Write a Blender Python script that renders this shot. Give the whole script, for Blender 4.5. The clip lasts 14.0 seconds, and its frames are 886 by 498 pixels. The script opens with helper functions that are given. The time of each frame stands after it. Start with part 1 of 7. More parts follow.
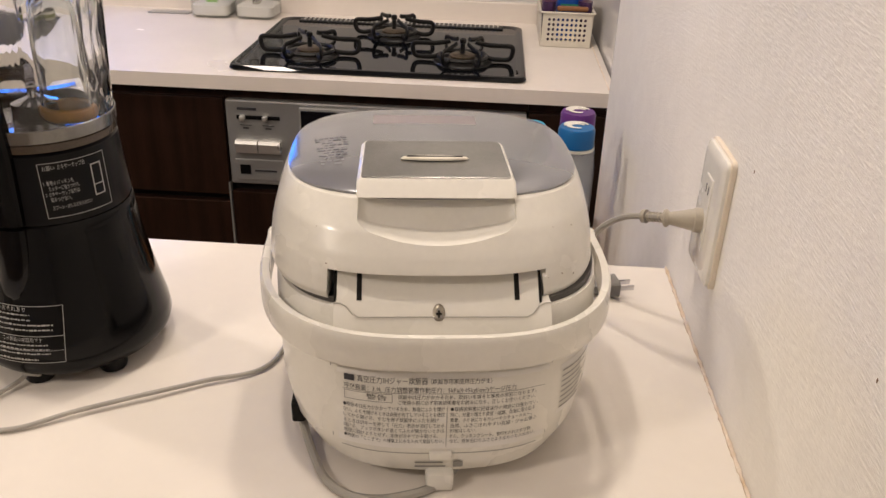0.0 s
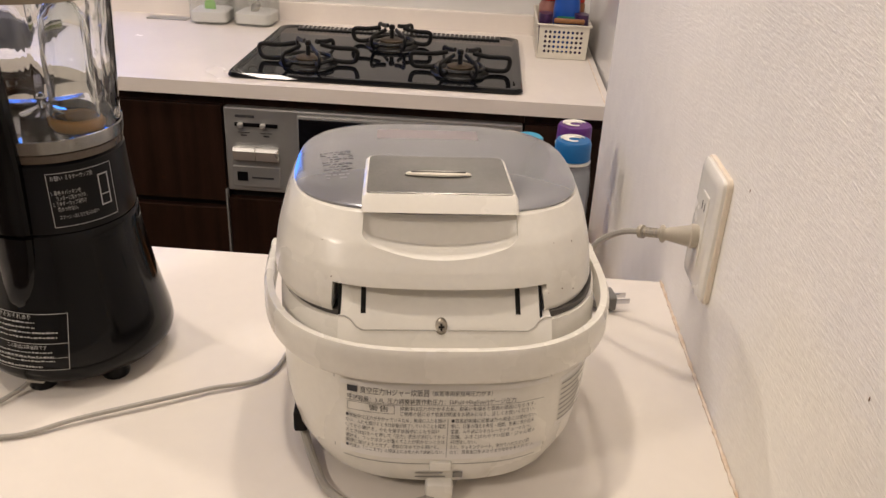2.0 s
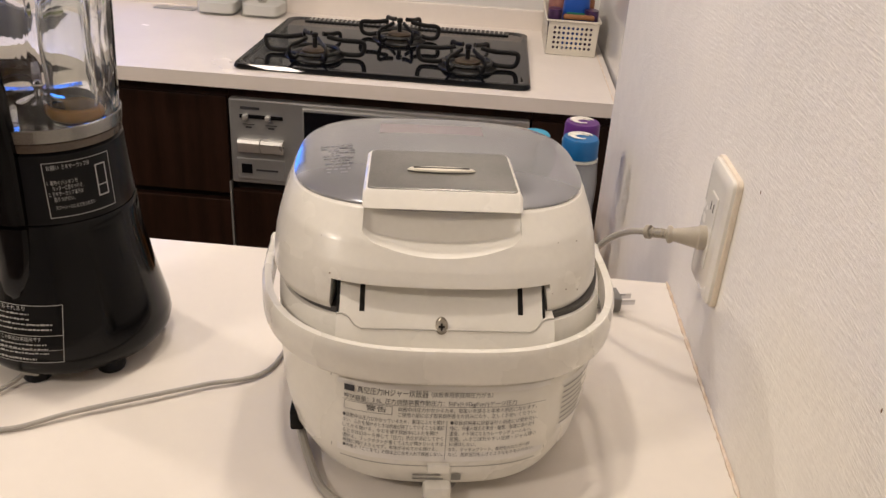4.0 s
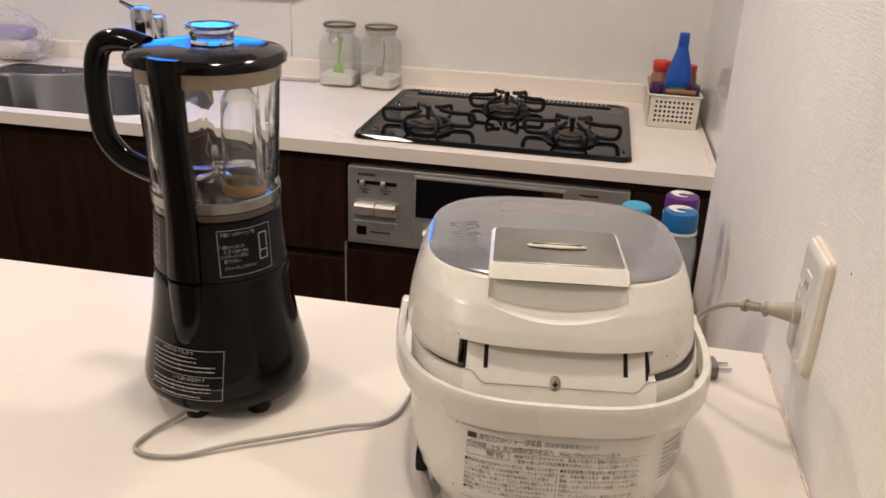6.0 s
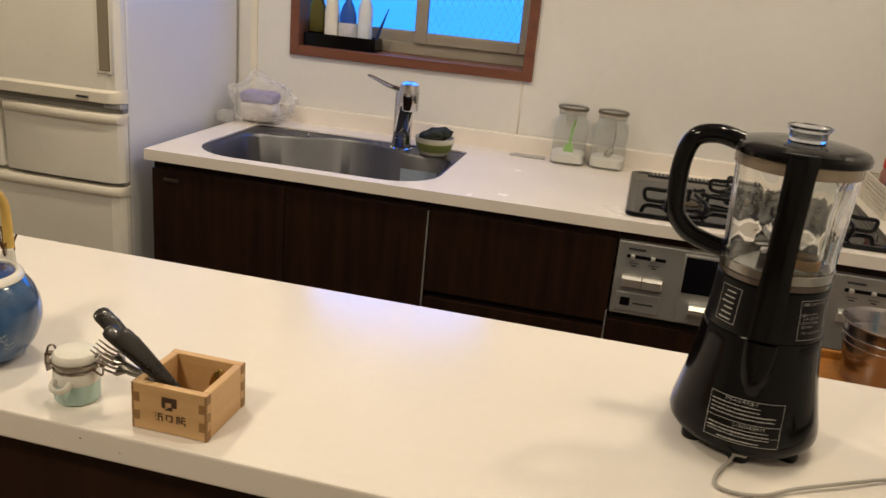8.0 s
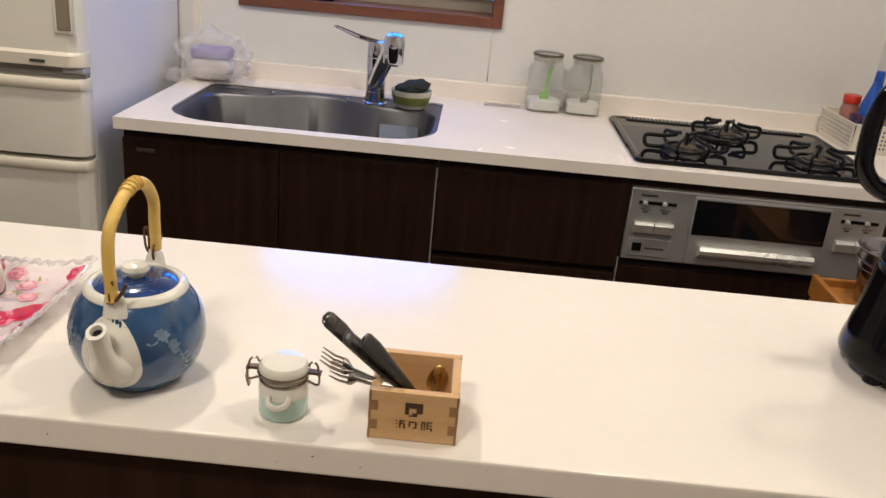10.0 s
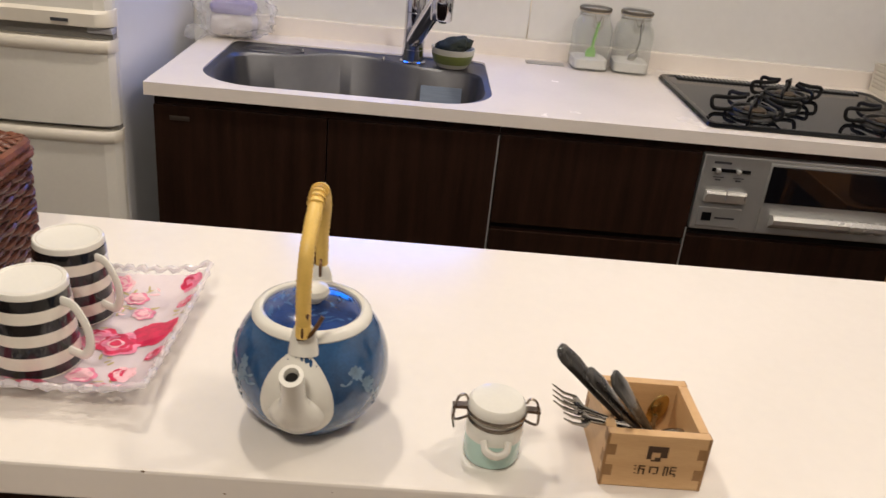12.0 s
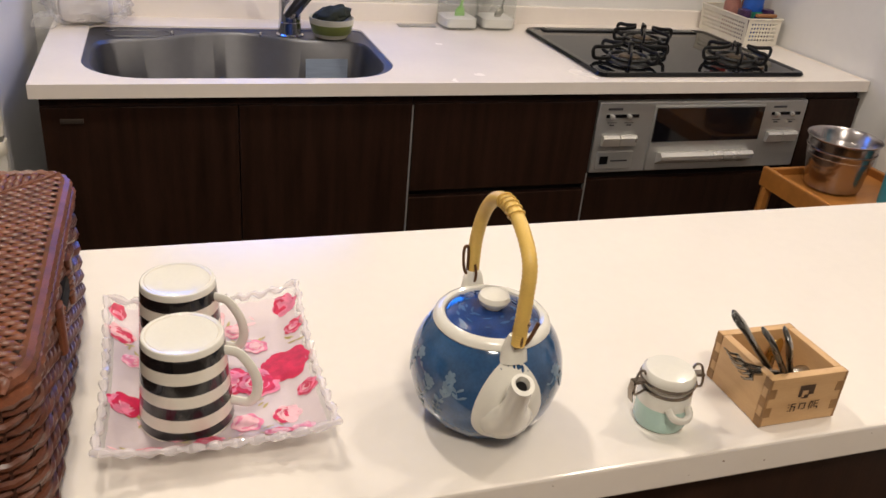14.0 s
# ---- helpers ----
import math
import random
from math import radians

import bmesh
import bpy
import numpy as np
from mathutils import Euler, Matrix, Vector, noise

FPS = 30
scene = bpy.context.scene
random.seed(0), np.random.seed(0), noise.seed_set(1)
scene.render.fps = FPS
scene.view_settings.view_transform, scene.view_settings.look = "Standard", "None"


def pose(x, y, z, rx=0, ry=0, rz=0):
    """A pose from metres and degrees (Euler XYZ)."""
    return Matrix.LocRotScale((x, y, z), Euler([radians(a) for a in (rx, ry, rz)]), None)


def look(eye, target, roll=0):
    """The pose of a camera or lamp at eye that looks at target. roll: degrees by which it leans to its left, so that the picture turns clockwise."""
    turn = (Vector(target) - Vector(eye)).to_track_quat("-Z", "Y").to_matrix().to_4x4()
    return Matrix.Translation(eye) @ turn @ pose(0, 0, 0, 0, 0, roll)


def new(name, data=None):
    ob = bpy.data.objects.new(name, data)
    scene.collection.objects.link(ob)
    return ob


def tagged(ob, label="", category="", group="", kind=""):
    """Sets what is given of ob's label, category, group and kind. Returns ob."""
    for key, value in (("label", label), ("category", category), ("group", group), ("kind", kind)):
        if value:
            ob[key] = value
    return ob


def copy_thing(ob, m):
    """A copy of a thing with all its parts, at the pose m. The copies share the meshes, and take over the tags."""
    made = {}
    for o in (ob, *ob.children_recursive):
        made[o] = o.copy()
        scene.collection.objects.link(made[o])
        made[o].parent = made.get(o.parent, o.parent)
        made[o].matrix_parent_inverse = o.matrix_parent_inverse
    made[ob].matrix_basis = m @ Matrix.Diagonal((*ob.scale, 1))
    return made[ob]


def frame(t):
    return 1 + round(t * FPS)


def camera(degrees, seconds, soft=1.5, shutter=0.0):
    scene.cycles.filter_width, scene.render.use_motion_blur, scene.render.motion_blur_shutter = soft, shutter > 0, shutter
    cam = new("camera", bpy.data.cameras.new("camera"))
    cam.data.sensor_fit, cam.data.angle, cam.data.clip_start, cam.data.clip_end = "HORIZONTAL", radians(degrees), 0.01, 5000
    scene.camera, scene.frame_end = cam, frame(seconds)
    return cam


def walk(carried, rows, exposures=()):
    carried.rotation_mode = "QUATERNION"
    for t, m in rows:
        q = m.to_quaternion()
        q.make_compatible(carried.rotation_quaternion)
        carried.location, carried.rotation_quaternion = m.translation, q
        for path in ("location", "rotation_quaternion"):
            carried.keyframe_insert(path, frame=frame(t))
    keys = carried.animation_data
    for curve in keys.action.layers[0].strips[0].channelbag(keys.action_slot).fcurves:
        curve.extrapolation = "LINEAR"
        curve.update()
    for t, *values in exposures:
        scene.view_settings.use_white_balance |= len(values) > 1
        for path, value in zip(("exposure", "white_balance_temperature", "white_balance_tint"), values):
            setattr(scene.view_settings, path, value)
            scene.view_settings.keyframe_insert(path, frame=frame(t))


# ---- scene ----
cam = camera(56.0, 14.0, shutter=0.2)
PATH = [
    (0, (0.28, 0.09, 1.297), (0.185, 1.871, 0.391), 1.9),
    (0.5, (0.279, 0.094, 1.297), (0.183, 1.871, 0.385), 1.8),
    (1, (0.277, 0.084, 1.304), (0.185, 1.864, 0.396), 1.8),
    (1.5, (0.273, 0.077, 1.31), (0.198, 1.864, 0.415), 2.5),
    (2, (0.272, 0.082, 1.307), (0.197, 1.871, 0.415), 2.9),
    (2.5, (0.274, 0.096, 1.301), (0.201, 1.876, 0.392), 3.6),
    (5, (0.274, 0.091, 1.309), (0.154, 1.884, 0.431), 3.4),
    (5.5, (0.278, 0.059, 1.332), (0.085, 1.866, 0.495), 3.0),
    (6, (0.26, 0.017, 1.346), (-0.061, 1.828, 0.559), 2.4),
    (6.5, (0.201, -0.023, 1.354), (-0.203, 1.803, 0.646), 1.9),
    (7, (0.009, -0.119, 1.355), (-0.449, 1.722, 0.723), 2.0),
    (7.5, (-0.154, -0.228, 1.37), (-0.569, 1.633, 0.767), 3.8),
    (8, (-0.255, -0.218, 1.352), (-0.657, 1.636, 0.719), 5.3),
    (8.2, (-0.297, -0.212, 1.346), (-0.686, 1.638, 0.694), 5.3),
    (10.3, (-0.7, -0.217, 1.335), (-0.689, 1.638, 0.586), 5.1),
    (10.5, (-0.73, -0.19, 1.323), (-0.707, 1.658, 0.559), 4.9),
    (11, (-0.794, -0.114, 1.309), (-0.77, 1.716, 0.504), 3.5),
    (11.5, (-0.831, -0.1, 1.305), (-0.762, 1.716, 0.472), 3.2),
    (12, (-0.893, -0.082, 1.324), (-0.803, 1.732, 0.487), 5.9),
    (12.5, (-1.045, -0.137, 1.356), (-0.843, 1.681, 0.547), 6.5),
    (13, (-1.154, -0.161, 1.365), (-0.772, 1.611, 0.521), 8.2),
    (13.5, (-1.182, -0.119, 1.347), (-0.685, 1.613, 0.479), 6.8),
    (14, (-1.2205, -0.027, 1.341), (-0.615, 1.656, 0.444), 5.3),
]
EXPOSURES = [(0.0, -0.17, 6450, 11), (6.0, -0.18, 6400, 10), (6.5, -0.22, 6350, 8), (7.0, -0.37, 6150, 8), (7.35, -0.43, 7100, 3), (8.2, -0.43, 7200, 3), (10.3, -0.20, 6250, 5), (12.0, -0.24, 6250, 7), (14.0, -0.19, 6350, 7)]
walk(cam, [(t, look(eye, target, roll)) for t, eye, target, roll in PATH], EXPOSURES)

# ---- light ----
world = bpy.data.worlds.new("world")
scene.world = world
world.use_nodes = True
wn = world.node_tree.nodes
sky = wn.new("ShaderNodeTexSky")
sky.sky_type, sky.sun_disc, sky.sun_elevation, sky.sun_rotation = "NISHITA", False, radians(12), radians(150)
world.node_tree.links.new(sky.outputs[0], wn["Background"].inputs[0])
wn["Background"].inputs[1].default_value = 0.08


def area_lamp(name, eye, target, sx, sy, watts, colour):
    data = bpy.data.lights.new(name, "AREA")
    data.shape, data.size, data.size_y, data.energy, data.color = "ELLIPSE", sx, sy, watts, colour
    ob = new(name, data)
    ob.matrix_world = look(eye, target)
    return ob


WARM = (1.0, 0.860, 0.725)
area_lamp("kitchen_light", (-1.35, 1.30, 2.37), (-1.35, 1.30, 0), 0.14, 0.14, 17.5, WARM)
area_lamp("hob_side_light", (0.28, 1.38, 2.37), (0.28, 1.38, 0), 0.14, 0.14, 8.5, WARM)
area_lamp("island_light", (-0.03, 0.73, 2.37), (-0.03, 0.73, 0), 0.12, 0.12, 8.5, WARM)
area_lamp("dining_light", (-1.16, -0.50, 2.34), (-1.16, -0.50, 0), 0.32, 0.32, 25, WARM)
area_lamp("window_daylight", (-0.962, 2.300, 1.36), (-0.962, 1.0, 1.20), 0.66, 0.48, 3.2, (0.02, 0.18, 1.0))



# ---- materials ----
def material(name, colour, rough=0.5, metal=0.0, vary=0.12, scale=8.0, bump=0.0, bump_scale=200.0, coat=0.0, stretch=(1, 1, 1),
             trans=0.0, ior=1.45, second=None, sss=0.0, detail=4.0, spec=0.5):
    """A surface with colour variation at two scales and fine relief."""
    m = bpy.data.materials.new(name)
    m.use_nodes = True
    n, k = m.node_tree.nodes, m.node_tree.links.new
    b = n["Principled BSDF"]
    tc, mp = n.new("ShaderNodeTexCoord"), n.new("ShaderNodeMapping")
    k(tc.outputs["Object"], mp.inputs[0])
    mp.inputs["Scale"].default_value = stretch
    big, fine, mix = n.new("ShaderNodeTexNoise"), n.new("ShaderNodeTexNoise"), n.new("ShaderNodeMix")
    big.inputs["Scale"].default_value, fine.inputs["Scale"].default_value = scale, scale * 14
    big.inputs["Detail"].default_value = fine.inputs["Detail"].default_value = detail
    k(mp.outputs[0], big.inputs[0]), k(mp.outputs[0], fine.inputs[0])
    add = n.new("ShaderNodeMath")
    add.operation = "MULTIPLY_ADD"
    k(fine.outputs[0], add.inputs[0])
    add.inputs[1].default_value = 0.45
    k(big.outputs[0], add.inputs[2])
    ramp = n.new("ShaderNodeMapRange")
    k(add.outputs[0], ramp.inputs[0])
    ramp.inputs[1].default_value, ramp.inputs[2].default_value = 0.45, 1.0
    mix.data_type = "RGBA"
    dark = tuple(c * (1 - vary) for c in colour)
    light = tuple(min(1, c * (1 + vary * 0.6)) for c in colour)
    if second:
        dark, light = colour, second
    mix.inputs["A"].default_value, mix.inputs["B"].default_value = (*dark, 1), (*light, 1)
    k(ramp.outputs[0], mix.inputs["Factor"])
    k(mix.outputs["Result"], b.inputs["Base Color"])
    rr = n.new("ShaderNodeMapRange")
    k(big.outputs[0], rr.inputs[0])
    rr.inputs[3].default_value, rr.inputs[4].default_value = max(0.02, rough * 0.85), min(1, rough * 1.15)
    k(rr.outputs[0], b.inputs["Roughness"])
    b.inputs["Metallic"].default_value = metal
    b.inputs["Specular IOR Level"].default_value = spec
    b.inputs["Coat Weight"].default_value = coat
    b.inputs["Coat Roughness"].default_value = 0.06
    b.inputs["Transmission Weight"].default_value = trans
    b.inputs["IOR"].default_value = ior
    if sss:
        b.inputs["Subsurface Weight"].default_value, b.inputs["Subsurface Scale"].default_value = sss, 0.004
    if bump:
        bp, bn = n.new("ShaderNodeBump"), n.new("ShaderNodeTexNoise")
        bn.inputs["Scale"].default_value = bump_scale
        bn.inputs["Detail"].default_value = 3
        k(mp.outputs[0], bn.inputs[0]), k(bn.outputs[0], bp.inputs["Height"])
        bp.inputs["Strength"].default_value, bp.inputs["Distance"].default_value = bump, 0.002
        k(bp.outputs[0], b.inputs["Normal"])
    return m


def glass(name, colour=(1, 1, 1), rough=0.02, ior=1.45):
    m = bpy.data.materials.new(name)
    m.use_nodes = True
    b = m.node_tree.nodes["Principled BSDF"]
    b.inputs["Base Color"].default_value = (*colour, 1)
    b.inputs["Roughness"].default_value, b.inputs["IOR"].default_value = rough, ior
    b.inputs["Transmission Weight"].default_value = 1
    return m


def glow(name, colour, strength):
    m = bpy.data.materials.new(name)
    m.use_nodes = True
    n = m.node_tree.nodes
    e = n.new("ShaderNodeEmission")
    e.inputs[0].default_value, e.inputs[1].default_value = (*colour, 1), strength
    m.node_tree.links.new(e.outputs[0], n["Material Output"].inputs[0])
    return m


def wallpaper_material():
    """White woven-look vinyl wallpaper: short threads in relief, a few yellowed stains."""
    m = material("wallpaper", (0.88, 0.85, 0.79), 0.75, vary=0.08, scale=2.2)
    n, k = m.node_tree.nodes, m.node_tree.links.new
    tc, mp = n.new("ShaderNodeTexCoord"), n.new("ShaderNodeMapping")
    k(tc.outputs["Object"], mp.inputs[0])
    mp.vector_type = "TEXTURE"
    mp.inputs["Rotation"].default_value = (radians(11), 0, 0)
    mp.inputs["Scale"].default_value = (0.005, 0.0105, 0.0014)
    a = n.new("ShaderNodeTexNoise")
    a.inputs["Scale"].default_value, a.inputs["Detail"].default_value = 1.0, 3
    k(mp.outputs[0], a.inputs[0])
    bp = n.new("ShaderNodeBump")
    bp.inputs["Strength"].default_value, bp.inputs["Distance"].default_value = 0.85, 0.0013
    k(a.outputs[0], bp.inputs["Height"])
    k(bp.outputs[0], n["Principled BSDF"].inputs["Normal"])
    return m


M_paper = wallpaper_material()
M_panel = material("kitchen_panel", (0.72, 0.71, 0.69), 0.22, vary=0.05, scale=3, bump=0.03, bump_scale=12)
M_top = material("solid_surface", (0.775, 0.725, 0.66), 0.155, vary=0.035, scale=5, bump=0.02, bump_scale=300)
M_topback = material("solid_surface_back", (0.80, 0.74, 0.68), 0.26, vary=0.035, scale=6, bump=0.02, bump_scale=300)
M_wood = material("dark_walnut", (0.012, 0.0055, 0.0035), 0.40, scale=5, stretch=(9, 9, 0.55), second=(0.032, 0.0145, 0.009), spec=0.22, bump=0.06, bump_scale=60)
M_gap2 = material("dull_badge", (0.07, 0.055, 0.045), 0.4, metal=0.4)
M_panel_gloss = material("glossy_side_panel", (0.72, 0.71, 0.69), 0.10, vary=0.04, scale=3)
# near-black carcass colour stands for the shade between the cabinet fronts
M_gap = material("dark_recess", (0.012, 0.009, 0.008), 0.7)
M_floor = material("floor_wood", (0.20, 0.12, 0.07), 0.4, scale=3, stretch=(0.4, 6, 1), vary=0.3)
M_ceil = material("ceiling_paper", (0.80, 0.78, 0.75), 0.8, vary=0.04, bump=0.2, bump_scale=90)
M_steel = material("brushed_steel", (0.135, 0.135, 0.142), 0.46, metal=1, vary=0.12, scale=4, bump=0.04, bump_scale=160, stretch=(1, 1, 1))
M_chrome = material("chrome", (0.58, 0.58, 0.60), 0.09, metal=1, vary=0.06, scale=20)
M_silver = material("silver_paint", (0.42, 0.42, 0.41), 0.38, metal=0.55, vary=0.06, scale=12)
M_silver_l = material("bright_silver", (0.68, 0.67, 0.64), 0.28, metal=0.6, vary=0.06, scale=12)
M_blackglass = material("black_glass", (0.006, 0.006, 0.008), 0.06, vary=0.3, scale=14, coat=0.6)
M_hob = material("black_enamel", (0.004, 0.0045, 0.006), 0.035, vary=0.4, scale=18, spec=0.28)
M_iron = material("cast_iron", (0.006, 0.006, 0.006), 0.42, vary=0.35, scale=40, bump=0.15, bump_scale=400)
M_burner = material("burner_brass", (0.13, 0.10, 0.07), 0.5, metal=0.8, vary=0.5, scale=60)
M_white = material("white_plastic", (0.76, 0.735, 0.665), 0.27, vary=0.06, scale=14, coat=0.12, bump=0.01, bump_scale=500)
M_cream = material("cream_plastic", (0.74, 0.69, 0.59), 0.35, vary=0.05, scale=10)
M_black = material("black_plastic", (0.0035, 0.0035, 0.004), 0.11, vary=0.4, scale=16, spec=0.24)
M_blackmat = material("black_matte", (0.005, 0.005, 0.006), 0.30, vary=0.3, scale=20, spec=0.2)
M_print = material("white_print", (0.40, 0.40, 0.385), 0.6, vary=0.15, scale=60)
M_ink = material("dark_ink", (0.045, 0.045, 0.05), 0.6, vary=0.2, scale=60)
M_frame = material("window_wood", (0.17, 0.062, 0.036), 0.42, scale=6, stretch=(1, 6, 6), vary=0.3)
M_alu = material("aluminium_sash", (0.34, 0.31, 0.26), 0.45, metal=0.35, vary=0.08, scale=10)
M_pane = glass("frosted_pane", (0.92, 0.97, 1.0), 0.32, 1.3)
M_sky = glow("dusk_daylight", (0.02, 0.25, 1.0), 3.0)
M_clear = glass("clear_glass", (0.97, 0.98, 0.97), 0.015, 1.45)
M_fridge = material("fridge_enamel", (0.79, 0.765, 0.69), 0.30, vary=0.05, scale=9, coat=0.2, bump=0.03, bump_scale=220)
M_fridge_side = material("fridge_side", (0.73, 0.73, 0.73), 0.30, vary=0.02, scale=2, detail=1.0, bump=0.04, bump_scale=240)
M_sealant = material("aged_sealant", (0.55, 0.40, 0.26), 0.7, scale=60, second=(0.80, 0.74, 0.66))
M_cord = material("grey_cord", (0.36, 0.34, 0.30), 0.45, vary=0.1, scale=30)
M_speck = material("worn_speck", (0.24, 0.16, 0.10), 0.8, vary=0.4, scale=90)


# ---- mesh tools ----
def part(name, bm, mat, parent=None, label="", smooth=True):
    """Links a bmesh as one mesh object, under parent where one is given."""
    bmesh.ops.recalc_face_normals(bm, faces=bm.faces)
    me = bpy.data.meshes.new(name)
    bm.to_mesh(me)
    bm.free()
    if smooth:
        for p in me.polygons:
            p.use_smooth = True
        me.set_sharp_from_angle(angle=radians(38))
        for p in me.polygons:
            if p.area > 0.0008 and max(abs(c) for c in p.normal) > 0.9995:
                p.use_smooth = False
    me.materials.append(mat)
    ob = new(name, me)
    if parent:
        ob.parent = parent
    return tagged(ob, label)


def thing(name, place, label, category, group="", turn=0):
    """An empty at a thing's base; its parts are built in its own coordinates."""
    ob = new(name)
    ob.empty_display_size = 0.05
    ob.matrix_world = pose(*place, 0, 0, turn)
    return tagged(ob, label, category, group)


def structure(ob, label, category):
    return tagged(ob, label, category, "", "structure")


def box(bm, x0, x1, y0, y1, z0, z1, bevel=0.0, seg=2, m=None):
    """A bevelled box from two corners."""
    r = bmesh.ops.create_cube(bm, size=1)
    vs = r["verts"]
    for v in vs:
        v.co = ((x0 + x1) / 2 + v.co.x * (x1 - x0), (y0 + y1) / 2 + v.co.y * (y1 - y0), (z0 + z1) / 2 + v.co.z * (z1 - z0))
    if bevel:
        es = list({e for v in vs for e in v.link_edges})
        g = bmesh.ops.bevel(bm, geom=es, offset=bevel, segments=seg, profile=0.5, affect="EDGES")
        vs = list({v for f in g["faces"] for v in f.verts} | {v for v in vs if v.is_valid})
    if m is not None:
        bmesh.ops.transform(bm, matrix=m, verts=[v for v in vs if v.is_valid])
    return bm


def boxes(*rows, bevel=0.0):
    bm = bmesh.new()
    for r in rows:
        box(bm, *r, bevel=bevel)
    return bm


def loft(bm, rings, caps=(True, True), closed=True):
    """Joins rings of equal count with quads."""
    vr = [[bm.verts.new(p) for p in ring] for ring in rings]
    n = len(vr[0])
    for a, b in zip(vr, vr[1:]):
        for i in range(n if closed else n - 1):
            j = (i + 1) % n
            bm.faces.new((a[i], a[j], b[j], b[i]))
    if caps[0]:
        bm.faces.new(list(reversed(vr[0])))
    if caps[1]:
        bm.faces.new(vr[-1])
    return bm


def lathe(bm, profile, n=40, cx=0.0, cy=0.0, cz=0.0, caps=(True, True)):
    """Turns (radius, height) pairs round an upright axis."""
    return loft(bm, [[(cx + max(r, 0.0002) * math.cos(2 * math.pi * i / n), cy + max(r, 0.0002) * math.sin(2 * math.pi * i / n), cz + z)
                      for i in range(n)] for r, z in profile], caps)


def smooth_path(points, steps=6):
    """A rounded line through the points."""
    ps = [Vector(p) for p in points]
    out = []
    for i in range(len(ps) - 1):
        a, b, c, d = ps[max(i - 1, 0)], ps[i], ps[i + 1], ps[min(i + 2, len(ps) - 1)]
        for s in range(steps):
            t = s / steps
            out.append(0.5 * ((2 * b) + (c - a) * t + (2 * a - 5 * b + 4 * c - d) * t * t + (3 * b - a - 3 * c + d) * t ** 3))
    return out + [ps[-1]]


def tube(bm, points, r, n=8, r2=None, closed=False):
    """A round bar along points; r2: its second half-width (flat bars)."""
    ps = [Vector(p) for p in points]
    rings, side = [], None
    for i, p in enumerate(ps):
        a = ps[i - 1] if (i > 0 or closed) else p
        b = ps[(i + 1) % len(ps)] if (i < len(ps) - 1 or closed) else p
        d = (b - a).normalized()
        if side is None:
            side = d.cross(Vector((0, 0, 1)))
            if side.length < 0.05:
                side = d.cross(Vector((0, 1, 0)))
        side = (side - d * side.dot(d)).normalized()
        up = side.cross(d)
        rad = r[i] if isinstance(r, (list, tuple)) else r
        rb = rad if r2 is None else r2
        rings.append([p + side * rad * math.cos(2 * math.pi * k / n) + up * rb * math.sin(2 * math.pi * k / n) for k in range(n)])
    if closed:
        return loft(bm, rings + [rings[0]], (False, False))
    return loft(bm, rings)


def squircle(a, b, n, count, z=0.0, cx=0.0, cy=0.0):
    out = []
    for i in range(count):
        t = 2 * math.pi * i / count
        c, s = math.cos(t), math.sin(t)
        out.append((cx + a * math.copysign(abs(c) ** (2 / n), c), cy + b * math.copysign(abs(s) ** (2 / n), s), z))
    return out


def round_rect(x0, x1, y0, y1, r, seg=6):
    """Corner points of a rounded rectangle; r: radii from the corner (x1, y1) on, counterclockwise."""
    out = []
    for cx, cy, a0, q in ((x1 - r[0], y1 - r[0], 0, r[0]), (x0 + r[1], y1 - r[1], 90, r[1]), (x0 + r[2], y0 + r[2], 180, r[2]), (x1 - r[3], y0 + r[3], 270, r[3])):
        for s in range(seg + 1):
            a = radians(a0 + 90 * s / seg)
            out.append((cx + q * math.cos(a), cy + q * math.sin(a)))
    return out


def slab_with_hole(bm, x0, x1, y0, y1, z0, z1, loops):
    """A slab with one or more holes given as closed loops of (x, y)."""
    for z in (z0, z1):
        edges = []
        for loop in ([(x0, y0), (x1, y0), (x1, y1), (x0, y1)], *loops):
            vs = [bm.verts.new((x, y, z)) for x, y in loop]
            edges += [bm.edges.new((vs[i], vs[(i + 1) % len(vs)])) for i in range(len(vs))]
        bmesh.ops.triangle_fill(bm, use_beauty=True, use_dissolve=False, edges=edges)
    for loop in ([(x0, y0), (x1, y0), (x1, y1), (x0, y1)], *loops):
        low, high = [bm.verts.new((x, y, z0)) for x, y in loop], [bm.verts.new((x, y, z1)) for x, y in loop]
        for i in range(len(loop)):
            j = (i + 1) % len(loop)
            bm.faces.new((low[i], low[j], high[j], high[i]))
    bmesh.ops.remove_doubles(bm, verts=bm.verts, dist=1e-5)
    return bm


def lettering(name, rows, mat, parent, bend, label=""):
    """Rows of (text, x, z, size, width); bend maps the flat (x, z) to the surface. One mesh."""
    bm = bmesh.new()
    for body, x, z, size, width in rows:
        cu = bpy.data.curves.new("text", "FONT")
        cu.body, cu.size, cu.resolution_u = body, size, 1
        ob = bpy.data.objects.new("text", cu)
        scene.collection.objects.link(ob)
        me = bpy.data.meshes.new_from_object(ob.evaluated_get(bpy.context.evaluated_depsgraph_get()))
        bpy.data.objects.remove(ob)
        bpy.data.curves.remove(cu)
        if not me.vertices:
            continue
        lo, hi = min(v.co.x for v in me.vertices), max(v.co.x for v in me.vertices)
        f = width / (hi - lo) if width else 1.0
        for v in me.vertices:
            v.co = bend(x + (v.co.x - lo) * f, z + v.co.y)
        bm.from_mesh(me)
        bpy.data.meshes.remove(me)
    return part(name, bm, mat, parent, label, smooth=False)


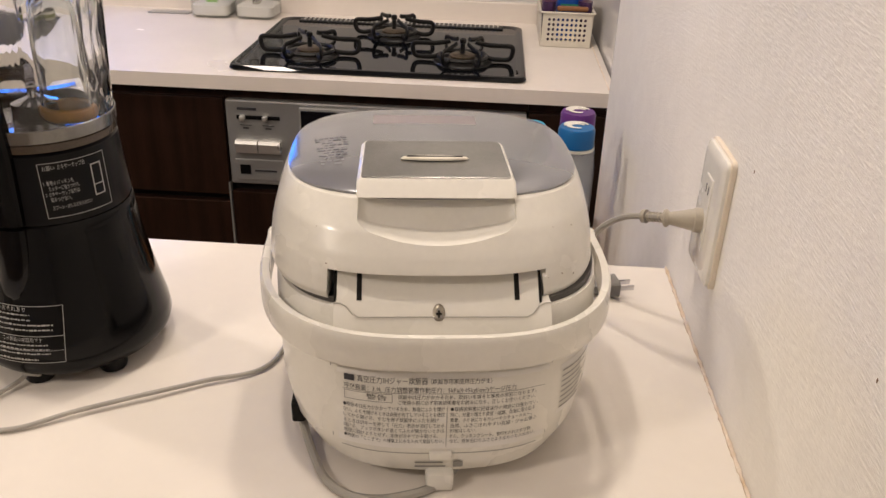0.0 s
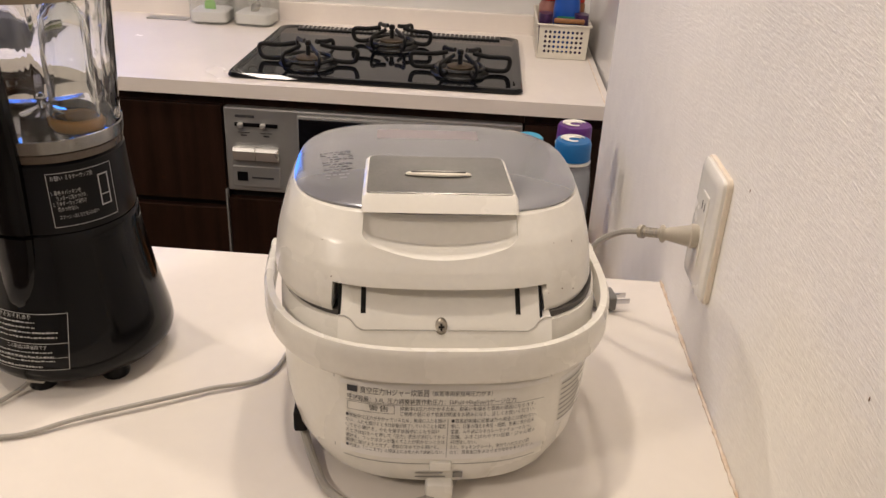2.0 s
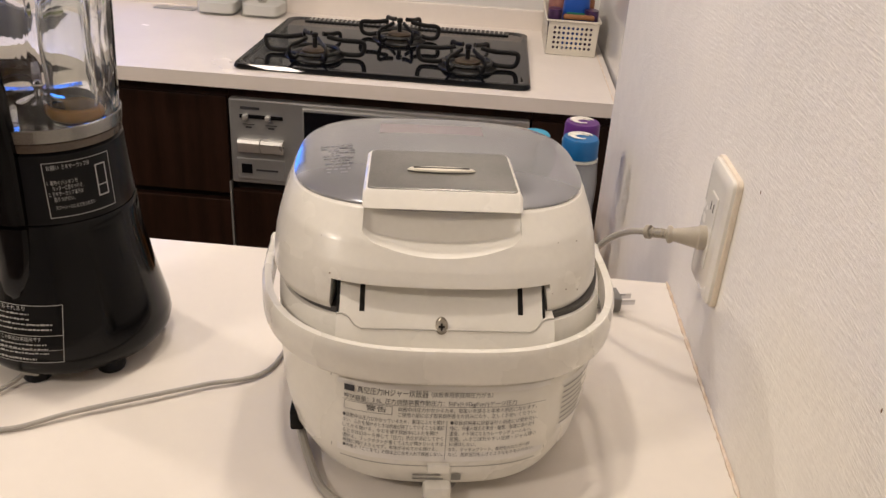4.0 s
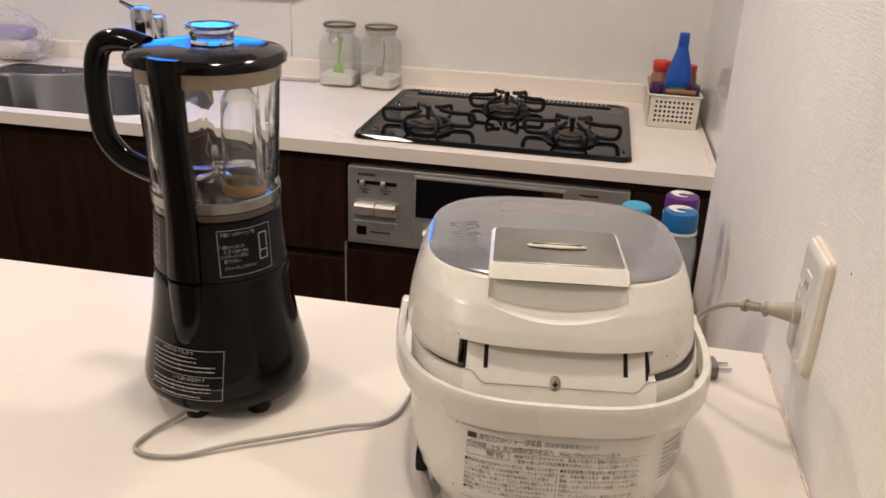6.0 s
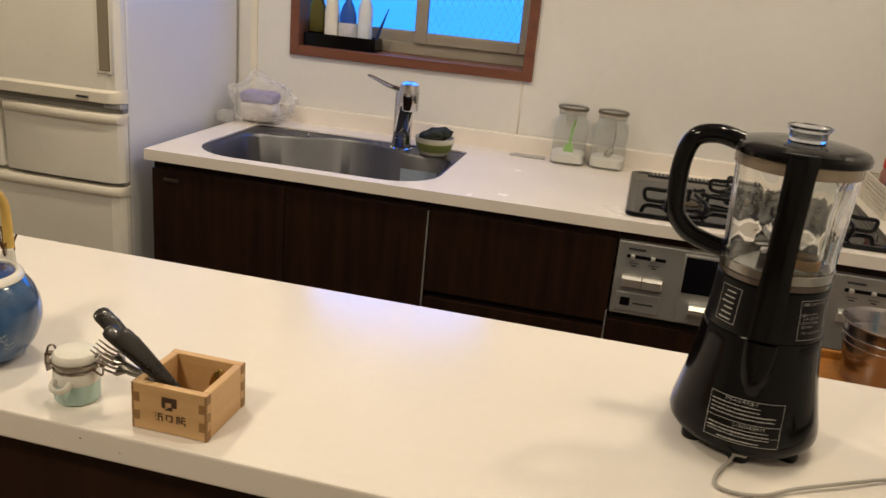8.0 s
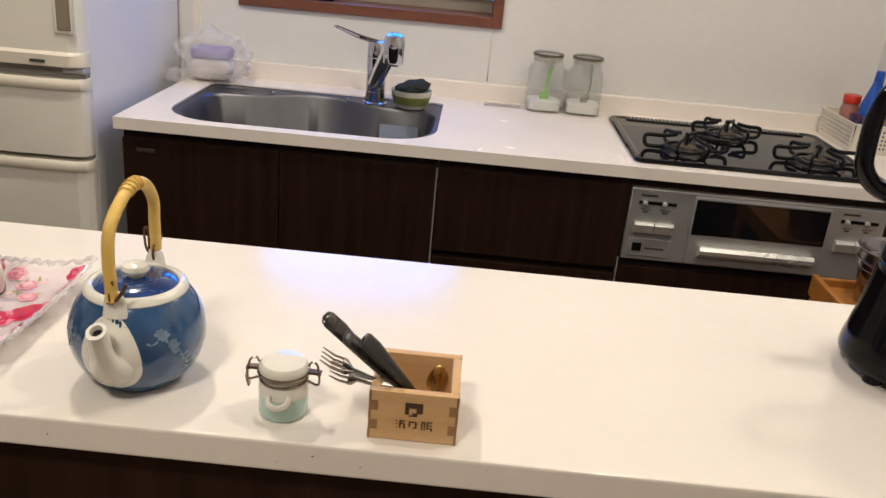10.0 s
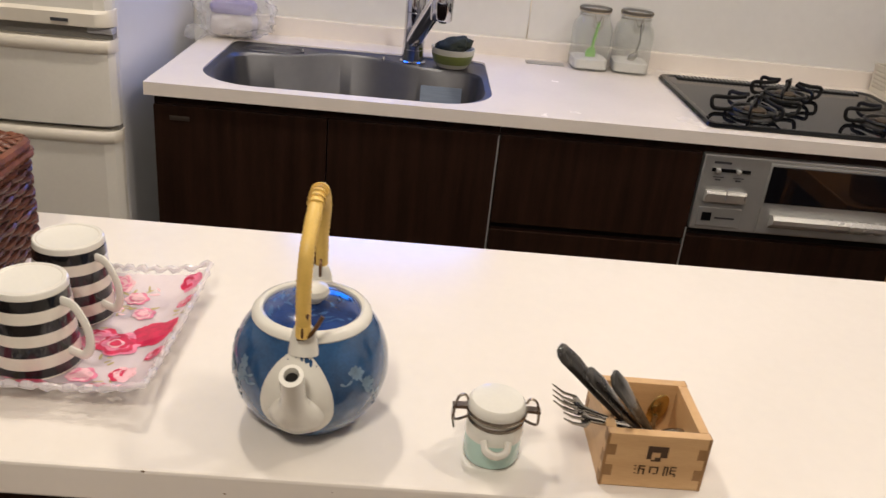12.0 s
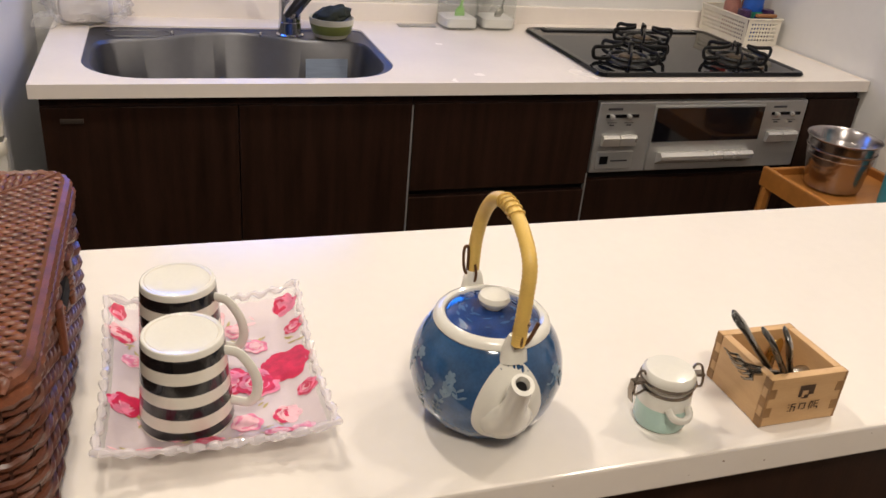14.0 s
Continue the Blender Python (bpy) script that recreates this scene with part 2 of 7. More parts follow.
def bars(rows, bend, steps=8):
    """Flat bars (x0, x1, z0, z1) laid on a bent surface."""
    bm = bmesh.new()
    for x0, x1, z0, z1 in rows:
        loft(bm, [[bend(x0 + (x1 - x0) * i / steps, z) for i in range(steps + 1)] for z in (z0, z1)], (False, False), closed=False)
    return bm


# ---- the room ----
WX, BY, IZ, CZ = 0.484, 2.29, 0.869, 0.85
structure(part("floor", boxes((-3.2, 0.70, -2.6, 2.45, -0.10, 0.0)), M_floor), "brown wooden floor of the kitchen and dining room", "floor")
structure(part("ceiling", boxes((-3.2, 0.70, -2.6, 2.45, 2.40, 2.50)), M_ceil), "white papered ceiling", "ceiling")
bm = bmesh.new()
box(bm, WX, 0.66, -2.5, 1.53, 0, 2.40, bevel=0.006)
structure(part("wall_east", bm, M_paper), "white textured wallpaper wall beside the island counter", "wall")
structure(part("wall_east_panel", boxes((0.524, 0.66, 1.534, BY, 0, 2.40)), M_panel_gloss), "glossy white kitchen panel beside the gas hob", "wall")
WL, WR, WB, WT = -1.322, -0.602, 1.085, 1.62
structure(part("wall_north", boxes((-3.1, WL, BY, 2.44, 0, 2.40), (WR, 0.66, BY, 2.44, 0, 2.40), (WL, WR, BY, 2.44, 0, WB), (WL, WR, BY, 2.44, WT, 2.40)), M_panel),
          "glossy white kitchen wall panels behind the worktop", "wall")
structure(part("wall_west", boxes((-3.2, -3.1, -2.5, 2.44, 0, 2.40)), M_paper), "white papered wall at the far end", "wall")
structure(part("wall_south", boxes((-3.1, 0.66, -2.6, -2.5, 0, 2.40)), M_paper), "white papered wall of the dining side", "wall")
structure(part("panel_joint", boxes((-0.604, -0.601, BY - 0.002, BY, 0.9, WB - 0.03), (-1.483, -1.462, BY - 0.006, BY, 0.9, 2.40)), M_cream), "cream joint strips between wall panels", "trim")

# window
win = thing("window_1", (0, 0, 0), "brown wooden framed window with frosted wired glass", "window")
tagged(win, kind="structure")
part("window_frame", boxes((WL - 0.026, WL + 0.004, BY - 0.012, 2.43, WB - 0.026, WT + 0.026), (WR - 0.004, WR + 0.026, BY - 0.012, 2.43, WB - 0.026, WT + 0.026),
                           (WL + 0.004, WR - 0.004, BY - 0.012, 2.43, WT - 0.004, WT + 0.026), bevel=0.002), M_frame, win)
part("window_sill", boxes((WL + 0.004, WR - 0.004, BY - 0.012, 2.43, WB - 0.026, WB + 0.004), bevel=0.002), M_frame, win)
part("lower_rail", boxes((WL + 0.004, WR - 0.004, 2.395, 2.425, WB + 0.004, WB + 0.04), bevel=0.002), M_alu, win, "grey-brown aluminium track")
sash = part("inner_sash", boxes((-0.975, -0.935, 2.385, 2.402, WB + 0.04, WT), (-0.642, -0.610, 2.385, 2.402, WB + 0.04, WT),
                                (-0.935, -0.642, 2.385, 2.402, WB + 0.04, WB + 0.075), bevel=0.002), M_alu, win)
part("pane", boxes((-0.935, -0.642, 2.392, 2.396, WB + 0.075, WT)), M_pane, sash).visible_shadow = False
sash2 = part("outer_sash", boxes((-1.316, -1.292, 2.408, 2.424, WB + 0.04, WT), (-1.292, -0.975, 2.408, 2.424, WB + 0.04, WB + 0.075), bevel=0.002), M_alu, win)
part("pane", boxes((-1.292, -0.975, 2.414, 2.418, WB + 0.075, WT)), M_pane, sash2).visible_shadow = False
part("latch", boxes((-0.99, -0.965, 2.372, 2.385, 1.295, 1.34), bevel=0.003), M_alu, win)
bm = bmesh.new()
for i in range(-14, 26):
    for s in (1, -1):
        x = -0.935 + i * 0.024
        a, b = Vector((x, 2.391, WB + 0.075)), Vector((x + s * 0.30, 2.391, WB + 0.075 + 0.60))
        cut = []
        for q in (-0.935, -0.642):
            cut.append((q - a.x) / (b.x - a.x))
        lo, hi = max(0, min(cut)), min(1, max(cut))
        if hi - lo > 0.02:
            tube(bm, [a.lerp(b, lo), a.lerp(b, hi)], 0.0003, 4)
part("wire_mesh", bm, M_alu, sash)
structure(part("backdrop", boxes((-1.9, -0.1, 2.75, 2.76, 0.7, 2.3)), M_sky), "bright blue daylight outside the frosted window", "backdrop")

# ---- island counter ----
isl = thing("island_counter", (0, 0, 0), "white solid-surface island counter on a dark walnut base", "counter")
bm = bmesh.new()
box(bm, -2.35, WX, 0.442, 0.918, IZ - 0.034, IZ, bevel=0.003)
part("worktop", bm, M_top, isl)
part("base", boxes((-2.33, WX - 0.001, 0.462, 0.895, 0.0, IZ - 0.034)), M_wood, isl, "dark walnut panels")
rng = random.Random(4)
bm = bmesh.new()
pts = [(WX - 0.0015, 0.445 + 0.0045 * i, IZ + 0.0006) for i in range(106)]
tube(bm, pts, [0.0008 + 0.0018 * rng.random() for _ in pts], 5)
part("sealant", bm, M_sealant, isl, "yellowed uneven sealant line along the wall")
for x, z, r in ((-1.021, 0.851, 0.0016), (-0.766, 0.856, 0.0019), (-0.72, 0.849, 0.0015), (-0.935, 0.860, 0.001), (-0.80, 0.846, 0.001), (-1.085, 0.868, 0.002), (-0.60, 0.8605, 0.001)):
    bm = bmesh.new()
    bmesh.ops.create_icosphere(bm, subdivisions=1, radius=r * 0.8, matrix=pose(x, 0.4421, z) @ Matrix.Diagonal((1.2, 0.25, 0.8, 1)))
    part("chip", bm, M_speck, isl, "dark worn chip in the edge")

# ---- back counter ----
SINK = round_rect(-1.388, -0.722, 1.700, 2.165, (0.02, 0.02, 0.14, 0.13), 8)
HOB = [(-0.22, 1.73), (0.32, 1.73), (0.32, 2.15), (-0.22, 2.15)]
top = thing("kitchen_worktop", (0, 0, 0), "cream white solid-surface worktop with a low upstand", "worktop")
bm = bmesh.new()
slab_with_hole(bm, -1.472, 0.519, 1.66, BY - 0.012, CZ - 0.028, CZ, [SINK, HOB])
part("slab", bm, M_topback, top, smooth=False)
part("upstand", boxes((-1.472, 0.519, BY - 0.022, BY - 0.001, CZ - 0.02, CZ + 0.05), bevel=0.004), M_topback, top)
part("joint", boxes((0.5055, 0.5075, 1.662, 2.26, CZ - 0.002, CZ + 0.0006)), M_sealant, top, "brownish joint near the wall")


def cabinet(name, x0, x1, high, label):
    ob = thing(name, (x0, 1.672, 0), label, "cabinet", "kitchen base cabinets")
    w = x1 - x0
    part("body", boxes((0.001, w - 0.001, 0.022, 0.58, 0.09, high)), M_gap, ob)
    part("plinth", boxes((0.0, w, 0.06, 0.075, 0.0, 0.09)), M_wood, ob)
    part("top_rail", boxes((0.0, w, 0.014, 0.021, 0.797, 0.8215)), M_wood, ob)
    return ob, w


def front(ob, name, x0, x1, z0, z1):
    bm = bmesh.new()
    box(bm, x0 + 0.0012, x1 - 0.0012, 0.0, 0.020, z0, z1, bevel=0.0012)
    return part(name, bm, M_wood, ob)


c, w = cabinet("sink_cabinet", -1.458, -0.708, 0.60, "dark walnut sink cabinet with two doors")
d = front(c, "door", 0.0, w / 2, 0.10, 0.800)
bm = boxes((0.035, 0.078, -0.002, 0.0, 0.768, 0.778), bevel=0.0008)
part("badge", bm, M_gap2, d, "small dull badge")
front(c, "door", w / 2, w, 0.10, 0.800)
part("edge_strip", boxes((w - 0.003, w + 0.0005, -0.001, 0.012, 0.10, 0.797)), M_silver, c, "pale metal edge")
c, w = cabinet("drawer_cabinet", -0.706, -0.2535, 0.795, "dark walnut cabinet with drawers")
front(c, "drawer", 0.0, w, 0.592, 0.800)
front(c, "drawer", 0.0, w, 0.335, 0.575)
front(c, "drawer", 0.0, w, 0.10, 0.331)
part("edge_strip", boxes((w - 0.0035, w, -0.001, 0.012, 0.335, 0.620)), M_silver, c, "pale metal edge")
c, w = cabinet("hob_cabinet", -0.2525, 0.353, 0.795, "dark walnut cabinet beneath the grill")
front(c, "drawer", 0.0, w, 0.335, 0.600)
front(c, "drawer", 0.0, w, 0.10, 0.331)
c, w = cabinet("filler_cabinet", 0.354, 0.517, 0.795, "narrow dark walnut cabinet beside the grill")
front(c, "door", 0.0, w, 0.10, 0.800)

# sink
sink = thing("kitchen_sink", (0, 0, 0), "large brushed stainless steel sink set in the worktop", "sink")


def basin_back(x):
    """The rear edge of the basin: a wave with a deep bay between two ledges."""
    u = x + 1.072
    return 2.050 + 0.090 / (1 + (u / 0.118) ** 4)


outer = SINK


def inner_loop(k, drop):
    out = []
    xs0, xs1 = -1.375 + drop, -0.735 - drop
    n = 24
    for i in range(n + 1):
        x = xs1 + (xs0 - xs1) * i / n
        out.append((x, basin_back(x) - drop))
    for x, y in round_rect(xs0, xs1, 1.712 + drop, 2.0, (0.01, 0.01, 0.125, 0.115), 8)[18:]:
        out.append((x, y))
    return out


def resample(loop, n):
    """n points at even steps round a closed loop, from its point of largest x + y on."""
    k = max(range(len(loop)), key=lambda i: loop[i][0] + loop[i][1])
    loop = loop[k:] + loop[:k]
    ps = [Vector((*p, 0)) for p in loop] + [Vector((*loop[0], 0))]
    L = [0.0]
    for a, b in zip(ps, ps[1:]):
        L.append(L[-1] + (b - a).length)
    out, j = [], 0
    for i in range(n):
        s = L[-1] * i / n
        while L[j + 1] < s:
            j += 1
        t = (s - L[j]) / max(1e-9, L[j + 1] - L[j])
        out.append(ps[j].lerp(ps[j + 1], t))
    return out


def rounded(loop, times):
    """Softens the corners of a closed loop."""
    for _ in range(times):
        loop = [(loop[i - 1] + loop[i] * 2 + loop[(i + 1) % len(loop)]) / 4 for i in range(len(loop))]
    return loop


N = 120
o0 = resample(outer, N)
rim = [(p.x, p.y, CZ - 0.004) for p in o0]
deck = [(p.x + (-1.055 - p.x) * 0.012, p.y + (1.93 - p.y) * 0.012, CZ - 0.006) for p in o0]
i0 = rounded(resample(inner_loop(0, 0.0), N), 10)
i1 = rounded(resample(inner_loop(0, 0.006), N), 10)
i2 = rounded(resample(inner_loop(0, 0.020), N), 14)
i3 = rounded(resample(inner_loop(0, 0.055), N), 14)
bm = bmesh.new()
loft(bm, [rim, deck, [(p.x, p.y, CZ - 0.007) for p in i0], [(p.x, p.y, CZ - 0.014) for p in i1],
          [(p.x, p.y, CZ - 0.15) for p in i2], [(p.x, p.y, CZ - 0.185) for p in i3]], (False, True))
part("basin", bm, M_steel, sink)
bm = bmesh.new()
tube(bm, [(x, y, CZ - 0.0062) for x, y in round_rect(-1.352, -1.205, 2.080, 2.142, (0.03, 0.03, 0.03, 0.03), 6)], 0.0020, 6, closed=True)
part("ledge_ridge", bm, M_steel, sink, "pressed ridge of the soap ledge")
for x in (-1.20, -0.99):
    bm = bmesh.new()
    lathe(bm, [(0.004, 0), (0.004, 0.008), (0.003, 0.010)], 14, x, 2.10, CZ - 0.007)
    part("pin", bm, M_chrome, sink)
part("sticker", boxes((-0.888, -0.782, 2.0295, 2.0305, CZ - 0.115, CZ - 0.045)), material("sticker_paper", (0.30, 0.36, 0.46), 0.5, vary=0.2, scale=70, stretch=(0.2, 1, 4)), sink, "pale printed notice on the inside")

# faucet
fc = thing("kitchen_faucet", (-0.915, 2.115, CZ - 0.007), "chrome single-lever kitchen mixer tap with pull-out spout", "faucet")
bm = bmesh.new()
lathe(bm, [(0.034, 0), (0.034, 0.004), (0.0295, 0.007), (0.0285, 0.03), (0.0285, 0.035), (0.0275, 0.036), (0.0275, 0.128), (0.0258, 0.13), (0.0275, 0.132), (0.0275, 0.165), (0.0265, 0.171), (0.018, 0.174)], 32)
part("body", bm, M_chrome, fc)
bm = bmesh.new()
tube(bm, [(0.0, -0.010, 0.058), (0.020, -0.06, 0.106), (0.042, -0.118, 0.156), (0.060, -0.168, 0.198)], [0.021, 0.022, 0.0225, 0.024], 24)
part("spout", bm, M_chrome, fc)
bm = bmesh.new()
lathe(bm, [(0.004, -0.050), (0.0255, -0.050), (0.0265, -0.046), (0.027, -0.01), (0.0275, 0.004), (0.0235, 0.020), (0.012, 0.026)], 28, 0.062, -0.176, 0.194)
hd = part("spray_head", bm, M_chrome, fc)
bm = bmesh.new()
lathe(bm, [(0.009, -0.006), (0.010, 0.0)], 16, 0.066, -0.18, 0.144)
part("nozzle", bm, M_blackmat, hd)
bm = bmesh.new()
loft(bm, [[(x - w, y, z - h), (x, y - w, z - h), (x + w * 0.3, y, z - h), (x + w * 0.3, y, z + h), (x, y - w, z + h), (x - w, y, z + h)]
          for x, y, z, w, h in ((0.0, -0.004, 0.170, 0.019, 0.005), (-0.05, 0.01, 0.178, 0.012, 0.005), (-0.123, 0.045, 0.196, 0.008, 0.003))])
part("lever", bm, M_chrome, fc)

# ---- gas hob ----
hob = thing("gas_hob", (0.049, 1.94, CZ), "black enamel three-burner built-in gas hob", "gas hob")
bm = bmesh.new()
rr = lambda e, z: [(x, y, z) for x, y in round_rect(-0.298 + e, 0.298 - e, -0.242 + e, 0.242 - e, (0.03, 0.03, 0.02, 0.02), 5)]
loft(bm, [rr(0.002, 0.0008), rr(0, 0.004), rr(0.003, 0.011), rr(0.012, 0.0125), rr(0.02, 0.009)])
part("top_plate", bm, M_hob, hob)
bm = bmesh.new()
box(bm, -0.25, 0.25, 0.196, 0.226, 0.0085, 0.0125, bevel=0.002)
vent = part("vent_rail", bm, M_iron, hob)
bm = bmesh.new()
for i in range(44):
    x = -0.236 + i * 0.011
    box(bm, x - 0.0018, x + 0.0018, 0.199, 0.223, 0.0125, 0.0148)
part("vent_fin", bm, M_silver, vent, "row of grey vent fins")


def burner(x, y, big):
    bm = bmesh.new()
    lathe(bm, [(0.062, 0.009), (0.060, 0.0115), (0.046, 0.0125), (0.040, 0.0105), (0.036, 0.0105)], 32, x, y)
    ob = part("burner", bm, M_iron, hob)
    bm = bmesh.new()
    lathe(bm, [(0.032, 0.010), (0.032, 0.015), (0.027, 0.017), (0.027, 0.022), (0.022, 0.025), (0.012, 0.026)], 32, x, y)
    part("burner_cap", bm, M_burner, ob)
    bm = bmesh.new()
    lathe(bm, [(0.005, 0.026), (0.005, 0.046), (0.007, 0.047), (0.007, 0.055), (0.004, 0.057)], 14, x, y)
    part("heat_sensor", bm, M_iron, ob)
    bm = bmesh.new()
    pts = [(x + 0.050 * math.cos(a), y + 0.050 * math.sin(a), 0.020) for a in [2 * math.pi * i / 32 for i in range(32)]]
    tube(bm, pts, 0.0042, 6, closed=True)
    part("support_ring", bm, M_iron, ob)
    reach = 0.104 if big else 0.090
    for deg, far in ((0, reach), (180, reach), (62, 0.084), (118, 0.084), (242, 0.080), (298, 0.080)):
        c, sn = math.cos(radians(deg)), math.sin(radians(deg))
        bm = bmesh.new()
        loop = smooth_path([(0.026, 0, 0.0500), (0.036, 0, 0.0475), (0.060, 0, 0.0440), (far - 0.010, 0, 0.0440), (far - 0.001, 0, 0.0405), (far, 0, 0.0310), (far - 0.004, 0, 0.0200), (far - 0.014, 0, 0.0155), (0.062, 0, 0.0160), (0.049, 0, 0.0200)], 3)
        tube(bm, [(x + c * p.x, y + sn * p.x, p.z) for p in loop], 0.0033, 8, r2=0.0050)
        part("support_finger", bm, M_iron, ob)
    return ob


for x, y, big in ((-0.155, -0.120, True), (0.166, -0.118, True), (-0.002, 0.085, False)):
    burner(x, y, big)

# grill front
gr = thing("grill_front", (-0.25, 1.6685, 0.619), "silver gas grill front with dark glass door", "grill")
gx, gz = 0.601, 0.180
bm = bmesh.new()
box(bm, 0.0, gx, 0.002, 0.03, 0.0, gz, bevel=0.004)
part("fascia", bm, M_silver, gr)
bm = bmesh.new()
box(bm, 0.150, 0.470, -0.004, 0.004, 0.004, gz - 0.008, bevel=0.003)
door = part("grill_door", bm, M_silver, gr)
bm = bmesh.new()
box(bm, 0.154, 0.466, -0.006, -0.003, 0.079, gz - 0.014, bevel=0.0012)
part("dark_glass", bm, M_blackglass, door)
bm = bmesh.new()
loft(bm, [[(x, y, z) for x, y, z in ((xx, -0.004, 0.052), (xx, -0.022, 0.056), (xx, -0.030, 0.048), (xx, -0.028, 0.038), (xx, -0.004, 0.022))] for xx in (0.176, 0.446)])
part("handle", bm, M_silver_l, door, smooth=False)
for s, xo in ((1, 0.018), (1, 0.492)):
    for k in range(2):
        x = xo + k * 0.047
        bm = bmesh.new()
        loft(bm, [[(xx, 0.003, 0.098), (xx, -0.008, 0.098), (xx, -0.012, 0.092), (xx, -0.008, 0.072), (xx, 0.003, 0.070)] for xx in (x, x + 0.045)])
        part("ignition_key", bm, M_silver_l, gr, smooth=False)
    bm = bmesh.new()
    box(bm, xo + 0.004, xo + 0.092, 0.0005, 0.004, 0.141, 0.149, bevel=0.0006)
    part("slider_slot", bm, M_blackmat, gr)
    for k in range(2):
        bm = bmesh.new()
        box(bm, xo + 0.012 + k * 0.046, xo + 0.022 + k * 0.046, -0.010, 0.002, 0.140, 0.150, bevel=0.002)
        part("slider", bm, M_silver_l, gr)
    mk = part("marking", boxes((xo + 0.006, xo + 0.045, 0.001, 0.002, 0.160, 0.165), (xo + 0.016, xo + 0.028, 0.001, 0.002, 0.121, 0.124), (xo + 0.062, xo + 0.074, 0.001, 0.002, 0.121, 0.124),
                          (xo + 0.010, xo + 0.034, 0.001, 0.002, 0.128, 0.1295), (xo + 0.056, xo + 0.08, 0.001, 0.002, 0.128, 0.1295)), M_ink, gr, "small dark printed markings")
    tagged(mk, kind="stuff")
bm = bmesh.new()
box(bm, 0.012, 0.112, -0.0005, 0.004, 0.010, 0.056, bevel=0.002)
bx = part("battery_cover", bm, M_silver, gr)
part("badge", boxes((0.022, 0.044, -0.0015, 0.0, 0.024, 0.044)), M_blackmat, bx, "small black square badge")
part("marking", boxes((0.052, 0.098, -0.0012, 0.0, 0.030, 0.034)), M_ink, bx)


# ---- rice cooker ----
M_lidgrey = material("silver_lid_film", (0.27, 0.275, 0.295), 0.19, metal=0.55, vary=0.05, scale=25, coat=0.6)
M_ventmetal = material("vent_metal", (0.30, 0.295, 0.28), 0.22, metal=0.9, vary=0.25, scale=22, coat=0.2)
# near-black stands for the shade in slots, holes and gaps; also the fridge plinth
M_slot = material("dark_slot", (0.016, 0.015, 0.014), 0.7, spec=0.1)
M_seam = material("grey_gap_and_print", (0.25, 0.24, 0.22), 0.5)
CX, CY = 0.240, 0.700
cooker = thing("rice_cooker", (CX, CY, IZ), "white rice cooker with silver lid, seen from its labelled back", "rice cooker", turn=7)
BODY = ((0.010, 0.098, 0.1435, 2.7), (0.014, 0.108, 0.1475, 2.8), (0.030, 0.1170, 0.150, 2.9), (0.055, 0.1212, 0.1505, 3.0), (0.085, 0.1220, 0.1495, 3.1), (0.105, 0.1225, 0.1455, 3.2), (0.125, 0.1225, 0.138, 3.2), (0.136, 0.1215, 0.131, 3.2))


def body_at(z):
    """Half-width, half-depth and squareness of the cooker's body at height z."""
    for lo, hi in zip(BODY, BODY[1:]):
        if z <= hi[0]:
            t = max(0.0, (z - lo[0]) / (hi[0] - lo[0]))
            return [a + (b - a) * t for a, b in zip(lo[1:], hi[1:])]
    return BODY[-1][1:]


def on_back(x, z, out=0.0012):
    """The point of the cooker's back over local x and height z."""
    a, d, n = body_at(z)
    q = min(0.995, abs(x) / a)
    return Vector((x, -d * (1 - q ** n) ** (1 / n) - out, z))


bm = bmesh.new()
loft(bm, [squircle(0.085, 0.115, 2.6, 96, 0.009)] + [squircle(a, d, n, 96, z) for z, a, d, n in BODY] + [squircle(0.11, 0.115, 2.9, 96, 0.137)])
part("body", bm, M_white, cooker)
# dark ring fills the lid gap, with the gap's shade as its colour
bm = bmesh.new()
loft(bm, [squircle(0.1200, 0.1275, 3.2, 96, 0.1355), squircle(0.1200, 0.1275, 3.2, 96, 0.1405)])
part("lid_gap", bm, material("lid_gap_shade", (0.07, 0.065, 0.06), 0.6), cooker, "thin dark ring standing for the shaded gap under the lid")
# lid: height, half-width, rear and front depth
LID = ((0.1395, 0.1215, -0.1275, 0.137), (0.144, 0.1230, -0.1285, 0.138), (0.155, 0.1220, -0.126, 0.135), (0.163, 0.1210, -0.123, 0.132), (0.170, 0.1195, -0.1195, 0.129), (0.185, 0.1155, -0.1095, 0.119), (0.196, 0.1112, -0.0985, 0.108),
       (0.2015, 0.1085, -0.0930, 0.101), (0.2060, 0.095, -0.079, 0.088), (0.2095, 0.070, -0.056, 0.065), (0.2115, 0.030, -0.02, 0.025))


def ease(t):
    t = max(0.0, min(1.0, t))
    return t * t * (3 - 2 * t)


def lid_ring(z, a, r, f, count=240):
    """One level of the lid, with the cut for the hinge."""
    loop = [(x, y * (f if y > 0 else -r)) for x, y, _ in squircle(a, 1.0, 3.0, 480, 0)]
    out = []
    for p in resample(loop, count):
        x, y = p.x, p.y
        if y < -0.095 and z < 0.1600:
            y = y + (-0.097 - y) * ease((0.0728 - abs(x)) / 0.002)
        out.append((x, y, z))
    return out


fine = []
for lo, hi in zip(LID, LID[1:]):
    for s in range(6):
        fine.append([a + (b - a) * s / 6 for a, b in zip(lo, hi)])
fine.append(LID[-1])
bm = bmesh.new()
loft(bm, [lid_ring(*r) for r in fine])
lid = part("lid", bm, M_white, cooker)


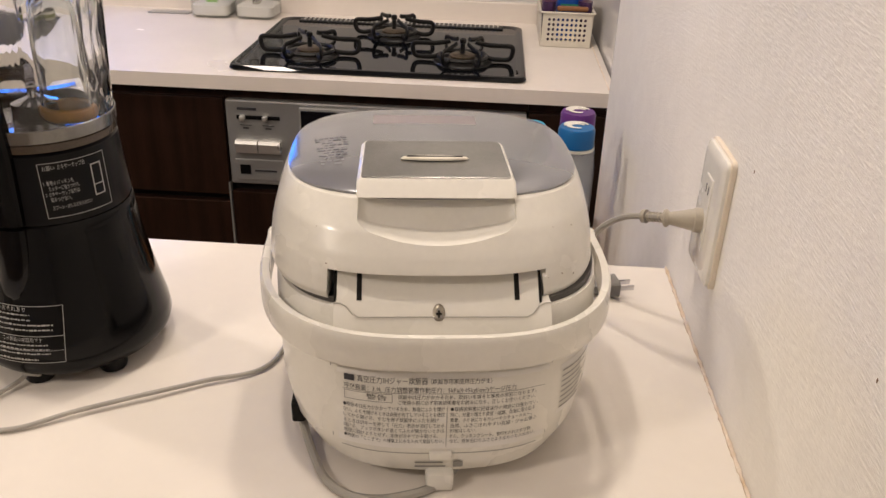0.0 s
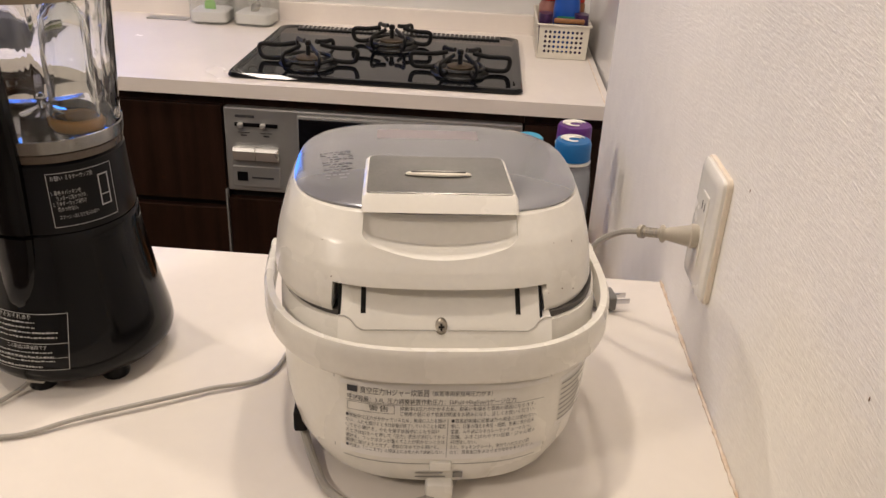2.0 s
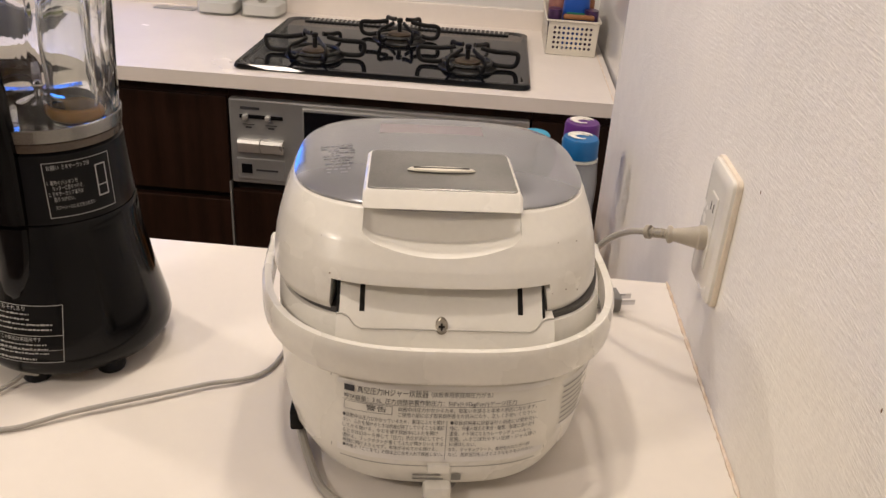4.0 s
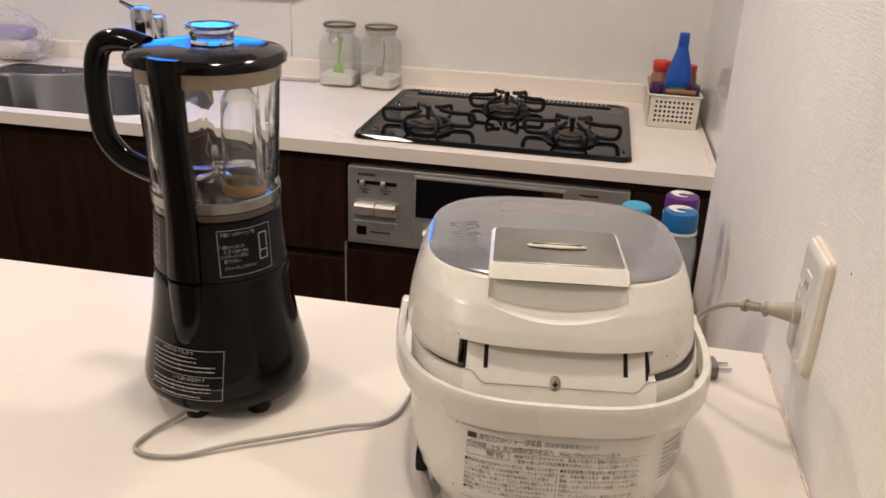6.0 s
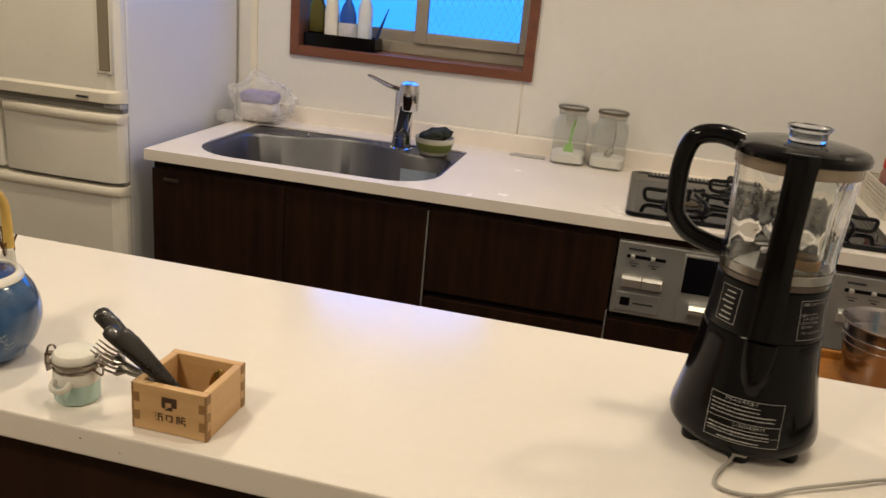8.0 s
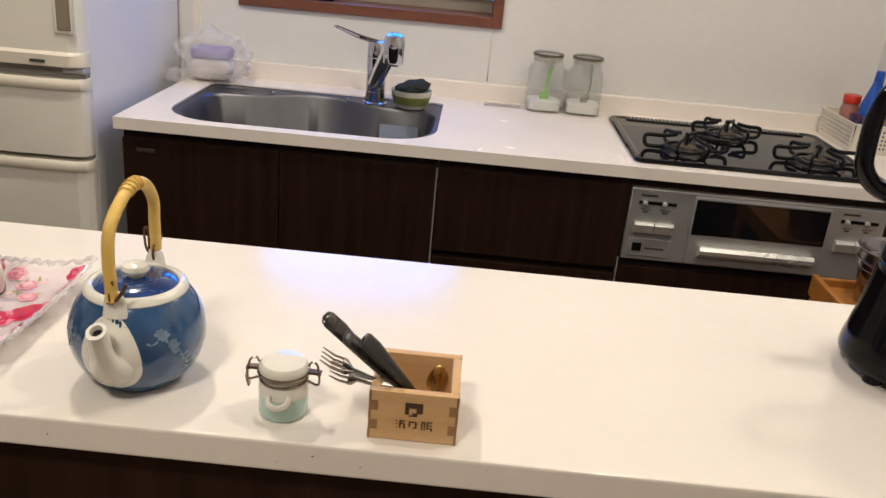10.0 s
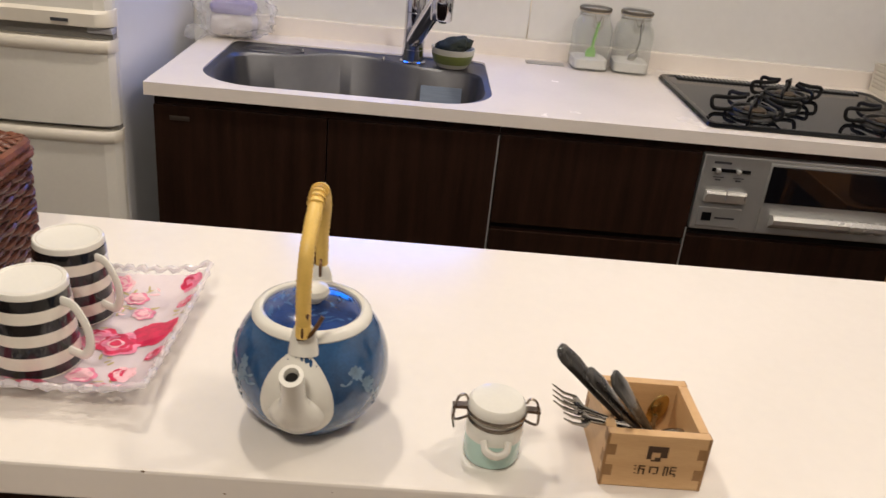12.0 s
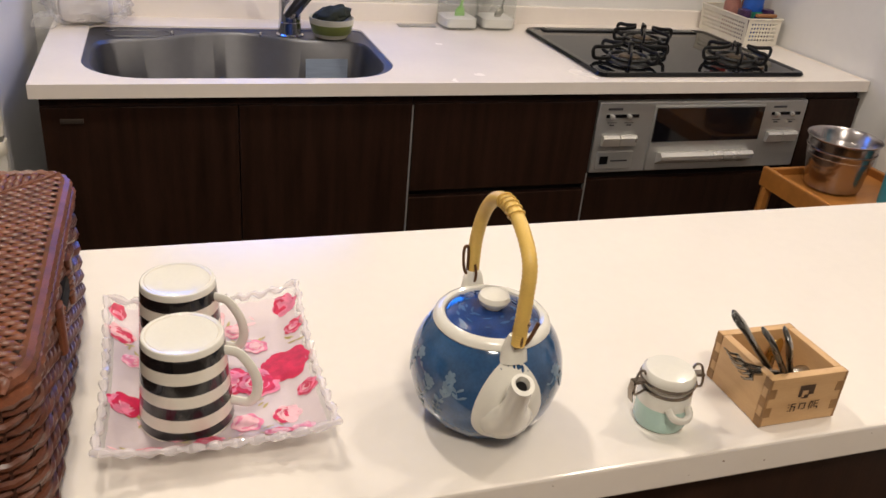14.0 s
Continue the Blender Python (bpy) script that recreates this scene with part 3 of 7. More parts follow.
def carve(ob, bm):
    """Cuts a shape out of a mesh for good."""
    cutter = part("cutter", bm, M_white)
    m = ob.modifiers.new("cut", "BOOLEAN")
    m.object = cutter
    cutter.parent = ob.parent
    for solver, inner in (("EXACT", False), ("EXACT", True), ("MANIFOLD", False), ("FAST", False)):
        m.solver, m.use_self = solver, inner
        bpy.context.view_layer.update()
        me = bpy.data.meshes.new_from_object(ob.evaluated_get(bpy.context.evaluated_depsgraph_get()))
        if len(me.vertices) > len(ob.data.vertices) * 0.8:
            ob.data = me
            break
    ob.modifiers.clear()
    bpy.data.objects.remove(cutter)
    ob.data.set_sharp_from_angle(angle=radians(30))


def recess_ring(y, low, half):
    """The outline of the hand recess at depth y: flat top, bowed floor, rounded lower corners."""
    ring = [(-half, y, 0.20437)]
    for i in range(33):
        x = -half + 2 * half * i / 32
        k = abs(x) / half
        ring.append((x, y, low + 0.0080 * k ** 2 + 0.0025 * max(0.0, (k - 0.86) / 0.14) ** 2))
    return ring + [(half, y, 0.20437)]


# hand recess under the steam vent
bm = bmesh.new()
loft(bm, [recess_ring(*r) for r in ((-0.170, 0.1690, 0.0600), (-0.1155, 0.1775, 0.0545), (-0.110, 0.1785, 0.0540), (-0.0957, 0.1793, 0.0538), (-0.0941, 0.1801, 0.0536), (-0.0881, 0.1903, 0.0532), (-0.0823, 0.1987, 0.0530))])
carve(lid, bm)


def lid_z(x, y):
    """The lid's height over a point, without the recess."""
    best = LID[-1][0]
    for lo, hi in zip(LID, LID[1:]):
        ok = []
        for r in (lo, hi):
            f = r[3] if y > 0 else -r[2]
            ok.append((abs(x) / r[1]) ** 3.0 + (abs(y) / f) ** 3.0)
        if ok[0] <= 1.0 <= ok[1]:
            t = (1 - ok[0]) / (ok[1] - ok[0])
            best = lo[0] + (hi[0] - lo[0]) * t
    return best


bm = bmesh.new()
loft(bm, [squircle_ring for squircle_ring in [[(x, y, z + dz) for x, y, z in lid_ring(*row)] for row, dz in (((0.2035, 0.1075, -0.0895, 0.100), -0.003), ((0.2035, 0.1078, -0.0898, 0.1003), 0.0004), ((0.2041, 0.1055, -0.088, 0.098), 0.0012),
          ((0.2065, 0.095, -0.078, 0.088), 0.0012), ((0.2100, 0.070, -0.056, 0.065), 0.0012), ((0.2120, 0.030, -0.02, 0.025), 0.0010), ((0.2122, 0.002, -0.002, 0.002), 0.001))]])
part("lid_panel", bm, M_lidgrey, lid, "glossy silver-grey lid film")
# display tint and notice on the lid film
part("display", bars([(-0.046, 0.038, 0.036, 0.060)], lambda x, z: Vector((x, z, lid_z(x, z) + 0.0024)), 10), material("display_film", (0.30, 0.265, 0.275), 0.2, metal=0.3, vary=0.05), lid, "faint reddish display window")
rng = random.Random(31)
rows = []
for i in range(11):
    z, x = 0.006 - 0.0052 * i, -0.0905 + 0.0009 * i
    while x < -0.066:
        w = rng.uniform(0.002, 0.006)
        if rng.random() < 0.82:
            rows.append((x, min(x + w, -0.0635), z - 0.0012, z + 0.0010))
        x += w + 0.0012
part("notice", bars(rows, lambda x, z: Vector((x, z, lid_z(x, z) + 0.0024)), 2), material("notice_print", (0.17, 0.17, 0.185), 0.4), lid, "fine dark print")
# steam vent
bm = bmesh.new()
loft(bm, [[(x, y, z) for x, y in round_rect(-0.0550 + e, 0.0550 - e, r, -0.010 - e, (0.005, 0.005, 0.004, 0.004), 4)] for z, e, r in ((0.2056, 0.001, -0.0930), (0.2063, 0.0, -0.0938), (0.2125, 0.0, -0.0865), (0.2148, 0.002, -0.0835))])
for v in bm.verts:
    v.co.z -= max(0, -0.05 - v.co.y) * 0.06
    v.co.x *= 1 - max(0, v.co.y + 0.10) * 0.35
vent = part("steam_vent", bm, M_white, lid)
bm = bmesh.new()
loft(bm, [[(x, y, z) for x, y in round_rect(-0.0520 + e, 0.0520 - e, -0.0820 + e, -0.013 - e, (0.005, 0.005, 0.003, 0.003), 4)] for z, e in ((0.2135, 0.0), (0.2153, 0.0), (0.2157, 0.001))])
for v in bm.verts:
    v.co.z -= max(0, -0.05 - v.co.y) * 0.06
    v.co.x *= 1 - max(0, v.co.y + 0.10) * 0.35
cover = part("vent_cover", bm, M_ventmetal, vent, "worn reflective metal cover")
bm = bmesh.new()
loft(bm, [[(0.0245 * k * math.cos(t), -0.050 + 0.0042 * k * math.sin(t), z) for t in [2 * math.pi * i / 28 for i in range(28)]] for k, z in ((1.0, 0.2153), (0.94, 0.2166), (0.5, 0.2170))])
grip = part("steam_outlet", bm, M_cream, vent)
part("slit", boxes((-0.020, 0.020, -0.0506, -0.0494, 0.2168, 0.2174)), M_slot, vent)
# hinge
def hinge_y(z):
    """The sloping rear face of the hinge cover."""
    return -0.1095 - (0.1575 - z) * 1.06 if z > 0.134 else -0.1344 - (0.134 - z) * 0.5


bm = bmesh.new()
loft(bm, [[(x, y, z) for y, z in ((-0.085, 0.118), (-0.085, 0.1575), (-0.1060, 0.1580), (hinge_y(0.156), 0.156), (hinge_y(0.134), 0.134), (hinge_y(0.120), 0.120))] for x in (-0.0685, -0.0675, 0.0675, 0.0685)])
hinge = part("hinge_cover", bm, M_white, cooker)
for s_ in (-1, 1):
    bm = bmesh.new()
    loft(bm, [[(s_ * 0.0535 - 0.0017, hinge_y(z) - o, z), (s_ * 0.0535 + 0.0017, hinge_y(z) - o, z), (s_ * 0.0535 + 0.0017, hinge_y(z) + 0.004, z), (s_ * 0.0535 - 0.0017, hinge_y(z) + 0.004, z)] for z, o in ((0.1425, 0.0004), (0.149, 0.0004), (0.157, 0.0004))])
    part("slot", bm, M_slot, hinge)
    # thin dark strip painted in for the shade beside the hinge
    bm = bmesh.new()
    loft(bm, [[(s_ * 0.0698 - 0.0007, hinge_y(z) + 0.001, z), (s_ * 0.0698 + 0.0007, hinge_y(z) + 0.001, z), (s_ * 0.0698 + 0.0007, -0.09, z), (s_ * 0.0698 - 0.0007, -0.09, z)] for z in (0.1375, 0.1475, 0.1575)])
    part("shadow_gap", bm, M_slot, hinge)
bm = bmesh.new()
columns = [-0.0735 + 0.0021 * i for i in range(71)]


def base_top(x):
    """The upper edge of the plate under the hinge: level, raised at both ends."""
    return 0.1345 + 0.0068 * ease((abs(x) - 0.0575) / 0.011)


loft(bm, [[(x, -0.110, 0.112), (x, -0.1450, 0.112), (x, hinge_y(0.1335) - 0.0006, 0.1335), (x, hinge_y(base_top(x)) - 0.0008, base_top(x)), (x, -0.110, base_top(x))] for x in columns])
part("hinge_base", bm, M_white, cooker)
bm = bmesh.new()
tube(bm, [(x, hinge_y(base_top(x)) - 0.0010, base_top(x) + 0.0003) for x in columns[::2]], 0.00045, 6)
part("base_seam", bm, material("pale_seam", (0.46, 0.44, 0.39), 0.5), cooker)
bm = bmesh.new()
loft(bm, [[(0.0042 * k * math.cos(t), hinge_y(0.1365 + 0.0042 * k * math.sin(t)) - o, 0.1365 + 0.0042 * k * math.sin(t)) for t in [2 * math.pi * i / 20 for i in range(20)]] for k, o in ((1.0, -0.004), (1.0, 0.0012), (0.75, 0.0020))])
screw = part("screw", bm, material("dull_screw", (0.30, 0.27, 0.22), 0.4, metal=0.9, vary=0.3, scale=300), hinge)
part("cross_recess", boxes((-0.0020, 0.0020, hinge_y(0.1365) - 0.0024, hinge_y(0.1365) - 0.001, 0.1359, 0.1371), (-0.0006, 0.0006, hinge_y(0.1345) - 0.0018, hinge_y(0.1385), 0.1348, 0.1382)), M_slot, screw)
bm = bmesh.new()
loft(bm, [[(x, hinge_y(z) - 0.0006, z) for z in (0.1535, 0.1572)] + [(x, hinge_y(z) + 0.003, z) for z in (0.1572, 0.1535)] for x in (-0.017, -0.016, 0.016, 0.017)])
part("notch", bm, M_white, hinge)
lid.location.x = -0.004
hinge.location.x = -0.003
rng = random.Random(6)
for _ in range(8):
    z = rng.uniform(0.150, 0.192)
    row = next((lo, hi) for lo, hi in zip(LID, LID[1:]) if lo[0] <= z <= hi[0])
    k = (z - row[0][0]) / (row[1][0] - row[0][0])
    a, back_d = [row[0][q] + (row[1][q] - row[0][q]) * k for q in (1, 2)]
    x = rng.choice((-1, 1)) * rng.uniform(0.066, 0.098)
    bm = bmesh.new()
    bmesh.ops.create_icosphere(bm, subdivisions=1, radius=rng.uniform(0.0003, 0.0007), matrix=Matrix.Translation((x, back_d * (1 - (abs(x) / a) ** 3) ** (1 / 3), z)) @ Matrix.Diagonal((1, 0.5, 1.2, 1)))
    part("speck", bm, M_speck, lid)
# carrying handle, folded back
bm = bmesh.new()
rings = []
for i in range(61):
    t = math.pi + math.pi * i / 60
    c, s = math.cos(t), math.sin(t)
    n = 2.9
    p = Vector((0.1375 * math.copysign(abs(c) ** (2 / n), c), -0.178 * abs(s) ** (2 / n) + 0.020, 0))
    q = Vector((0.1375 * math.copysign(abs(c) ** (2 / n), c) * 0.955, -0.178 * abs(s) ** (2 / n) * 0.962 + 0.020, 0))
    f = (p - q).normalized()
    zc = 0.1185 - 0.004 * (1 - min(1, abs(p.y - 0.020) / 0.16))
    h = 0.0105 + 0.0025 * min(1, abs(s) * 1.3)
    o = p
    ii = p - f * 0.0075
    rings.append([(ii.x, ii.y, zc - h + 0.002), (o.x - f.x * 0.002, o.y - f.y * 0.002, zc - h), (o.x, o.y, zc - h + 0.003), (o.x, o.y, zc + h - 0.004),
                  (o.x - f.x * 0.002, o.y - f.y * 0.002, zc + h), (ii.x, ii.y, zc + h - 0.001)])
loft(bm, rings)
part("carry_handle", bm, M_white, cooker)
for s in (-1, 1):
    bm = bmesh.new()
    loft(bm, [[(s * (0.121 + 0.016 * j), 0.020 + 0.012 * k * math.cos(t), 0.1145 + 0.012 * k * math.sin(t)) for t in [2 * math.pi * i / 24 for i in range(24)]] for j, k in ((0, 1), (0.9, 1), (1, 0.85))])
    part("pivot", bm, M_white, cooker)
# rear label
back = lambda x, z: on_back(x, z)
part("label", bars([(-0.072, 0.075, 0.036, 0.098)], lambda x, z: on_back(x, z, 0.0006), 20), material("label_paper", (0.72, 0.70, 0.66), 0.35, vary=0.03, scale=20), cooker, "pale printed warning label")
left_rows = ("●炊飯中は圧力がかかっているため、無理にふたを開け", "ない。ふたを開けるときは炊飯が終了していることを確認", "してから開ける。やむを得ず炊飯中にふたを開け", "るときは切キーを押して「圧力」表示が消灯してから",
             "開ける。フックボタンが重くてふたが開かないときは", "無理に開けようとせず、本体が冷めてから開ける。", "●内釜の「ここまで」の線以上に水を入れて炊飯しない。")
right_rows = ("●取扱説明書に記載以外の用途には使わない。", "特に、分量の増える煮豆・麺類、急激に泡の出る", "重曹、のり状になるカレーやシチューのルー、", "豆類、ふきこぼれやすい豆類・ジャム等の", "料理はしない。",
              "また、クッキングシート、食材を入れたポリ袋", "など、蒸気出口をふさぐようなものを入れない。")
rows = [("真空圧力IHジャー炊飯器", -0.058, 0.0905, 0.0056, 0.048), ("（炊飯専用家庭用圧力がま）", -0.008, 0.0908, 0.0042, 0.042),
        ("呼び容量：3.0L  圧力調整装置作動圧力：5kPa(0.05kgf/cm²)ゲージ圧力", -0.067, 0.0845, 0.0044, 0.118), ("警告", -0.052, 0.0775, 0.0050, 0.014),
        ("炊飯中は圧力がかかるため、取扱いを誤ると事故の原因になります。", -0.030, 0.0790, 0.0040, 0.096), ("ご使用の前に必ず取扱説明書をお読みになり、正しくお使いください。", -0.030, 0.0745, 0.0040, 0.096)]
for i, s in enumerate(left_rows):
    rows.append((s, -0.068, 0.0690 - 0.0046 * i, 0.0040, 0.070 - (0.004 if i in (2, 5) else 0)))
for i, s in enumerate(right_rows):
    rows.append((s, 0.006, 0.0690 - 0.0046 * i, 0.0040, 0.019 if i == 4 else 0.062 - 0.002 * (i % 3)))
lettering("label_text", rows, M_ink, cooker, back, "dark printed Japanese warning text")
part("label_rule", bars([(-0.068, 0.072, 0.0832, 0.0835), (-0.067, -0.034, 0.0822, 0.0825), (-0.067, -0.034, 0.0755, 0.0758), (-0.067, -0.0667, 0.0755, 0.0825), (-0.0343, -0.034, 0.0755, 0.0825), (0.0035, 0.0038, 0.038, 0.072),
                         (-0.067, -0.060, 0.0932 - 0.003, 0.0932 + 0.0016)], back), M_ink, cooker)
part("side_label", bars([(0.0845, 0.1150, 0.050, 0.094)], lambda x, z: on_back(x, z, 0.0006), 16), material("side_label_paper", (0.70, 0.68, 0.64), 0.35, vary=0.03), cooker)
part("side_label_print", bars([(0.086, 0.1105 - 0.004 * (i % 3), 0.0878 - 0.0046 * i, 0.0892 - 0.0046 * i) for i in range(8)], back, 6), M_seam, cooker, "small dark print")
part("model_mark", bars([(-0.018, 0.002, 0.0215, 0.0230), (-0.018, 0.004, 0.0175, 0.0190), (0.0095, 0.0165, 0.0172, 0.0235)], lambda x, z: on_back(x, z, 0.0008), 4), M_seam, cooker, "small grey printed model plate")
part("panel_line", bars([(-0.07, 0.07, 0.0310, 0.0316), (-0.0765, -0.0760, 0.036, 0.100), (0.0765, 0.0770, 0.036, 0.100)], lambda x, z: on_back(x, z, 0.0003), 16), M_seam, cooker)
bm = boxes((-0.008, 0.008, -0.1530, -0.12, 0.026, 0.034), bevel=0.0015)
part("tab", bm, M_white, cooker)
bm = boxes((-0.010, 0.010, -0.1565, -0.11, 0.0005, 0.016), bevel=0.003)
part("rear_foot", bm, M_white, cooker)
for x, y in ((-0.060, -0.100), (0.060, -0.100), (-0.060, 0.095), (0.060, 0.095)):
    bm = bmesh.new()
    lathe(bm, [(0.009, 0.0005), (0.010, 0.002), (0.010, 0.012)], 16, x, y)
    part("foot", bm, M_white, cooker)
# solid dark block, its colour stands for the shade in the cord opening
part("cord_outlet", boxes((-0.1105, -0.1, -0.098, -0.075, 0.018, 0.036), bevel=0.002), M_slot, cooker, "dark opening for the power cord")
part("side_badge", boxes((-0.1215, -0.119, 0.036, 0.042, 0.066, 0.075), bevel=0.0005), material("teal_badge", (0.03, 0.22, 0.25), 0.4), cooker, "tiny teal mark")


def cord(name, points, label, r=0.0031):
    bm = bmesh.new()
    tube(bm, smooth_path(points, 7), r, 8)
    return tagged(part(name, bm, M_cord), label, "power cord")


cord("cooker_cord", [(0.142, 0.612, IZ + 0.026), (0.150, 0.596, IZ + 0.010), (0.163, 0.570, IZ + 0.0035), (0.177, 0.546, IZ + 0.0032), (0.200, 0.531, IZ + 0.0032), (0.230, 0.534, IZ + 0.0032),
                    (0.262, 0.556, IZ + 0.0032), (0.285, 0.62, IZ + 0.0035), (0.30, 0.72, IZ + 0.0035)], "grey power cord curling under the rice cooker", 0.0034)
cord("mixer_cord", [(-0.090, 0.650, IZ + 0.014), (-0.098, 0.634, IZ + 0.006), (-0.113, 0.607, IZ + 0.0032), (-0.117, 0.582, IZ + 0.0032), (-0.100, 0.573, IZ + 0.0032), (-0.070, 0.579, IZ + 0.0032), (-0.037, 0.600, IZ + 0.005),
                    (0.008, 0.625, IZ + 0.006), (0.053, 0.652, IZ + 0.005), (0.100, 0.684, IZ + 0.0032), (0.118, 0.78, IZ + 0.0032), (0.20, 0.868, IZ + 0.0032), (0.32, 0.872, IZ + 0.004), (0.395, 0.850, IZ + 0.010)],
     "thin grey cord running from the mixer behind the rice cooker", 0.0020)
# the loose plug of the mixer
pl = thing("power_plug", (0.402, 0.848, IZ), "grey two-pin power plug lying loose on the counter", "plug", turn=12)
bm = bmesh.new()
loft(bm, [[(x, w * c, 0.010 + h * s) for c, s in ((1, 0.7), (0.7, 1), (-0.7, 1), (-1, 0.7), (-1, -0.7), (-0.7, -1), (0.7, -1), (1, -0.7))] for x, w, h in ((-0.012, 0.005, 0.004), (-0.004, 0.0095, 0.0065), (0.012, 0.012, 0.0085), (0.018, 0.0125, 0.009), (0.019, 0.011, 0.008))])
part("housing", bm, material("grey_plug", (0.17, 0.165, 0.155), 0.45, vary=0.1, scale=40), pl)
for y in (-0.0063, 0.0063):
    part("pin", boxes((0.018, 0.035, y - 0.0006, y + 0.0006, 0.0072, 0.0128), bevel=0.0004), M_chrome, pl)

# wall socket with the cooker's plug
so = thing("wall_socket", (WX, 0.777, 0.939), "white double wall socket plate with yellowed rim", "wall socket")
bm = bmesh.new()
loft(bm, [[(x, p[0], p[1]) for p in round_rect(-0.037 + e, 0.037 - e, 0.0 + e, 0.120 - e, (0.007,) * 4, 4)] for x, e in ((-0.0004, 0.0), (-0.0042, 0.0), (-0.0048, 0.001), (-0.0052, 0.001))])
part("back_plate", bm, material("yellowed_plate", (0.74, 0.66, 0.54), 0.45, vary=0.1, scale=60), so)
bm = bmesh.new()
loft(bm, [[(x, p[0], p[1]) for p in round_rect(-0.0355 + e, 0.0355 - e, 0.0015 + e, 0.1185 - e, (0.007,) * 4, 4)] for x, e in ((-0.0052, 0.0), (-0.0078, 0.0005), (-0.0098, 0.004), (-0.0100, 0.010))])
cv = part("cover_plate", bm, M_white, so)
part("insert", boxes((-0.0112, -0.009, -0.0115, 0.0115, 0.026, 0.094), bevel=0.0015), M_white, cv)
for y in (-0.004, 0.004):
    part("slot", boxes((-0.0115, -0.0105, y - 0.0007, y + 0.0007, 0.078, 0.086)), M_slot, cv)
pg = thing("wall_plug", (WX - 0.0112, 0.780, 0.9895), "grey-beige moulded power plug pushed into the wall socket", "plug")
bm = bmesh.new()
M_plug = material("beige_plug", (0.42, 0.38, 0.31), 0.4, vary=0.08, scale=40)
axis = Vector((-0.0295, 0.052, -0.021)).normalized()


def plug_ring(s, w, h, n=14):
    """A cross-section of the plug at s metres from the wall; it bends from the wall's normal to the cord's way."""
    t = min(1, s / 0.045)
    d = Vector((-1, 0, 0)).lerp(Vector((-0.75, 0.6, -0.25)), t).normalized()
    c = Vector((-s * (1 - 0.22 * t), 0.40 * s * t, -0.16 * s * t))
    u = d.cross(Vector((0, 0, 1))).normalized()
    v = u.cross(d)
    return [c + u * w * math.cos(2 * math.pi * i / n) + v * h * math.sin(2 * math.pi * i / n) for i in range(n)], c


loft(bm, [plug_ring(s, w, h)[0] for s, w, h in ((0.0, 0.010, 0.0115), (0.006, 0.010, 0.0115), (0.007, 0.008, 0.0105), (0.018, 0.0065, 0.0082), (0.030, 0.0053, 0.006), (0.033, 0.0078, 0.0085), (0.035, 0.0078, 0.0085), (0.0355, 0.004, 0.004))])
part("housing", bm, M_plug, pg)
for i in range(5):
    bm = bmesh.new()
    s = 0.037 + i * 0.0036
    loft(bm, [plug_ring(s, 0.0046, 0.0048)[0], plug_ring(s + 0.0016, 0.0046, 0.0048)[0]])
    part("strain_rib", bm, M_plug, pg)
end = plug_ring(0.058, 0.003, 0.003)[1]
e = Vector((WX - 0.0112, 0.780, 0.9895)) + end
e2 = Vector((WX - 0.0112, 0.780, 0.9895)) + plug_ring(0.034, 0.003, 0.003)[1]
bm = bmesh.new()
s0 = plug_ring(0.0555, 0.0065, 0.0065)[0]
loft(bm, [s0, plug_ring(0.0595, 0.0065, 0.0065)[0]])
part("collar", bm, M_plug, pg)
cable = cord("cable", [e2, e, (e.x - 0.018, e.y + 0.016, e.z - 0.010), (e.x - 0.036, e.y + 0.034, e.z - 0.034), (e.x - 0.045, e.y + 0.046, e.z - 0.070), (e.x - 0.050, e.y + 0.052, IZ + 0.020), (e.x - 0.058, e.y + 0.056, IZ + 0.0035), (e.x - 0.08, e.y + 0.05, IZ + 0.0035)], "grey cord hanging from the wall socket behind the rice cooker", 0.0030)
cable.parent, cable.matrix_parent_inverse = pg, pose(WX - 0.0112, 0.780, 0.9895).inverted()
del cable["category"]

# ---- mixer ----
mx = thing("blender_mixer", (-0.083, 0.712, IZ), "black countertop blender with clear jug and black handle", "blender")
bm = bmesh.new()
lathe(bm, [(0.060, 0.010), (0.076, 0.012), (0.081, 0.018), (0.0825, 0.024), (0.0815, 0.034), (0.077, 0.054), (0.0715, 0.080), (0.067, 0.106), (0.0645, 0.128), (0.0635, 0.139), (0.0625, 0.1405)], 64)
base = part("motor_base", bm, M_black, mx)
for a in (40, 95, 150, 210, 265, 320):
    bm = bmesh.new()
    lathe(bm, [(0.011, 0.0006), (0.012, 0.003), (0.012, 0.014)], 14, 0.063 * math.cos(radians(a)), 0.063 * math.sin(radians(a)))
    part("rubber_foot", bm, M_blackmat, mx)
bm = bmesh.new()
lathe(bm, [(0.0575, 0.141), (0.0622, 0.1415), (0.0625, 0.144), (0.0605, 0.165), (0.0592, 0.185), (0.0588, 0.196), (0.056, 0.198)], 64)
col = part("jug_collar", bm, M_blackmat, mx)
bm = bmesh.new()


def jug_ring(r, z, depth, n=96):
    """The jug's outline: round with shallow upright flutes."""
    return [((r - depth * max(0.0, math.cos(6 * t)) ** 3) * math.cos(t), (r - depth * max(0.0, math.cos(6 * t)) ** 3) * math.sin(t), z) for t in [2 * math.pi * i / n for i in range(n)]]


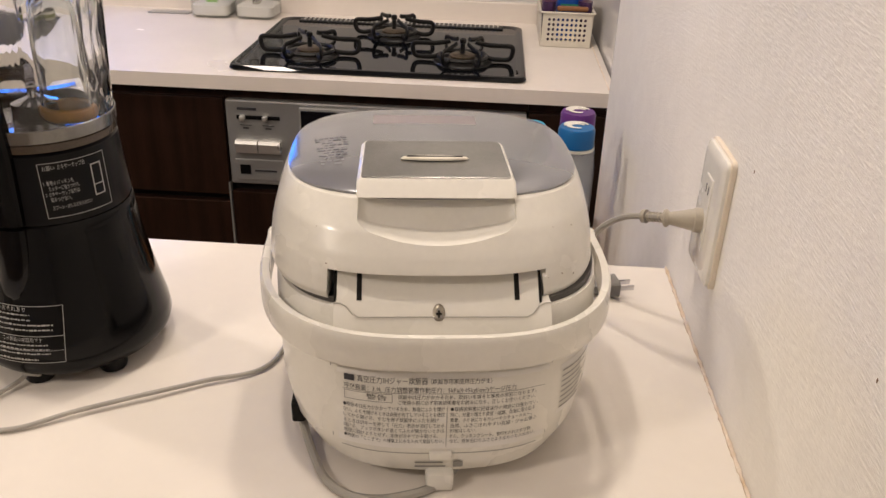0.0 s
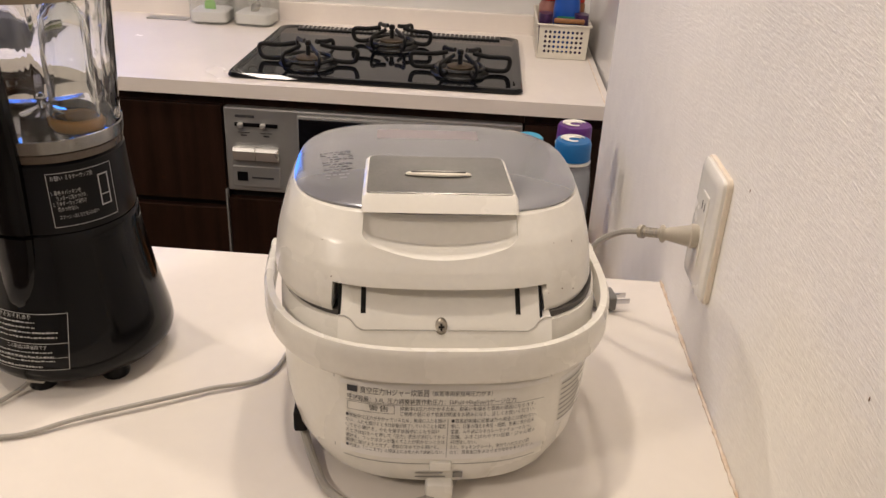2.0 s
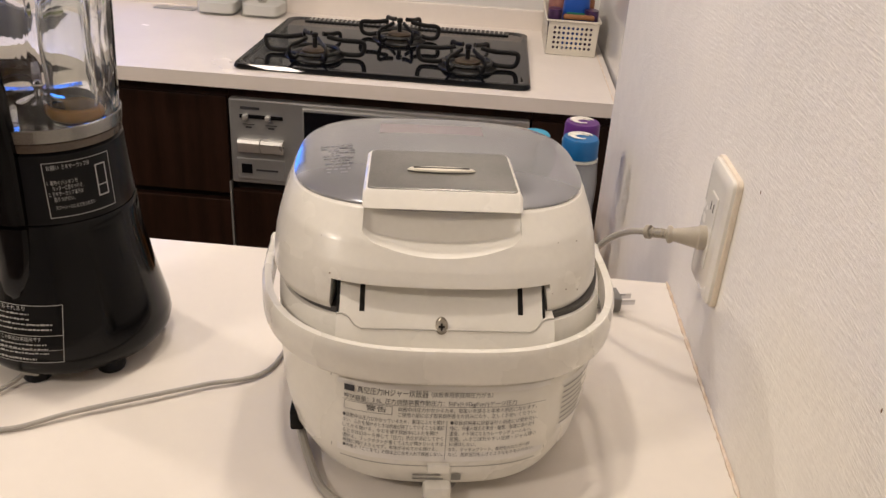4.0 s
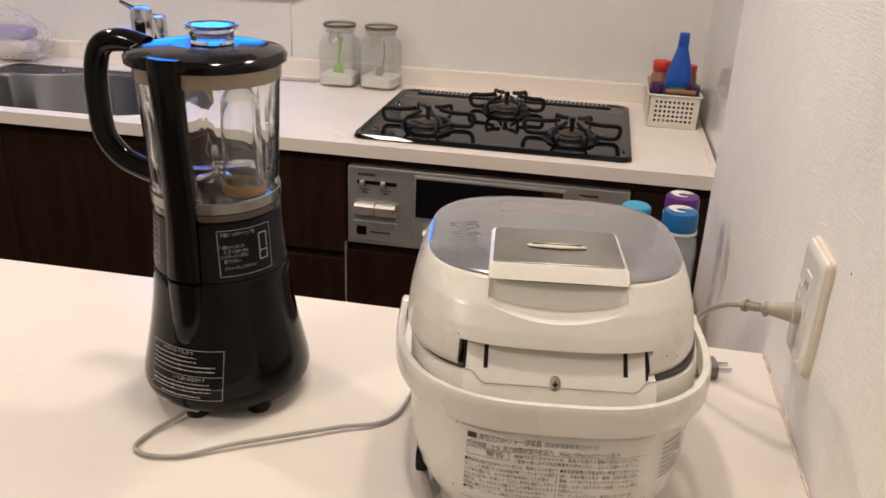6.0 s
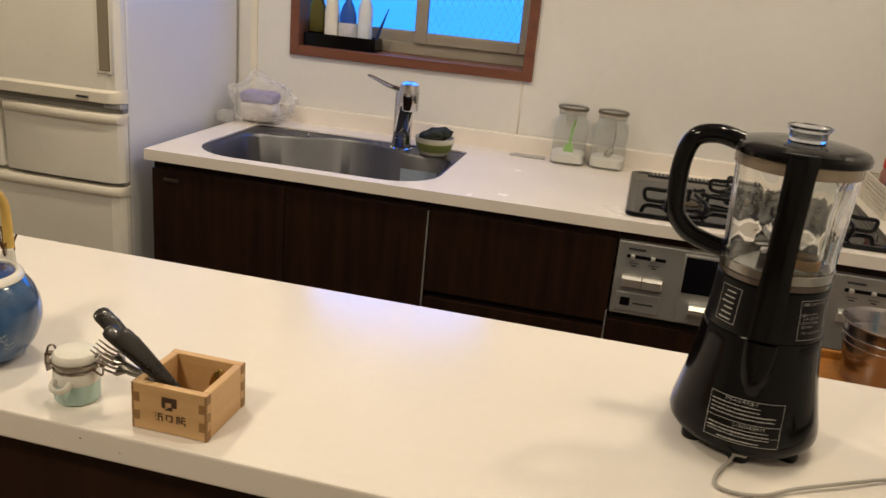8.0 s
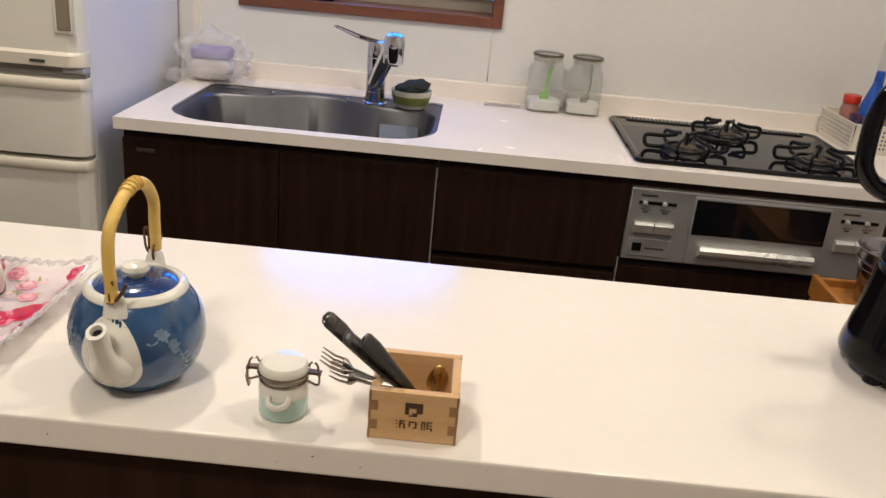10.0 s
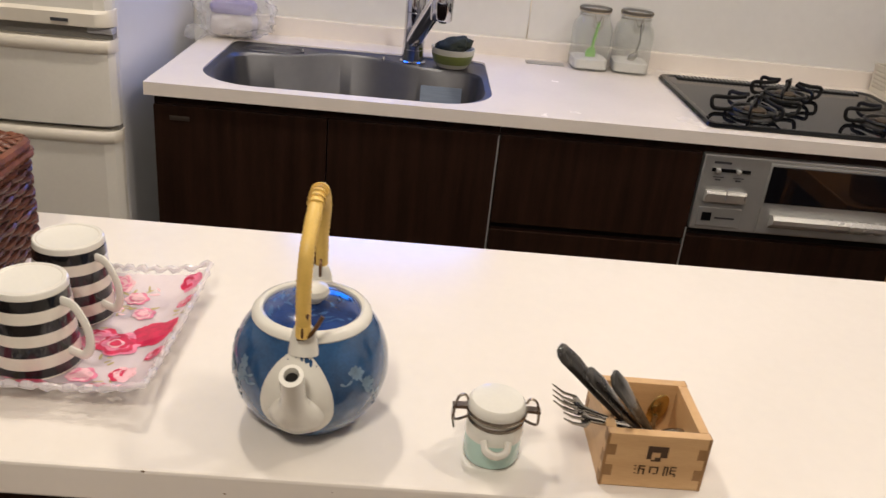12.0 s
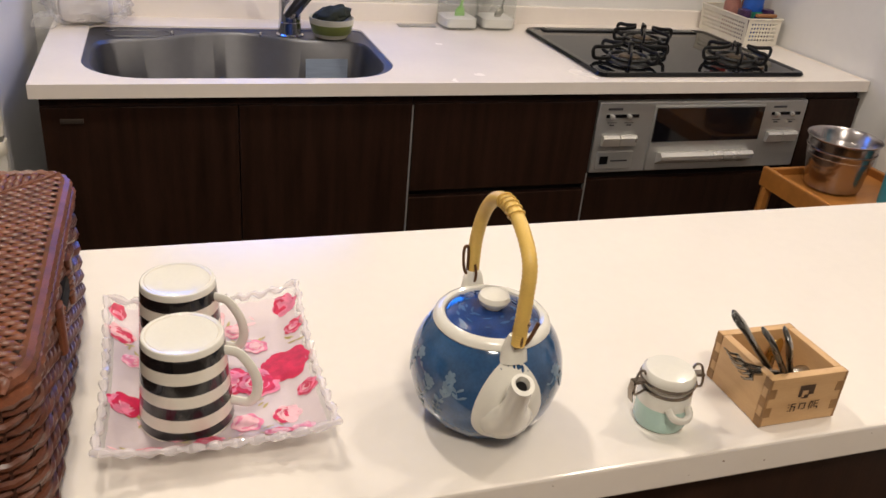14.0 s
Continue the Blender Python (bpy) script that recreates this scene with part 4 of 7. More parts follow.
loft(bm, [jug_ring(*r) for r in ((0.0560, 0.2062, 0), (0.0572, 0.2075, 0), (0.0575, 0.214, 0), (0.0585, 0.217, 0.0), (0.059, 0.232, 0.004), (0.0612, 0.28, 0.005), (0.0625, 0.31, 0.003), (0.0635, 0.322, 0.0), (0.0638, 0.331, 0),
                                (0.0612, 0.331, 0), (0.0605, 0.32, 0.0), (0.059, 0.30, 0.003), (0.057, 0.25, 0.004), (0.055, 0.225, 0.0), (0.0545, 0.2125, 0), (0.052, 0.2098, 0), (0.02, 0.2095, 0))])
jug = part("jug", bm, M_clear, mx)
jug.visible_shadow = True
bm = bmesh.new()
lathe(bm, [(0.060, 0.3185), (0.0645, 0.3185), (0.0648, 0.331), (0.060, 0.331)], 64, caps=(False, False))
part("jug_band", bm, material("smoked_band", (0.30, 0.25, 0.19), 0.25, metal=0.5, vary=0.15, scale=30), mx, "bronze-tinted rim band")
bm = bmesh.new()
lathe(bm, [(0.0578, 0.2060), (0.0596, 0.2065), (0.0599, 0.2160), (0.0590, 0.2168)], 64, caps=(False, False))
part("lower_band", bm, M_ventmetal, mx)
bm = bmesh.new()
lathe(bm, [(0.0560, 0.1982), (0.0586, 0.1990), (0.0590, 0.2050), (0.0570, 0.2059)], 64)
part("smoked_ring", bm, material("smoked_plastic", (0.075, 0.058, 0.045), 0.15, vary=0.3, scale=40, coat=0.3), mx, "smoky brown ring under the jug")
bm = bmesh.new()
lathe(bm, [(0.019, 0.2097), (0.018, 0.222), (0.006, 0.226), (0.005, 0.236), (0.002, 0.238)], 20)
hub = part("blade_hub", bm, M_chrome, mx)
for k in range(4):
    bm = bmesh.new()
    a = radians(90 * k + 30)
    up = 0.012 if k % 2 else 0.003
    loft(bm, [[(r * math.cos(a) - w * math.sin(a), r * math.sin(a) + w * math.cos(a), 0.2295 + up * r / 0.03 + h) for w, h in ((-0.005, 0), (0.005, 0), (0.005, 0.0012), (-0.005, 0.0012))] for r in (0.004, 0.02, 0.033)])
    part("blade", bm, M_chrome, hub)
rng = random.Random(8)
M_amber = material("amber_plastic", (0.55, 0.28, 0.06), 0.3, vary=0.2)
bm = bmesh.new()
tube(bm, [(0.030 + 0.0165 * math.cos(t), -0.004 + 0.0165 * math.sin(t), 0.2185) for t in [2 * math.pi * i / 28 for i in range(28)]], 0.0030, 8, closed=True, r2=0.0050)
part("amber_seal", bm, M_amber, mx)
bm = bmesh.new()
lathe(bm, [(0.0175, 0.2115), (0.017, 0.29), (0.0155, 0.302), (0.011, 0.310), (0.004, 0.313), (0.003, 0.3115), (0.0095, 0.308), (0.0138, 0.300), (0.0152, 0.29), (0.0157, 0.2115)], 28, 0.030, -0.004, caps=(False, False))
part("filter_column", bm, M_clear, mx, "clear upright column inside")
bm = bmesh.new()
loft(bm, [squircle(a, a, n, 64, z) for z, a, n in ((0.331, 0.0655, 2.2), (0.3325, 0.068, 2.3), (0.338, 0.0685, 2.3), (0.342, 0.066, 2.2), (0.3455, 0.052, 2.0), (0.347, 0.03, 2.0))])
lidm = part("jug_lid", bm, M_black, mx)
bm = bmesh.new()
lathe(bm, [(0.018, 0.3465), (0.019, 0.349), (0.0195, 0.357), (0.0235, 0.3605), (0.0235, 0.3625), (0.021, 0.363), (0.017, 0.358), (0.016, 0.350), (0.004, 0.349)], 36, 0.004, 0.004)
part("measuring_cap", bm, glass("milky_cap", (0.90, 0.93, 0.97), 0.12, 1.35), lidm, "clear measuring cap")
# spine over the jug
bm = bmesh.new()
SA = radians(-97)
ca, sa = math.cos(SA), math.sin(SA)
rings = []
for z, r, w in ((0.143, 0.0655, 0.017), (0.16, 0.0645, 0.0165), (0.198, 0.0625, 0.0155), (0.23, 0.0635, 0.0145), (0.28, 0.0665, 0.0140), (0.32, 0.0685, 0.0145), (0.338, 0.069, 0.0155), (0.343, 0.067, 0.0150)):
    rings.append([((r + o) * ca - s * w * sa, (r + o) * sa + s * w * ca, z) for s, o in ((-1, -0.010), (-1, -0.002), (-0.7, 0.0015), (0, 0.003), (0.7, 0.0015), (1, -0.002), (1, -0.010))])
loft(bm, rings)
part("spine", bm, M_black, mx)
bm = bmesh.new()
rings = []
for z, r, w in ((0.078, 0.069, 0.004), (0.085, 0.0705, 0.010), (0.10, 0.0695, 0.014), (0.12, 0.0672, 0.0165), (0.1395, 0.066, 0.017)):
    rings.append([((r + o) * ca - s * w * sa, (r + o) * sa + s * w * ca, z) for s, o in ((-1, -0.010), (-1, -0.003), (-0.7, 0.001), (0, 0.0022), (0.7, 0.001), (1, -0.003), (1, -0.010))])
loft(bm, rings)
part("base_rib", bm, M_black, mx)
# D-shaped handle
bm = bmesh.new()
HA = radians(176)
hp = smooth_path([(0.060 , 0, 0.338), (0.085, 0, 0.343), (0.108, 0, 0.336), (0.117, 0, 0.310), (0.1175, 0, 0.275), (0.114, 0, 0.250), (0.098, 0, 0.231), (0.076, 0, 0.222), (0.058, 0, 0.218)], 6)
tube(bm, [(p.x * math.cos(HA), p.x * math.sin(HA), p.z) for p in hp], 0.0115, 14, r2=0.0105)
part("handle", bm, M_black, mx)


def on_mixer(prof, ang, out=0.0006):
    """Maps flat (x, z) to the turned surface, centred on the given angle."""
    def f(x, z):
        for (r0, z0), (r1, z1) in zip(prof, prof[1:]):
            if z <= z1:
                break
        r = r0 + (r1 - r0) * max(0, min(1, (z - z0) / (z1 - z0))) + out
        a = ang + x / r
        return Vector((r * math.cos(a), r * math.sin(a), z))
    return f


low = on_mixer([(0.0825, 0.024), (0.0815, 0.034), (0.077, 0.054), (0.0715, 0.080), (0.067, 0.106)], radians(-94))
up = on_mixer([(0.0625, 0.144), (0.0605, 0.165), (0.0592, 0.185), (0.0588, 0.196)], radians(-42))


def outline(x0, x1, z0, z1, w):
    return [(x0, x1, z0, z0 + w), (x0, x1, z1 - w, z1), (x0, x0 + w, z0, z1), (x1 - w, x1, z0, z1)]


rng = random.Random(2)
part("base_label", bars(outline(-0.045, 0.035, 0.028, 0.076, 0.0005) + [(-0.045, 0.035, 0.0505, 0.0510), (-0.045, 0.035, 0.0385, 0.0388)], low, 14), M_print, base, "white frame of the rating label")
lettering("warning_text", [("けがのおそれあり", -0.028, 0.0712, 0.0048, 0.034)], M_print, base, low, "white printed Japanese warning")
lettering("usage_text", [("この製品は家庭用です", -0.016, 0.0462, 0.0040, 0.034)], M_print, base, low, "white printed Japanese notice")
rows = []
for i in range(4):
    rows.append((-0.042, 0.028 - 0.02 * rng.random(), 0.0677 - 0.0042 * i, 0.0689 - 0.0042 * i))
for i in range(3):
    rows.append((-0.042, 0.032 - 0.012 * rng.random(), 0.0406 - 0.0036 * i + 0.0020, 0.0417 - 0.0036 * i + 0.0020))
rows.append((-0.030, 0.014, 0.0300, 0.0316))
words = []
for x0, x1, z0, z1 in rows:
    while x0 < x1:
        w = rng.uniform(0.0012, 0.0036)
        words.append((x0, min(x0 + w, x1), z0 + rng.uniform(0, 0.0003), z1 + rng.uniform(-0.0002, 0.0004)))
        x0 += w + rng.uniform(0.0004, 0.0011)
part("label_print", bars(words, low, 2), material("faint_print", (0.42, 0.42, 0.40), 0.6, vary=0.4, scale=260), base, "rows of fine white print too small to read")
part("collar_label", bars(outline(-0.026, 0.027, 0.147, 0.191, 0.0005), up, 10), M_print, col, "white frame of the usage label")
lettering("usage_text", [("お願い", -0.023, 0.1852, 0.0045, 0.009), ("ミキサーカップ台", -0.012, 0.1852, 0.0045, 0.021), ("1. 着色のパッキンを", -0.024, 0.1735, 0.0042, 0.022), ("カッターに取りつける。", -0.021, 0.1690, 0.0042, 0.023),
                         ("2. ミキサーカップ以外は", -0.024, 0.1645, 0.0042, 0.025), ("取りつけない。", -0.021, 0.1600, 0.0042, 0.015), ("スプーン・はしなどを入れない", -0.021, 0.1535, 0.0040, 0.030)], M_print, col, up, "white printed Japanese instructions")
part("usage_drawing", bars([(0.013, 0.014, 0.158, 0.183), (0.0215, 0.0225, 0.158, 0.183), (0.013, 0.0225, 0.1825, 0.1835), (0.013, 0.0225, 0.1575, 0.1585), (0.014, 0.0215, 0.166, 0.1668)], up, 3), M_print, col)
part("side_label", bars(outline(-0.012, 0.014, 0.150, 0.190, 0.0005) + [(-0.008 + 0.002 * (i % 3), 0.008, 0.1535 + 0.006 * i, 0.1550 + 0.006 * i) for i in range(6)], on_mixer([(0.0625, 0.144), (0.0588, 0.196)], radians(-140)), 5), M_print, col, "white printed label")
# raised measuring marks on the jug
lettering("measure_marks", [("1.0L", 0.0, 0.292, 0.009, 0.013), ("0.8", 0.0, 0.275, 0.009, 0.010), ("0.6", 0.0, 0.258, 0.009, 0.010), ("0.4", 0.0, 0.241, 0.009, 0.010)], glass("raised_clear", (0.9, 0.9, 0.9), 0.2), mx,
          on_mixer([(0.059, 0.232), (0.0612, 0.28), (0.0625, 0.31)], radians(-18), 0.0008), "clear moulded measure figures")
part("cord_boot", boxes((-0.014, 0.002, -0.075, -0.052, 0.008, 0.018), bevel=0.002), M_cord, mx)


# ---- things on the island ----
M_blue = material("blue_glaze", (0.028, 0.085, 0.20), 0.16, vary=0.45, scale=28, coat=0.5)
M_bluelid = material("deep_blue_glaze", (0.012, 0.045, 0.19), 0.12, vary=0.6, scale=40, coat=0.6)
M_porc = material("white_porcelain", (0.72, 0.70, 0.63), 0.18, vary=0.05, scale=20, coat=0.4)
M_brush = material("pale_brushwork", (0.17, 0.25, 0.34), 0.3, vary=0.4, scale=90)
M_cane = material("yellow_cane", (0.70, 0.47, 0.12), 0.45, vary=0.15, scale=60)
M_wire = material("bronze_wire", (0.14, 0.07, 0.03), 0.4, metal=0.6, vary=0.2)
kt = thing("teapot", (-0.967, 0.538, IZ), "round blue porcelain teapot with white spout and cane handle", "teapot")
KP = [(0.030, 0.0008), (0.040, 0.0015), (0.043, 0.004), (0.052, 0.013), (0.0605, 0.026), (0.0660, 0.043), (0.0672, 0.055), (0.0655, 0.070), (0.0600, 0.085), (0.0530, 0.096), (0.0490, 0.1005)]
fineK = [(p.x, p.z) for p in smooth_path([(r, 0, z) for r, z in KP], 4)]
bm = bmesh.new()
lathe(bm, fineK, 64)
pot = part("body", bm, M_blue, kt)


def on_pot(ang, out=0.0006):
    def f(x, z):
        for (r0, z0), (r1, z1) in zip(fineK, fineK[1:]):
            if z <= z1:
                break
        r = r0 + (r1 - r0) * max(0, min(1, (z - z0) / (z1 - z0 + 1e-9))) + out
        a = ang + x / 0.066
        return Vector((r * math.cos(a), r * math.sin(a), z))
    return f


bm = bmesh.new()
lathe(bm, [(0.0500, 0.0985), (0.0510, 0.1005), (0.0500, 0.1035), (0.0475, 0.1065), (0.0440, 0.1080), (0.0415, 0.1065), (0.0405, 0.1030)], 56, caps=(False, False))
part("rim", bm, M_porc, kt)
bm = bmesh.new()
lathe(bm, [(0.0410, 0.1025), (0.0405, 0.1050), (0.0340, 0.1085), (0.022, 0.1110), (0.008, 0.1120)], 48)
ld = part("lid", bm, M_bluelid, kt)
bm = bmesh.new()
lathe(bm, [(0.0075, 0.1110), (0.0080, 0.1135), (0.0125, 0.1165), (0.0140, 0.1205), (0.0125, 0.1245), (0.0075, 0.1268), (0.002, 0.1272)], 32)
part("knob", bm, M_porc, ld, "white round knob")
M_lidpale = material("pale_blue_glaze", (0.045, 0.125, 0.31), 0.2, vary=0.3, scale=90, coat=0.5)
rng = random.Random(17)
bm = bmesh.new()
for _ in range(46):
    r, a0, span, wd = rng.uniform(0.0165, 0.0375), rng.uniform(0, 2 * math.pi), rng.uniform(0.10, 0.42), rng.uniform(0.0006, 0.0017)
    drift = rng.uniform(-0.004, 0.004)
    rows = []
    for q in range(7):
        k = q / 6
        mid, half = min(0.0385, max(0.0155, r + drift * k)), wd * math.sin(math.pi * (0.08 + 0.84 * k))
        row = []
        for rad in (mid - half, mid + half):
            z = 0.1120 - 0.0010 * (rad - 0.008) / 0.014 if rad < 0.022 else 0.1110 - 0.0025 * (rad - 0.022) / 0.012 if rad < 0.034 else 0.1085 - 0.0035 * (rad - 0.034) / 0.0065
            row.append((rad * math.cos(a0 + span * k), rad * math.sin(a0 + span * k), z + 0.0005))
        rows.append(row)
    loft(bm, rows, (False, False), closed=False)
tagged(part("brush_stroke", bm, M_lidpale, ld, "paler blue brush strokes"), kind="stuff")
# spout with its white field
FA = radians(-93)
bm = bmesh.new()
rings = []
for k in (0.05, 0.4, 0.75, 1.0):
    rings.append([on_pot(FA, 0.0010 if k < 1 else 0.0002)(0.031 * k * math.cos(t), 0.0415 + 0.036 * k * math.sin(t) * (0.78 if math.sin(t) < 0 else 1.50)) for t in [2 * math.pi * i / 36 for i in range(36)]])
loft(bm, rings, (True, False))
part("spout_field", bm, M_porc, kt, "white unglazed-blue field round the spout")
bm = bmesh.new()
c, s = math.cos(FA), math.sin(FA)
rings = []
for d, z, r, tilt in ((0.052, 0.0415, 0.0255, 0.10), (0.063, 0.0435, 0.0225, 0.16), (0.0690, 0.048, 0.0170, 0.30), (0.0725, 0.055, 0.0120, 0.55), (0.0765, 0.067, 0.0098, 0.75), (0.0805, 0.079, 0.0098, 0.85), (0.0838, 0.0885, 0.0092, 0.90), (0.0855, 0.0920, 0.0094, 0.92), (0.0850, 0.0925, 0.0060, 0.92), (0.081, 0.084, 0.0050, 0.9)):
    ring = []
    for i in range(32):
        t = 2 * math.pi * i / 32
        u, v = r * math.cos(t), r * math.sin(t)
        ring.append((c * d - s * u + c * v * tilt, s * d + c * u + s * v * tilt, z - v * (1 - tilt * 0.55)))
    rings.append(ring)
loft(bm, rings, (False, False))
part("spout", bm, M_porc, kt)
# flat dark disc painted as the shade inside the spout
bm = bmesh.new()
bmesh.ops.create_circle(bm, cap_ends=True, segments=20, radius=0.0052, matrix=Matrix.Translation((c * 0.0822, s * 0.0822, 0.0865)) @ pose(0, 0, 0, 48, 0, 0))
part("spout_bore", bm, M_slot, kt)
for sg in (-1, 1):
    y = sg * 0.0505
    bm = bmesh.new()
    loft(bm, [squircle(a, b, 2.0, 24, z, 0, y + sg * o) for z, a, b, o in ((0.092, 0.0125, 0.0065, 0.002), (0.103, 0.0110, 0.0060, 0.001), (0.112, 0.0095, 0.0050, 0.002), (0.118, 0.0070, 0.0042, 0.003), (0.1195, 0.0035, 0.003, 0.003))])
    part("lug", bm, M_porc, kt)
    bm = bmesh.new()
    pts = [(0.0, y + sg * 0.004 + sg * 0.009 * math.cos(t), 0.117 + 0.010 * math.sin(t)) for t in [2 * math.pi * i / 18 for i in range(18)]]
    tube(bm, pts, 0.0013, 6, closed=True)
    tube(bm, [(0.002, y + sg * 0.006, 0.119), (0.004, y + sg * 0.014, 0.134)], 0.0013, 6)
    part("wire_loop", bm, M_wire, kt)
    bm = bmesh.new()
    if sg < 0:
        tube(bm, smooth_path([(-0.004, y - 0.009, 0.109), (0.006, y - 0.010, 0.114), (0.015, y - 0.008, 0.130)], 5), 0.0017, 8)
    else:
        tube(bm, smooth_path([(0.006, y + 0.002, 0.114), (-0.008, y + 0.002, 0.118), (-0.011, y + 0.003, 0.140), (-0.007, y + 0.003, 0.142), (-0.006, y + 0.002, 0.120)], 5), 0.0014, 8)
    part("wire_pin", bm, M_wire, kt)
arch = smooth_path([(0.0, -0.0575, 0.111), (0.0, -0.0582, 0.125), (0.0, -0.0600, 0.154), (0.001, -0.0555, 0.183), (0.002, -0.030, 0.2015), (0.002, 0.000, 0.2085), (0.002, 0.028, 0.200), (0.002, 0.048, 0.178), (0.0, 0.0545, 0.150), (0.0, 0.0555, 0.119)], 14)
bm = bmesh.new()
tube(bm, arch, [0.0057 + (0.0005 if i % 2 else 0.0) for i in range(len(arch))], 14)
part("cane_handle", bm, M_cane, kt, "yellow cane wound arch handle")
bm = bmesh.new()
for i in range(5):
    p, q = arch[62 + 3 * i], arch[64 + 3 * i]
    d = (q - p).normalized()
    u = Vector((1, 0, 0))
    v = d.cross(u).normalized()
    tube(bm, [p + d * 0.003 * math.sin(t) + (u * math.cos(t) + v * math.sin(t)) * 0.0068 for t in [2 * math.pi * k / 14 for k in range(14)]], 0.0008, 5, closed=True)
part("binding", bm, M_cane, kt)
# brushed sprays of flowers and leaves
rng = random.Random(12)


def brush_leaf(bm, f, x, z, t, L, w):
    """One pointed leaf or petal of the painted sprays."""
    loft(bm, [[f(x + L * k * math.cos(t) - q * e * math.sin(t), z + L * k * math.sin(t) + q * e * math.cos(t)) for e in (-1, 0, 1)] for k, q in ((0.0, w * 0.2), (0.3, w * 0.8), (0.65, w), (0.9, w * 0.6), (1.0, w * 0.1))], (False, False), closed=False)


def spray(ang, z0, n, lean):
    """A painted stem with leaves and a five-petalled flower at its tip."""
    f, bm = on_pot(radians(ang), 0.0005), bmesh.new()
    stem = [(lean * 0.020 * (q / n) ** 1.4 + 0.0015 * math.sin(q * 1.9), z0 + 0.0062 * q) for q in range(n + 1)]
    for (xa, za), (xb, zb) in zip(stem, stem[1:]):
        loft(bm, [[f(xa - 0.0005, za), f(xa + 0.0005, za)], [f(xb - 0.0005, zb), f(xb + 0.0005, zb)]], (False, False), closed=False)
    for q, (x, z) in enumerate(stem[:-1]):
        for sd in (-1, 1):
            if rng.random() < 0.85:
                brush_leaf(bm, f, x, z, math.pi / 2 - sd * rng.uniform(0.5, 1.15), rng.uniform(0.005, 0.009), rng.uniform(0.0010, 0.0019))
    x, z = stem[-1]
    for q in range(6):
        brush_leaf(bm, f, x, z + 0.003, 2 * math.pi * q / 6 + rng.uniform(-0.2, 0.2), rng.uniform(0.0050, 0.0068), 0.0020)
    tagged(part("brush_spray", bm, M_brush, pot, "pale painted flower spray"), kind="stuff")


for ang, z0, n, lean in ((-172, 0.022, 6, 1), (-150, 0.030, 5, 0.6), (-131, 0.058, 2, -0.4), (-156, 0.056, 3, -1), (-38, 0.052, 3, -0.5), (-22, 0.028, 5, -1), (-58, 0.066, 1, 0.4), (160, 0.030, 6, 1)):
    spray(ang, z0, n, lean)

# canister
M_clipwire = material("dull_clip_wire", (0.30, 0.255, 0.21), 0.25, metal=1, vary=0.25, scale=120)
cn = thing("clip_jar", (-0.806, 0.494, IZ), "small mint and white ceramic clip-top jar", "jar")
bm = bmesh.new()
lathe(bm, [(0.018, 0.0006), (0.0225, 0.0012), (0.0240, 0.004), (0.0242, 0.026), (0.0238, 0.034), (0.0222, 0.0375), (0.0215, 0.040), (0.0225, 0.0425), (0.0205, 0.0435)], 44)
mint = material("mint_glaze", (0.42, 0.60, 0.54), 0.2, vary=0.06, scale=30, coat=0.4)
jarb = part("body", bm, mint, cn)
bm = bmesh.new()
lathe(bm, [(0.0243, 0.0245), (0.0246, 0.0275), (0.0243, 0.034), (0.0226, 0.0378), (0.0219, 0.040), (0.0229, 0.0427), (0.0205, 0.0438)], 44, caps=(False, True))
part("shoulder", bm, M_porc, cn, "cream upper glaze")
bm = bmesh.new()
lathe(bm, [(0.0215, 0.0445), (0.0238, 0.0455), (0.0245, 0.050), (0.0240, 0.0545), (0.0215, 0.0575), (0.012, 0.0590), (0.002, 0.0594)], 44)
part("lid", bm, M_porc, cn)
for z, r in ((0.0395, 0.0232), (0.0475, 0.0250)):
    bm = bmesh.new()
    tube(bm, [(r * math.cos(t), r * math.sin(t), z) for t in [2 * math.pi * i / 36 for i in range(36)]], 0.0011, 6, closed=True, r2=0.0016)
    part("wire_band", bm, M_clipwire, cn)
for sg in (-1, 1):
    bm = bmesh.new()
    tube(bm, smooth_path([(sg * 0.0225, -0.002, 0.0395), (sg * 0.034, -0.004, 0.036), (sg * 0.0355, -0.003, 0.044), (sg * 0.033, -0.001, 0.056), (sg * 0.0275, 0, 0.0585), (sg * 0.0245, 0, 0.054)], 5), 0.0012, 6)
    part("wire_bail", bm, M_clipwire, cn)
    bm = bmesh.new()
    loft(bm, [[(sg * x, -0.0035, z), (sg * x, 0.0035, z), (sg * x, 0.0035, z + 0.0028), (sg * x, -0.0035, z + 0.0028)] for x, z in ((0.0225, 0.0465), (0.030, 0.0465), (0.0370, 0.0458))])
    part("clip_arm", bm, M_clipwire, cn)
bm = bmesh.new()
loft(bm, [[(-0.036 + x, -0.004, z), (-0.036 + x, 0.004, z), (-0.0345 + x, 0.003, z), (-0.0345 + x, -0.003, z)] for x, z in ((0.0, 0.048), (-0.0015, 0.038), (0.001, 0.027))])
part("clip_tongue", bm, M_clipwire, cn)
bm = bmesh.new()
tube(bm, smooth_path([(-0.010, -0.0235, 0.030), (-0.008, -0.0305, 0.0255), (0.0, -0.0335, 0.0235), (0.008, -0.0305, 0.0255), (0.010, -0.0235, 0.030)], 6), 0.0032, 10, r2=0.0042)
part("lug_handle", bm, M_porc, cn)

